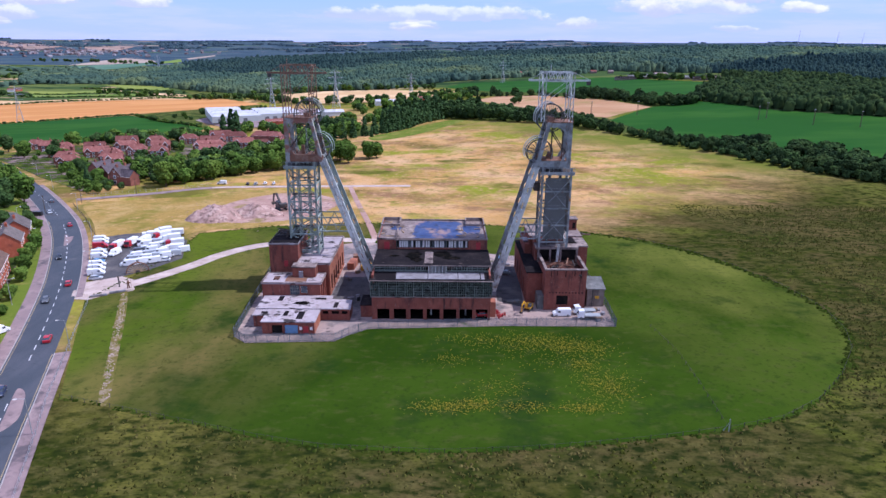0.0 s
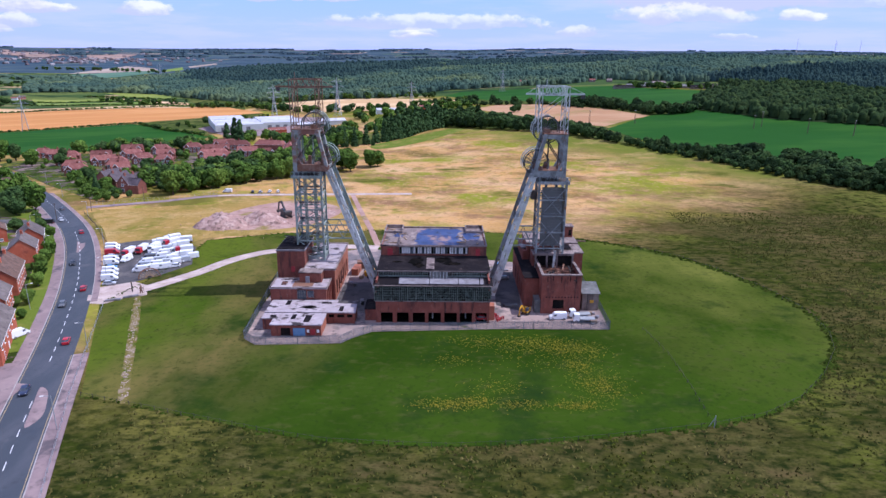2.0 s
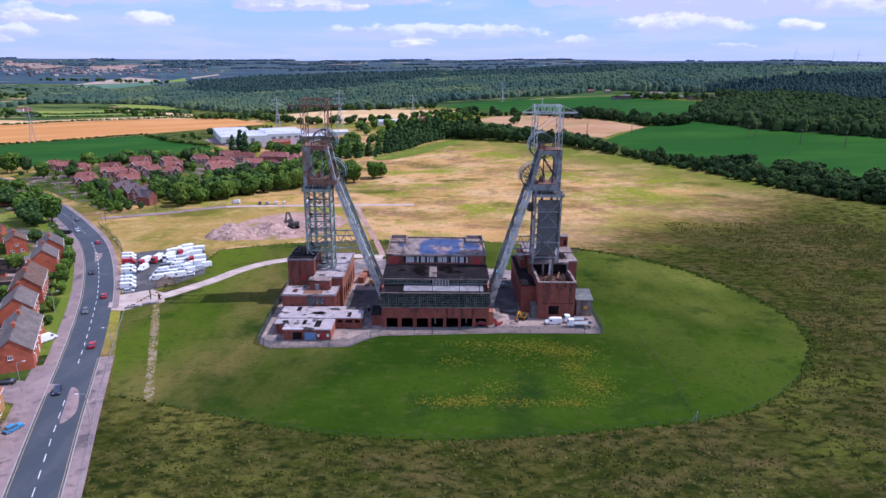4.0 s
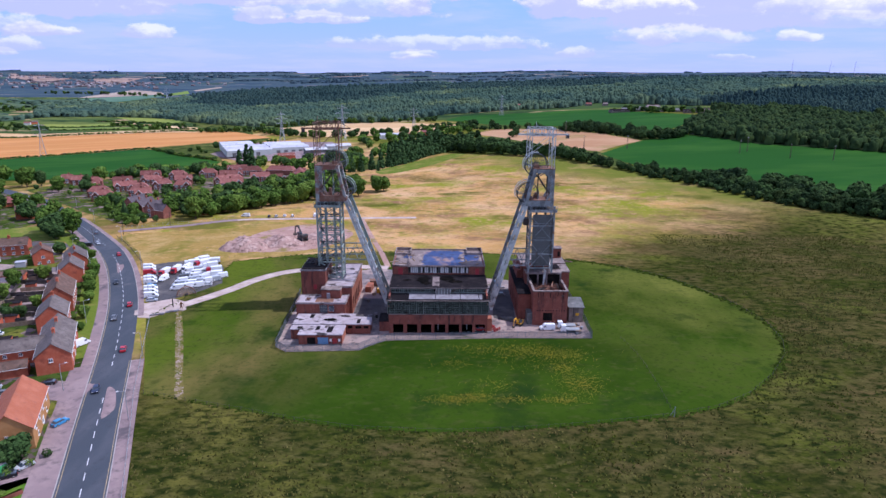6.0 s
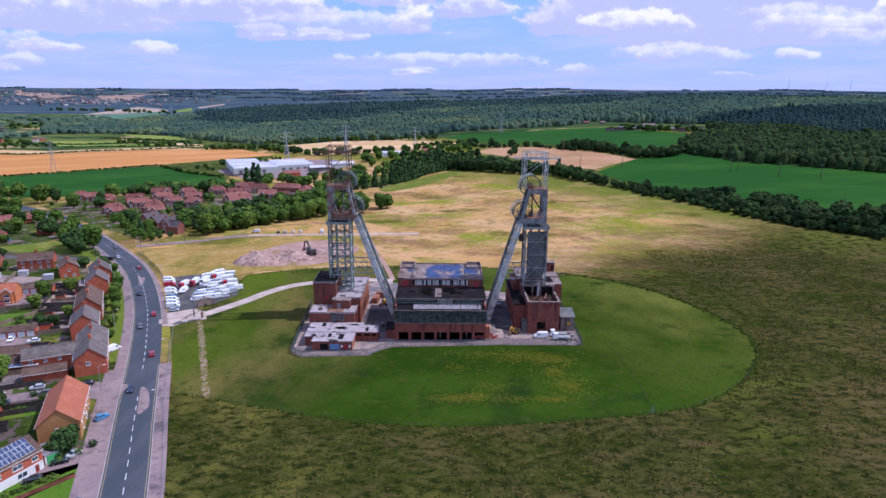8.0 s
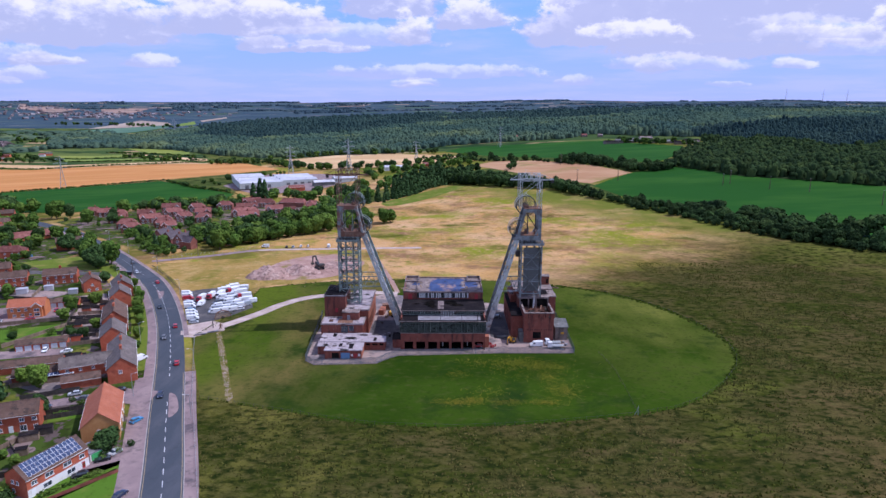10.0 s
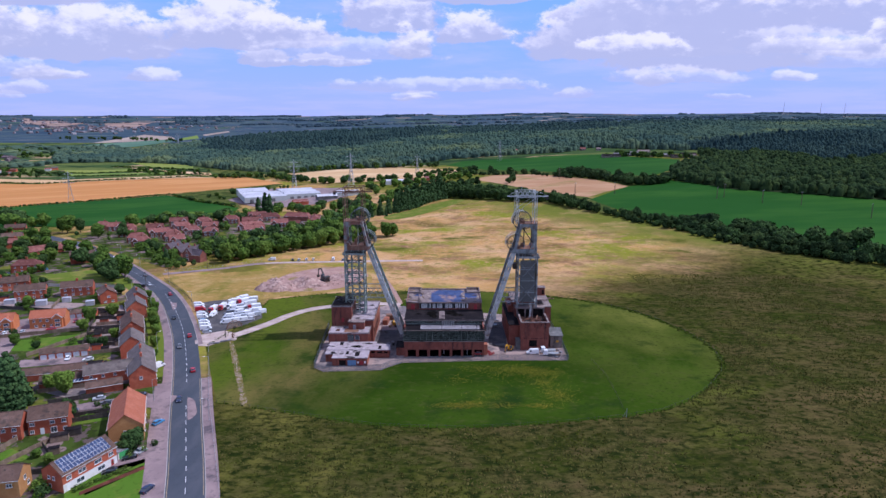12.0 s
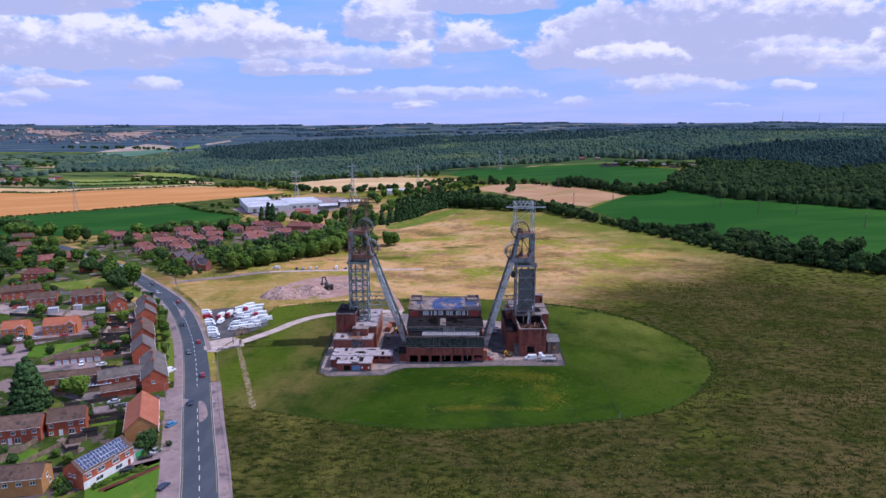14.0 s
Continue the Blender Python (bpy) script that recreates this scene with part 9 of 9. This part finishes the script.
# drives, gardens and street in front of the houses
for outline, key, label in (
        ([(-97, -38), (-109, -36), (-132, -46), (-133, -52), (-112, -45), (-97, -49)], "paving", "pale concrete drive between the houses"),
        ([(-148, -6), (-172, -12), (-176, -4), (-150, 0.5)], "paving", "pale concrete court before the garages"),
        ([(-160, 14), (-163, 30), (-196, 18), (-205, 8), (-175, 6)], "garden", "green mown patch behind the garages"),
        ([(-168, 112), (-195, 118), (-240, 122), (-285, 140), (-287, 135), (-240, 114), (-192, 109), (-168, 104)], "tarmac", "side street of the estate"),
        ([(-192, 119), (-200, 123), (-240, 128), (-262, 146), (-234, 168), (-205, 152)], "verge", "yellow-green grass triangle beside the side street"),
        ([(-88, -80), (-97, -86), (-104, -97), (-96, -112), (-80, -104)], "garden", "green front lawn by the pavement"),
        ([(-99, -98), (-88.5, -84.8), (-87.2, -86.2), (-97, -99.5)], "paving", "pale path beside the hedge"),
        ([(-99, -84), (-90.5, -74), (-88.5, -83), (-96, -91)], "paving", "paved drive before the solar house"),
        ([(-105, -93), (-99, -86), (-101, -84), (-112, -97), (-110, -103)], "garden", "small front garden lawn"),
        ([(-124, -80), (-133, -75), (-137, -84), (-128, -90)], "garden", "green back garden lawn"),
        ([(-138, -77), (-146, -80), (-150, -90), (-141, -88)], "garden", "dry back garden lawn"),
        ([(-113, -52), (-112, -56), (-122, -60), (-124, -56)], "garden", "strip of garden lawn"),
        ([(-141, 6), (-160, 52), (-172, 74), (-186, 68), (-176, 58), (-168, 36), (-162, 20), (-156, 2)], "yard", "dirty paved back yards of the terrace"),
        ([(-198, 62), (-190, 76), (-240, 84), (-262, 92), (-258, 78), (-226, 66)], "yard", "paved parking court behind the houses"),
        ([(-124, -14), (-136, -10), (-150, -34), (-136, -40), (-122, -26)], "yard", "cluttered paved yard behind the shop")):
    drape("garden_ground" if key == "garden" else "paved_ground", outline, 0.12, M[key], label, "ground")


def garden_fence(p, q, h, m, label):
    f = thing("garden_fence", label, "fence", group="garden fences")
    a, b = Vector((*p, land(*p) + 0.05)), Vector((*q, land(*q) + 0.05))
    n = max(1, round((b - a).length / 1.9))
    for k in range(n):
        c, d = a.lerp(b, k / n), a.lerp(b, (k + 1) / n)
        up = Vector((0, 0, h / 2))
        bar("fence_panel", c.lerp(d, 0.04) + up, c.lerp(d, 0.96) + up, 0.06, m, f, h)
        bar("post", c, c + Vector((0, 0, h + 0.1)), 0.1, m, f)


for p, q, m in (((-112, -50), (-126, -55), "wood_dark"), ((-112, -53.5), (-125, -59), "wood_dark"), ((-131, -56), (-137, -84), "wood"), ((-123, -70), (-131, -90), "wood"), ((-137, -76), (-144, -92), "wood"), ((-112, -88), (-126, -92), "wood_dark"),
                ((-137, 8), (-152, 2), "wood"), ((-140, 16), (-158, 10), "wood_dark"), ((-146, 24), (-162, 18), "wood"), ((-150, 34), (-166, 28), "wood_dark"), ((-153, 44), (-168, 40), "wood"), ((-138, -8), (-152, -14), "wood_dark"),
                ((-149, -36), (-128, -28), "wood"), ((-176, 0), (-162, 32), "wood"), ((-226, 14), (-170, 34), "wood"), ((-186, 64), (-168, 62), "wood_dark"), ((-148, 19), (-163, 15), "wood_dark"), ((-152, 30), (-167, 25), "wood_dark"), ((-155, 37), (-169, 34), "wood_dark"), ((-158, 50), (-174, 50), "wood_dark"), ((-163, 58), (-177, 58), "wood"), ((-156, 4), (-164, 24), "wood_dark"), ((-165, 26), (-178, 60), "wood_dark"),
                ((-134, -76), (-147, -94), "wood"), ((-141, -75), (-152, -90), "wood_dark"), ((-124, -74), (-118, -80), "wood_dark"), ((-124, -38), (-140, -45), "wood_dark"), ((-200, 62), (-235, 68), "wood_dark"), ((-222, 70), (-228, 84), "wood"), ((-205, 66), (-210, 82), "wood"), ((-240, 96), (-246, 84), "wood_dark"), ((-98.5, -99.5), (-87, -86.5), "brick")):
    garden_fence(p, q, 1.0 if m == "brick" else 1.7, M[m], "low red brick garden wall" if m == "brick" else "weathered wooden garden fence")


def clutter(name, label, rows):
    for x, y, w, d, h, rz, m in rows:
        t = thing(name, label, "shed", x, y, land(x, y) + 0.05, rz)
        part("body", soft_box(-w / 2, w / 2, -d / 2, d / 2, 0, h, 0.06), M[m], t)
        part("roof", soft_box(-w / 2 - 0.1, w / 2 + 0.1, -d / 2 - 0.1, d / 2 + 0.1, h, h + 0.12, 0.03), M["felt"] if m != "metal_sheet" else M[m], t)


clutter("garden_shed", "small garden shed with felt roof", ((-144, 14, 3, 2.4, 2.2, 20, "wood"), (-150, 30, 3.4, 2.4, 2.2, 20, "wood_dark"), (-156, 40, 3, 2.4, 2.2, 20, "wood"), (-146, 6, 3, 2, 2.1, 20, "wood_dark"), (-160, 50, 5, 3, 2.3, 20, "house_brick"),
        (-141, -12, 6, 3.6, 2.4, 22, "house_brick"), (-137, -15, 4, 3, 2.3, 22, "wood"), (-119, -66, 4.5, 2.5, 2.1, 25, "wood_dark"), (-121, -70, 5, 2.4, 2.0, 25, "wood"), (-141, -86, 2.5, 2, 2, 20, "metal_sheet"), (-118, -78, 3, 2, 2, 25, "wood"),
        (-215, 74, 5, 3.6, 2.6, 20, "metal_sheet"), (-220, 77, 4, 2.6, 2.2, 24, "house_brick"), (-158, 22, 3.4, 2.6, 2.2, 20, "house_brick"), (-162, 31, 3, 2.2, 2.1, 20, "wood_dark"), (-166, 44, 3.6, 2.6, 2.2, 22, "house_brick"), (-172, 55, 3, 2.4, 2.1, 22, "wood"), (-151, 9, 4, 2.6, 2.2, 20, "house_brick"), (-133, -18, 3.4, 2.4, 2.1, 22, "wood_dark"), (-139, -24, 3, 2.2, 2.0, 22, "metal_sheet"), (-240, 82, 4, 3, 2.3, 24, "house_brick"), (-233, 76, 5, 3, 2.4, 20, "metal_sheet"), (-205, 80, 4, 3, 2.4, 20, "metal_sheet"), (-189, 74, 4, 3, 2.4, 20, "metal_sheet")))
gar = thing("garage", "lean-to garage with a green door", "garage", -98.6, -78.6, 0, 60)
part("body", boxes((-1.9, 1.9, -3, 3, 0, 2.4)), M["render_white"], gar)
part("roof", boxes((-2.1, 2.1, -3.2, 3.2, 2.4, 2.6)), M["panel_pale"], gar)
part("garage_door", boxes((-1.5, 1.5, -3.1, -3, 0.02, 2.1)), M["green_paint"], gar, "bright green door")
car_port = thing("carport", "white carport with a roof of solar panels", "carport", -136.5, -28.5, 0, 22)
part("roof", boxes((-5, 5, -2.6, 2.6, 2.6, 2.75)), M["upvc"], car_port)
for dx in (-4.8, 4.8):
    for dy in (-2.4, 2.4):
        part("post", boxes((dx - 0.08, dx + 0.08, dy - 0.08, dy + 0.08, 0, 2.6)), M["upvc"], car_port)
for k in range(8):
    part("solar_panel", boxes((-4.8 + k * 1.2, -3.75 + k * 1.2, -2.4, 0.4, 2.75, 2.8)), M["solar"], car_port)


def street_lamp(x, y, turn):
    t = thing("street_lamp", "grey steel street lamp with a short arm", "street lamp", x, y, land(x, y) + 0.1, turn, group="street lamps")
    bm = bmesh.new()
    tube(bm, (0, 0, 0), (0, 0, 8), 0.10, 0.07, 8)
    part("pole", bm, M["galv"], t)
    bar("arm", (0, 0, 7.95), (-1.4, 0, 8.2), 0.08, M["galv"], t)
    part("lantern", soft_box(-2.0, -1.3, -0.14, 0.14, 8.12, 8.28, 0.04), M["render_white"], t)


for x, y, turn in ((-79.0, -57, 20), (-92.0, -20, 22), (-114.5, 35, 25), (-134, 72, 28), (-168, 124, 35), (-124.5, 8, 205), (-104, -42, 205), (-150, 60, 210), (-175, 92, 215), (-210, 176, 40), (-245, 220, 40)):
    street_lamp(x, y, turn)
# wooden poles with wires by the lane
for x, y in ((-176, 142), (-179, 117), (-160, 166)):
    t = thing("telegraph_pole", "dark wooden telegraph pole by lane", "pole", x, y, land(x, y), 0, group="telegraph poles")
    bm = bmesh.new()
    tube(bm, (0, 0, 0), (0, 0, 8.5), 0.15, 0.11, 7)
    part("pole", bm, M["bark"], t)
    bar("cross_arm", (-0.7, 0, 8.1), (0.7, 0, 8.1), 0.1, M["bark"], t)


def wire_fence(line, gap, h, label, m="galv", rails=(0.5, 1.0)):
    f = thing("wire_fence", label, "fence")
    for (x0, y0), (x1, y1) in zip(line[:-1], line[1:]):
        n = max(1, round(math.hypot(x1 - x0, y1 - y0) / gap))
        for k in range(n):
            x, y = x0 + (x1 - x0) * k / n, y0 + (y1 - y0) * k / n
            bar("post", (x, y, land(x, y)), (x, y, land(x, y) + h), 0.09, M[m], f)
        for z in rails:
            bar("wire", (x0, y0, land(x0, y0) + z), (x1, y1, land(x1, y1) + z), 0.035, M[m], f)


wire_fence([(-104.2, 12.5), (-96.2, -10), (-88.5, -31), (-84.2, -43)], 2.6, 1.2, "thin steel fence between pavement and lawn")
wire_fence([(-84.2, -43), (-78.3, -57), (-69, -80), (-60.5, -101), (-52, -124)], 3.0, 1.2, "thin steel fence along the pavement")
wire_fence([(60, -4), (62, -20), (61.5, -38), (60.5, -53)], 2.8, 1.0, "thin wire fence across the lawn", "wood_dark", (0.9,))
wire_fence([(LAWN[i][0], LAWN[i][1]) for i in range(0, 100, 4)], 3.2, 1.1, "low wire fence round the oval lawn", "wood_dark", (0.9,))
wire_fence([(-113.2, 32), (-120.5, 46), (-136, 78), (-143, 88), (-155, 106), (-177, 136)], 2.8, 1.6, "dark railing beside the bend of the road", "dark_steel", (0.4, 1.0, 1.5))
wire_fence([(-185, 158), (-150, 175), (-128, 190)], 2.8, 1.5, "railing along the lane", "galv", (0.4, 1.4))
f = thing("goal_frame", "leaning steel fence strut on the lawn", "post", 60.3, -54.4, 0)
bar("post", (0, 0, 0), (0, 0, 3.0), 0.14, M["galv"], f)
bar("strut", (-1.0, 0.4, 0), (0, 0, 2.4), 0.12, M["galv"], f)

# gate, sculpture and cable drum at the mouth of the track
for x, y, rz in ((-102.8, 15.4, 24), (-98.6, 18.6, 26)):
    b = thing("concrete_barrier", "long low pale concrete barrier by the gate", "barrier", x, y, 0.1, rz, group="gate barriers")
    part("block", soft_box(-2.3, 2.3, -0.35, 0.35, 0, 0.6, 0.08), M["panel_pale"], b)
gate = thing("gate_post", "dark steel gate post by the track", "post", -100.3, 23.5, 0)
bar("post", (0, 0, 0), (0, 0, 3.6), 0.3, M["dark_steel"], gate)
pl = thing("sculpture_plinth", "round pale stone sculpture plinth", "plinth", -96.3, 21.2, 0.05)
bm = bmesh.new()
tube(bm, (0, 0, 0), (0, 0, 0.5), 1.7, 1.6, 18)
part("stone", bm, M["gravel"], pl)


def sculpture():
    bm = bmesh.new()
    tube(bm, (-0.35, 0, 0), (-0.12, 0, 1.2), 0.16, 0.2, 8)
    tube(bm, (0.4, 0.1, 0), (0.12, 0, 1.2), 0.16, 0.2, 8)
    tube(bm, (0, 0, 1.1), (0.1, 0, 2.2), 0.28, 0.34, 8)
    tube(bm, (0.1, 0, 2.2), (0.12, 0, 2.75), 0.2, 0.16, 8)
    tube(bm, (-0.1, 0, 2.1), (-0.75, 0.1, 1.3), 0.13, 0.1, 6)
    tube(bm, (0.3, 0, 2.1), (0.9, 0, 1.6), 0.13, 0.1, 6)
    tube(bm, (0.9, 0.1, 0.1), (0.9, 0, 2.6), 0.05, 0.05, 6)
    ob = new("statue", finish("statue", bm, M["bronze"], True))
    ob.matrix_basis = pose(-96.3, 21.2, 0.53)
    tagged(ob, "rust-brown cast metal statue on a round plinth", "statue")


sculpture()


def half_wheel(x, y, turn, r=3.7):
    w = thing("half_winding_wheel", "half-buried winding wheel with pale spokes by the track", "wheel", x, y, 0, turn)
    bm = bmesh.new()
    rows = []
    for i in range(19):
        a = math.pi * i / 18
        rows.append([bm.verts.new((q * math.cos(a), p, q * math.sin(a))) for q, p in ((r, -0.3), (r, 0.3), (r - 0.3, 0.3), (r - 0.3, -0.3))])
    for r0, r1 in zip(rows[:-1], rows[1:]):
        for k in range(4):
            bm.faces.new((r0[k], r0[(k + 1) % 4], r1[(k + 1) % 4], r1[k]))
    part("rim", bm, M["rust"], w, "rusty steel rim")
    bm = bmesh.new()
    tube(bm, (0, -0.45, 0.2), (0, 0.45, 0.2), 0.75, 0.75, 14)
    part("hub", bm, M["dark_steel"], w)
    for k in range(11):
        a = math.pi * (k + 0.5) / 11
        bar("spoke", (0.6 * math.cos(a), 0, 0.2 + 0.5 * math.sin(a)), ((r - 0.2) * math.cos(a), 0, (r - 0.2) * math.sin(a)), 0.2, M["wood_pale"], w, 0.24)


half_wheel(-100.6, 37.0, 32)


def excavator(x, y, turn, colour, scale, label):
    e = thing("excavator", label, "excavator", x, y, land(x, y) + 0.2, turn)
    e.scale = (scale,) * 3
    for s in (-1, 1):
        part("track", soft_box(s * 1.1 - 0.3, s * 1.1 + 0.3, -1.9, 1.9, 0, 0.85, 0.25), M["trim"], e)
    part("deck", soft_box(-1.3, 1.3, -1.8, 1.4, 0.95, 1.5, 0.08), M[colour], e)
    part("engine_cover", soft_box(-1.3, 1.3, -2.0, -0.4, 1.5, 2.4, 0.12), M[colour], e)
    part("cab", soft_box(-1.25, -0.2, -0.3, 1.3, 1.5, 3.0, 0.1), M["glass"], e)
    bar("boom", (0.4, 1.0, 1.6), (0.4, 3.6, 4.6), 0.45, M[colour], e, 0.6)
    bar("boom", (0.4, 3.6, 4.6), (0.4, 5.6, 4.0), 0.4, M[colour], e, 0.5)
    bar("stick", (0.4, 5.5, 4.1), (0.4, 6.2, 1.4), 0.35, M[colour], e, 0.4)
    part("bucket", soft_box(-0.2, 1.0, 5.6, 6.6, 0.6, 1.5, 0.15), M["dark_steel"], e)


excavator(-74, 128, 40, "dark_steel", 1.5, "dark demolition machine on the rubble")
excavator(27.5, 7.2, 150, "yellow", 0.75, "yellow excavator parked beside the heapstead")


def yard_clutter():
    r = random.Random(13)
    for k in range(6):
        x, y = 17.6 + r.uniform(-0.5, 2.4), 3.5 + r.uniform(-2, 3.5)
        t = thing("pipe_coil", "red plastic barrier lying in the yard", "barrier", x, y, 0.1, r.uniform(0, 180), group="red barriers")
        part("rail", boxes((-1.0, 1.0, -0.05, 0.05, 0.75, 1.0), (-1.0, 1.0, -0.05, 0.05, 0.25, 0.45)), M["red_paint"], t)
        for dx in (-0.9, 0.9):
            part("leg", boxes((dx - 0.05, dx + 0.05, -0.25, 0.25, 0, 1.0)), M["red_paint"], t)
    for k in range(26):
        x, y = (r.uniform(-30, -20), r.uniform(9, 50)) if k < 16 else (r.uniform(44, 50), r.uniform(-1, 8))
        w = r.uniform(0.6, 2.0)
        t = thing("crate", "weathered crate among the yard scrap", "crate", x, y, 0.1, r.uniform(0, 90), group="yard scrap")
        part("body", soft_box(-w / 2, w / 2, -0.5, 0.5, 0, r.uniform(0.5, 1.3), 0.05), M[r.choice(["rust", "wood", "panel_pale", "sheet_grey", "tyre", "wood_pale", "panel_pale"])], t)
    for x, y, w, d, h, m, l in ((-26.5, 50, 6, 3, 2.6, "rust", "rusty orange skip in the yard"), (-24, 42, 3, 4, 1.8, "yellow", "faded orange skip in the yard"), (-29, 44, 2.4, 6, 2.4, "brick_orange", "orange steel container by wall"), (23.5, 13.5, 4.2, 1.6, 0.6, "sheet_grey", "grey sheet lying on the ground"),
                                (23, 50, 3.2, 3.2, 2.2, "blue_door", "blue tarpaulin over stored goods"), (22, 47, 8, 1.2, 0.6, "panel_pale", "low pale block wall")):
        t = thing("skip", l, "skip", x, y, 0.1, r.uniform(-8, 8))
        part("body", soft_box(-w / 2, w / 2, -d / 2, d / 2, 0, h, 0.1), M[m], t)


yard_clutter()
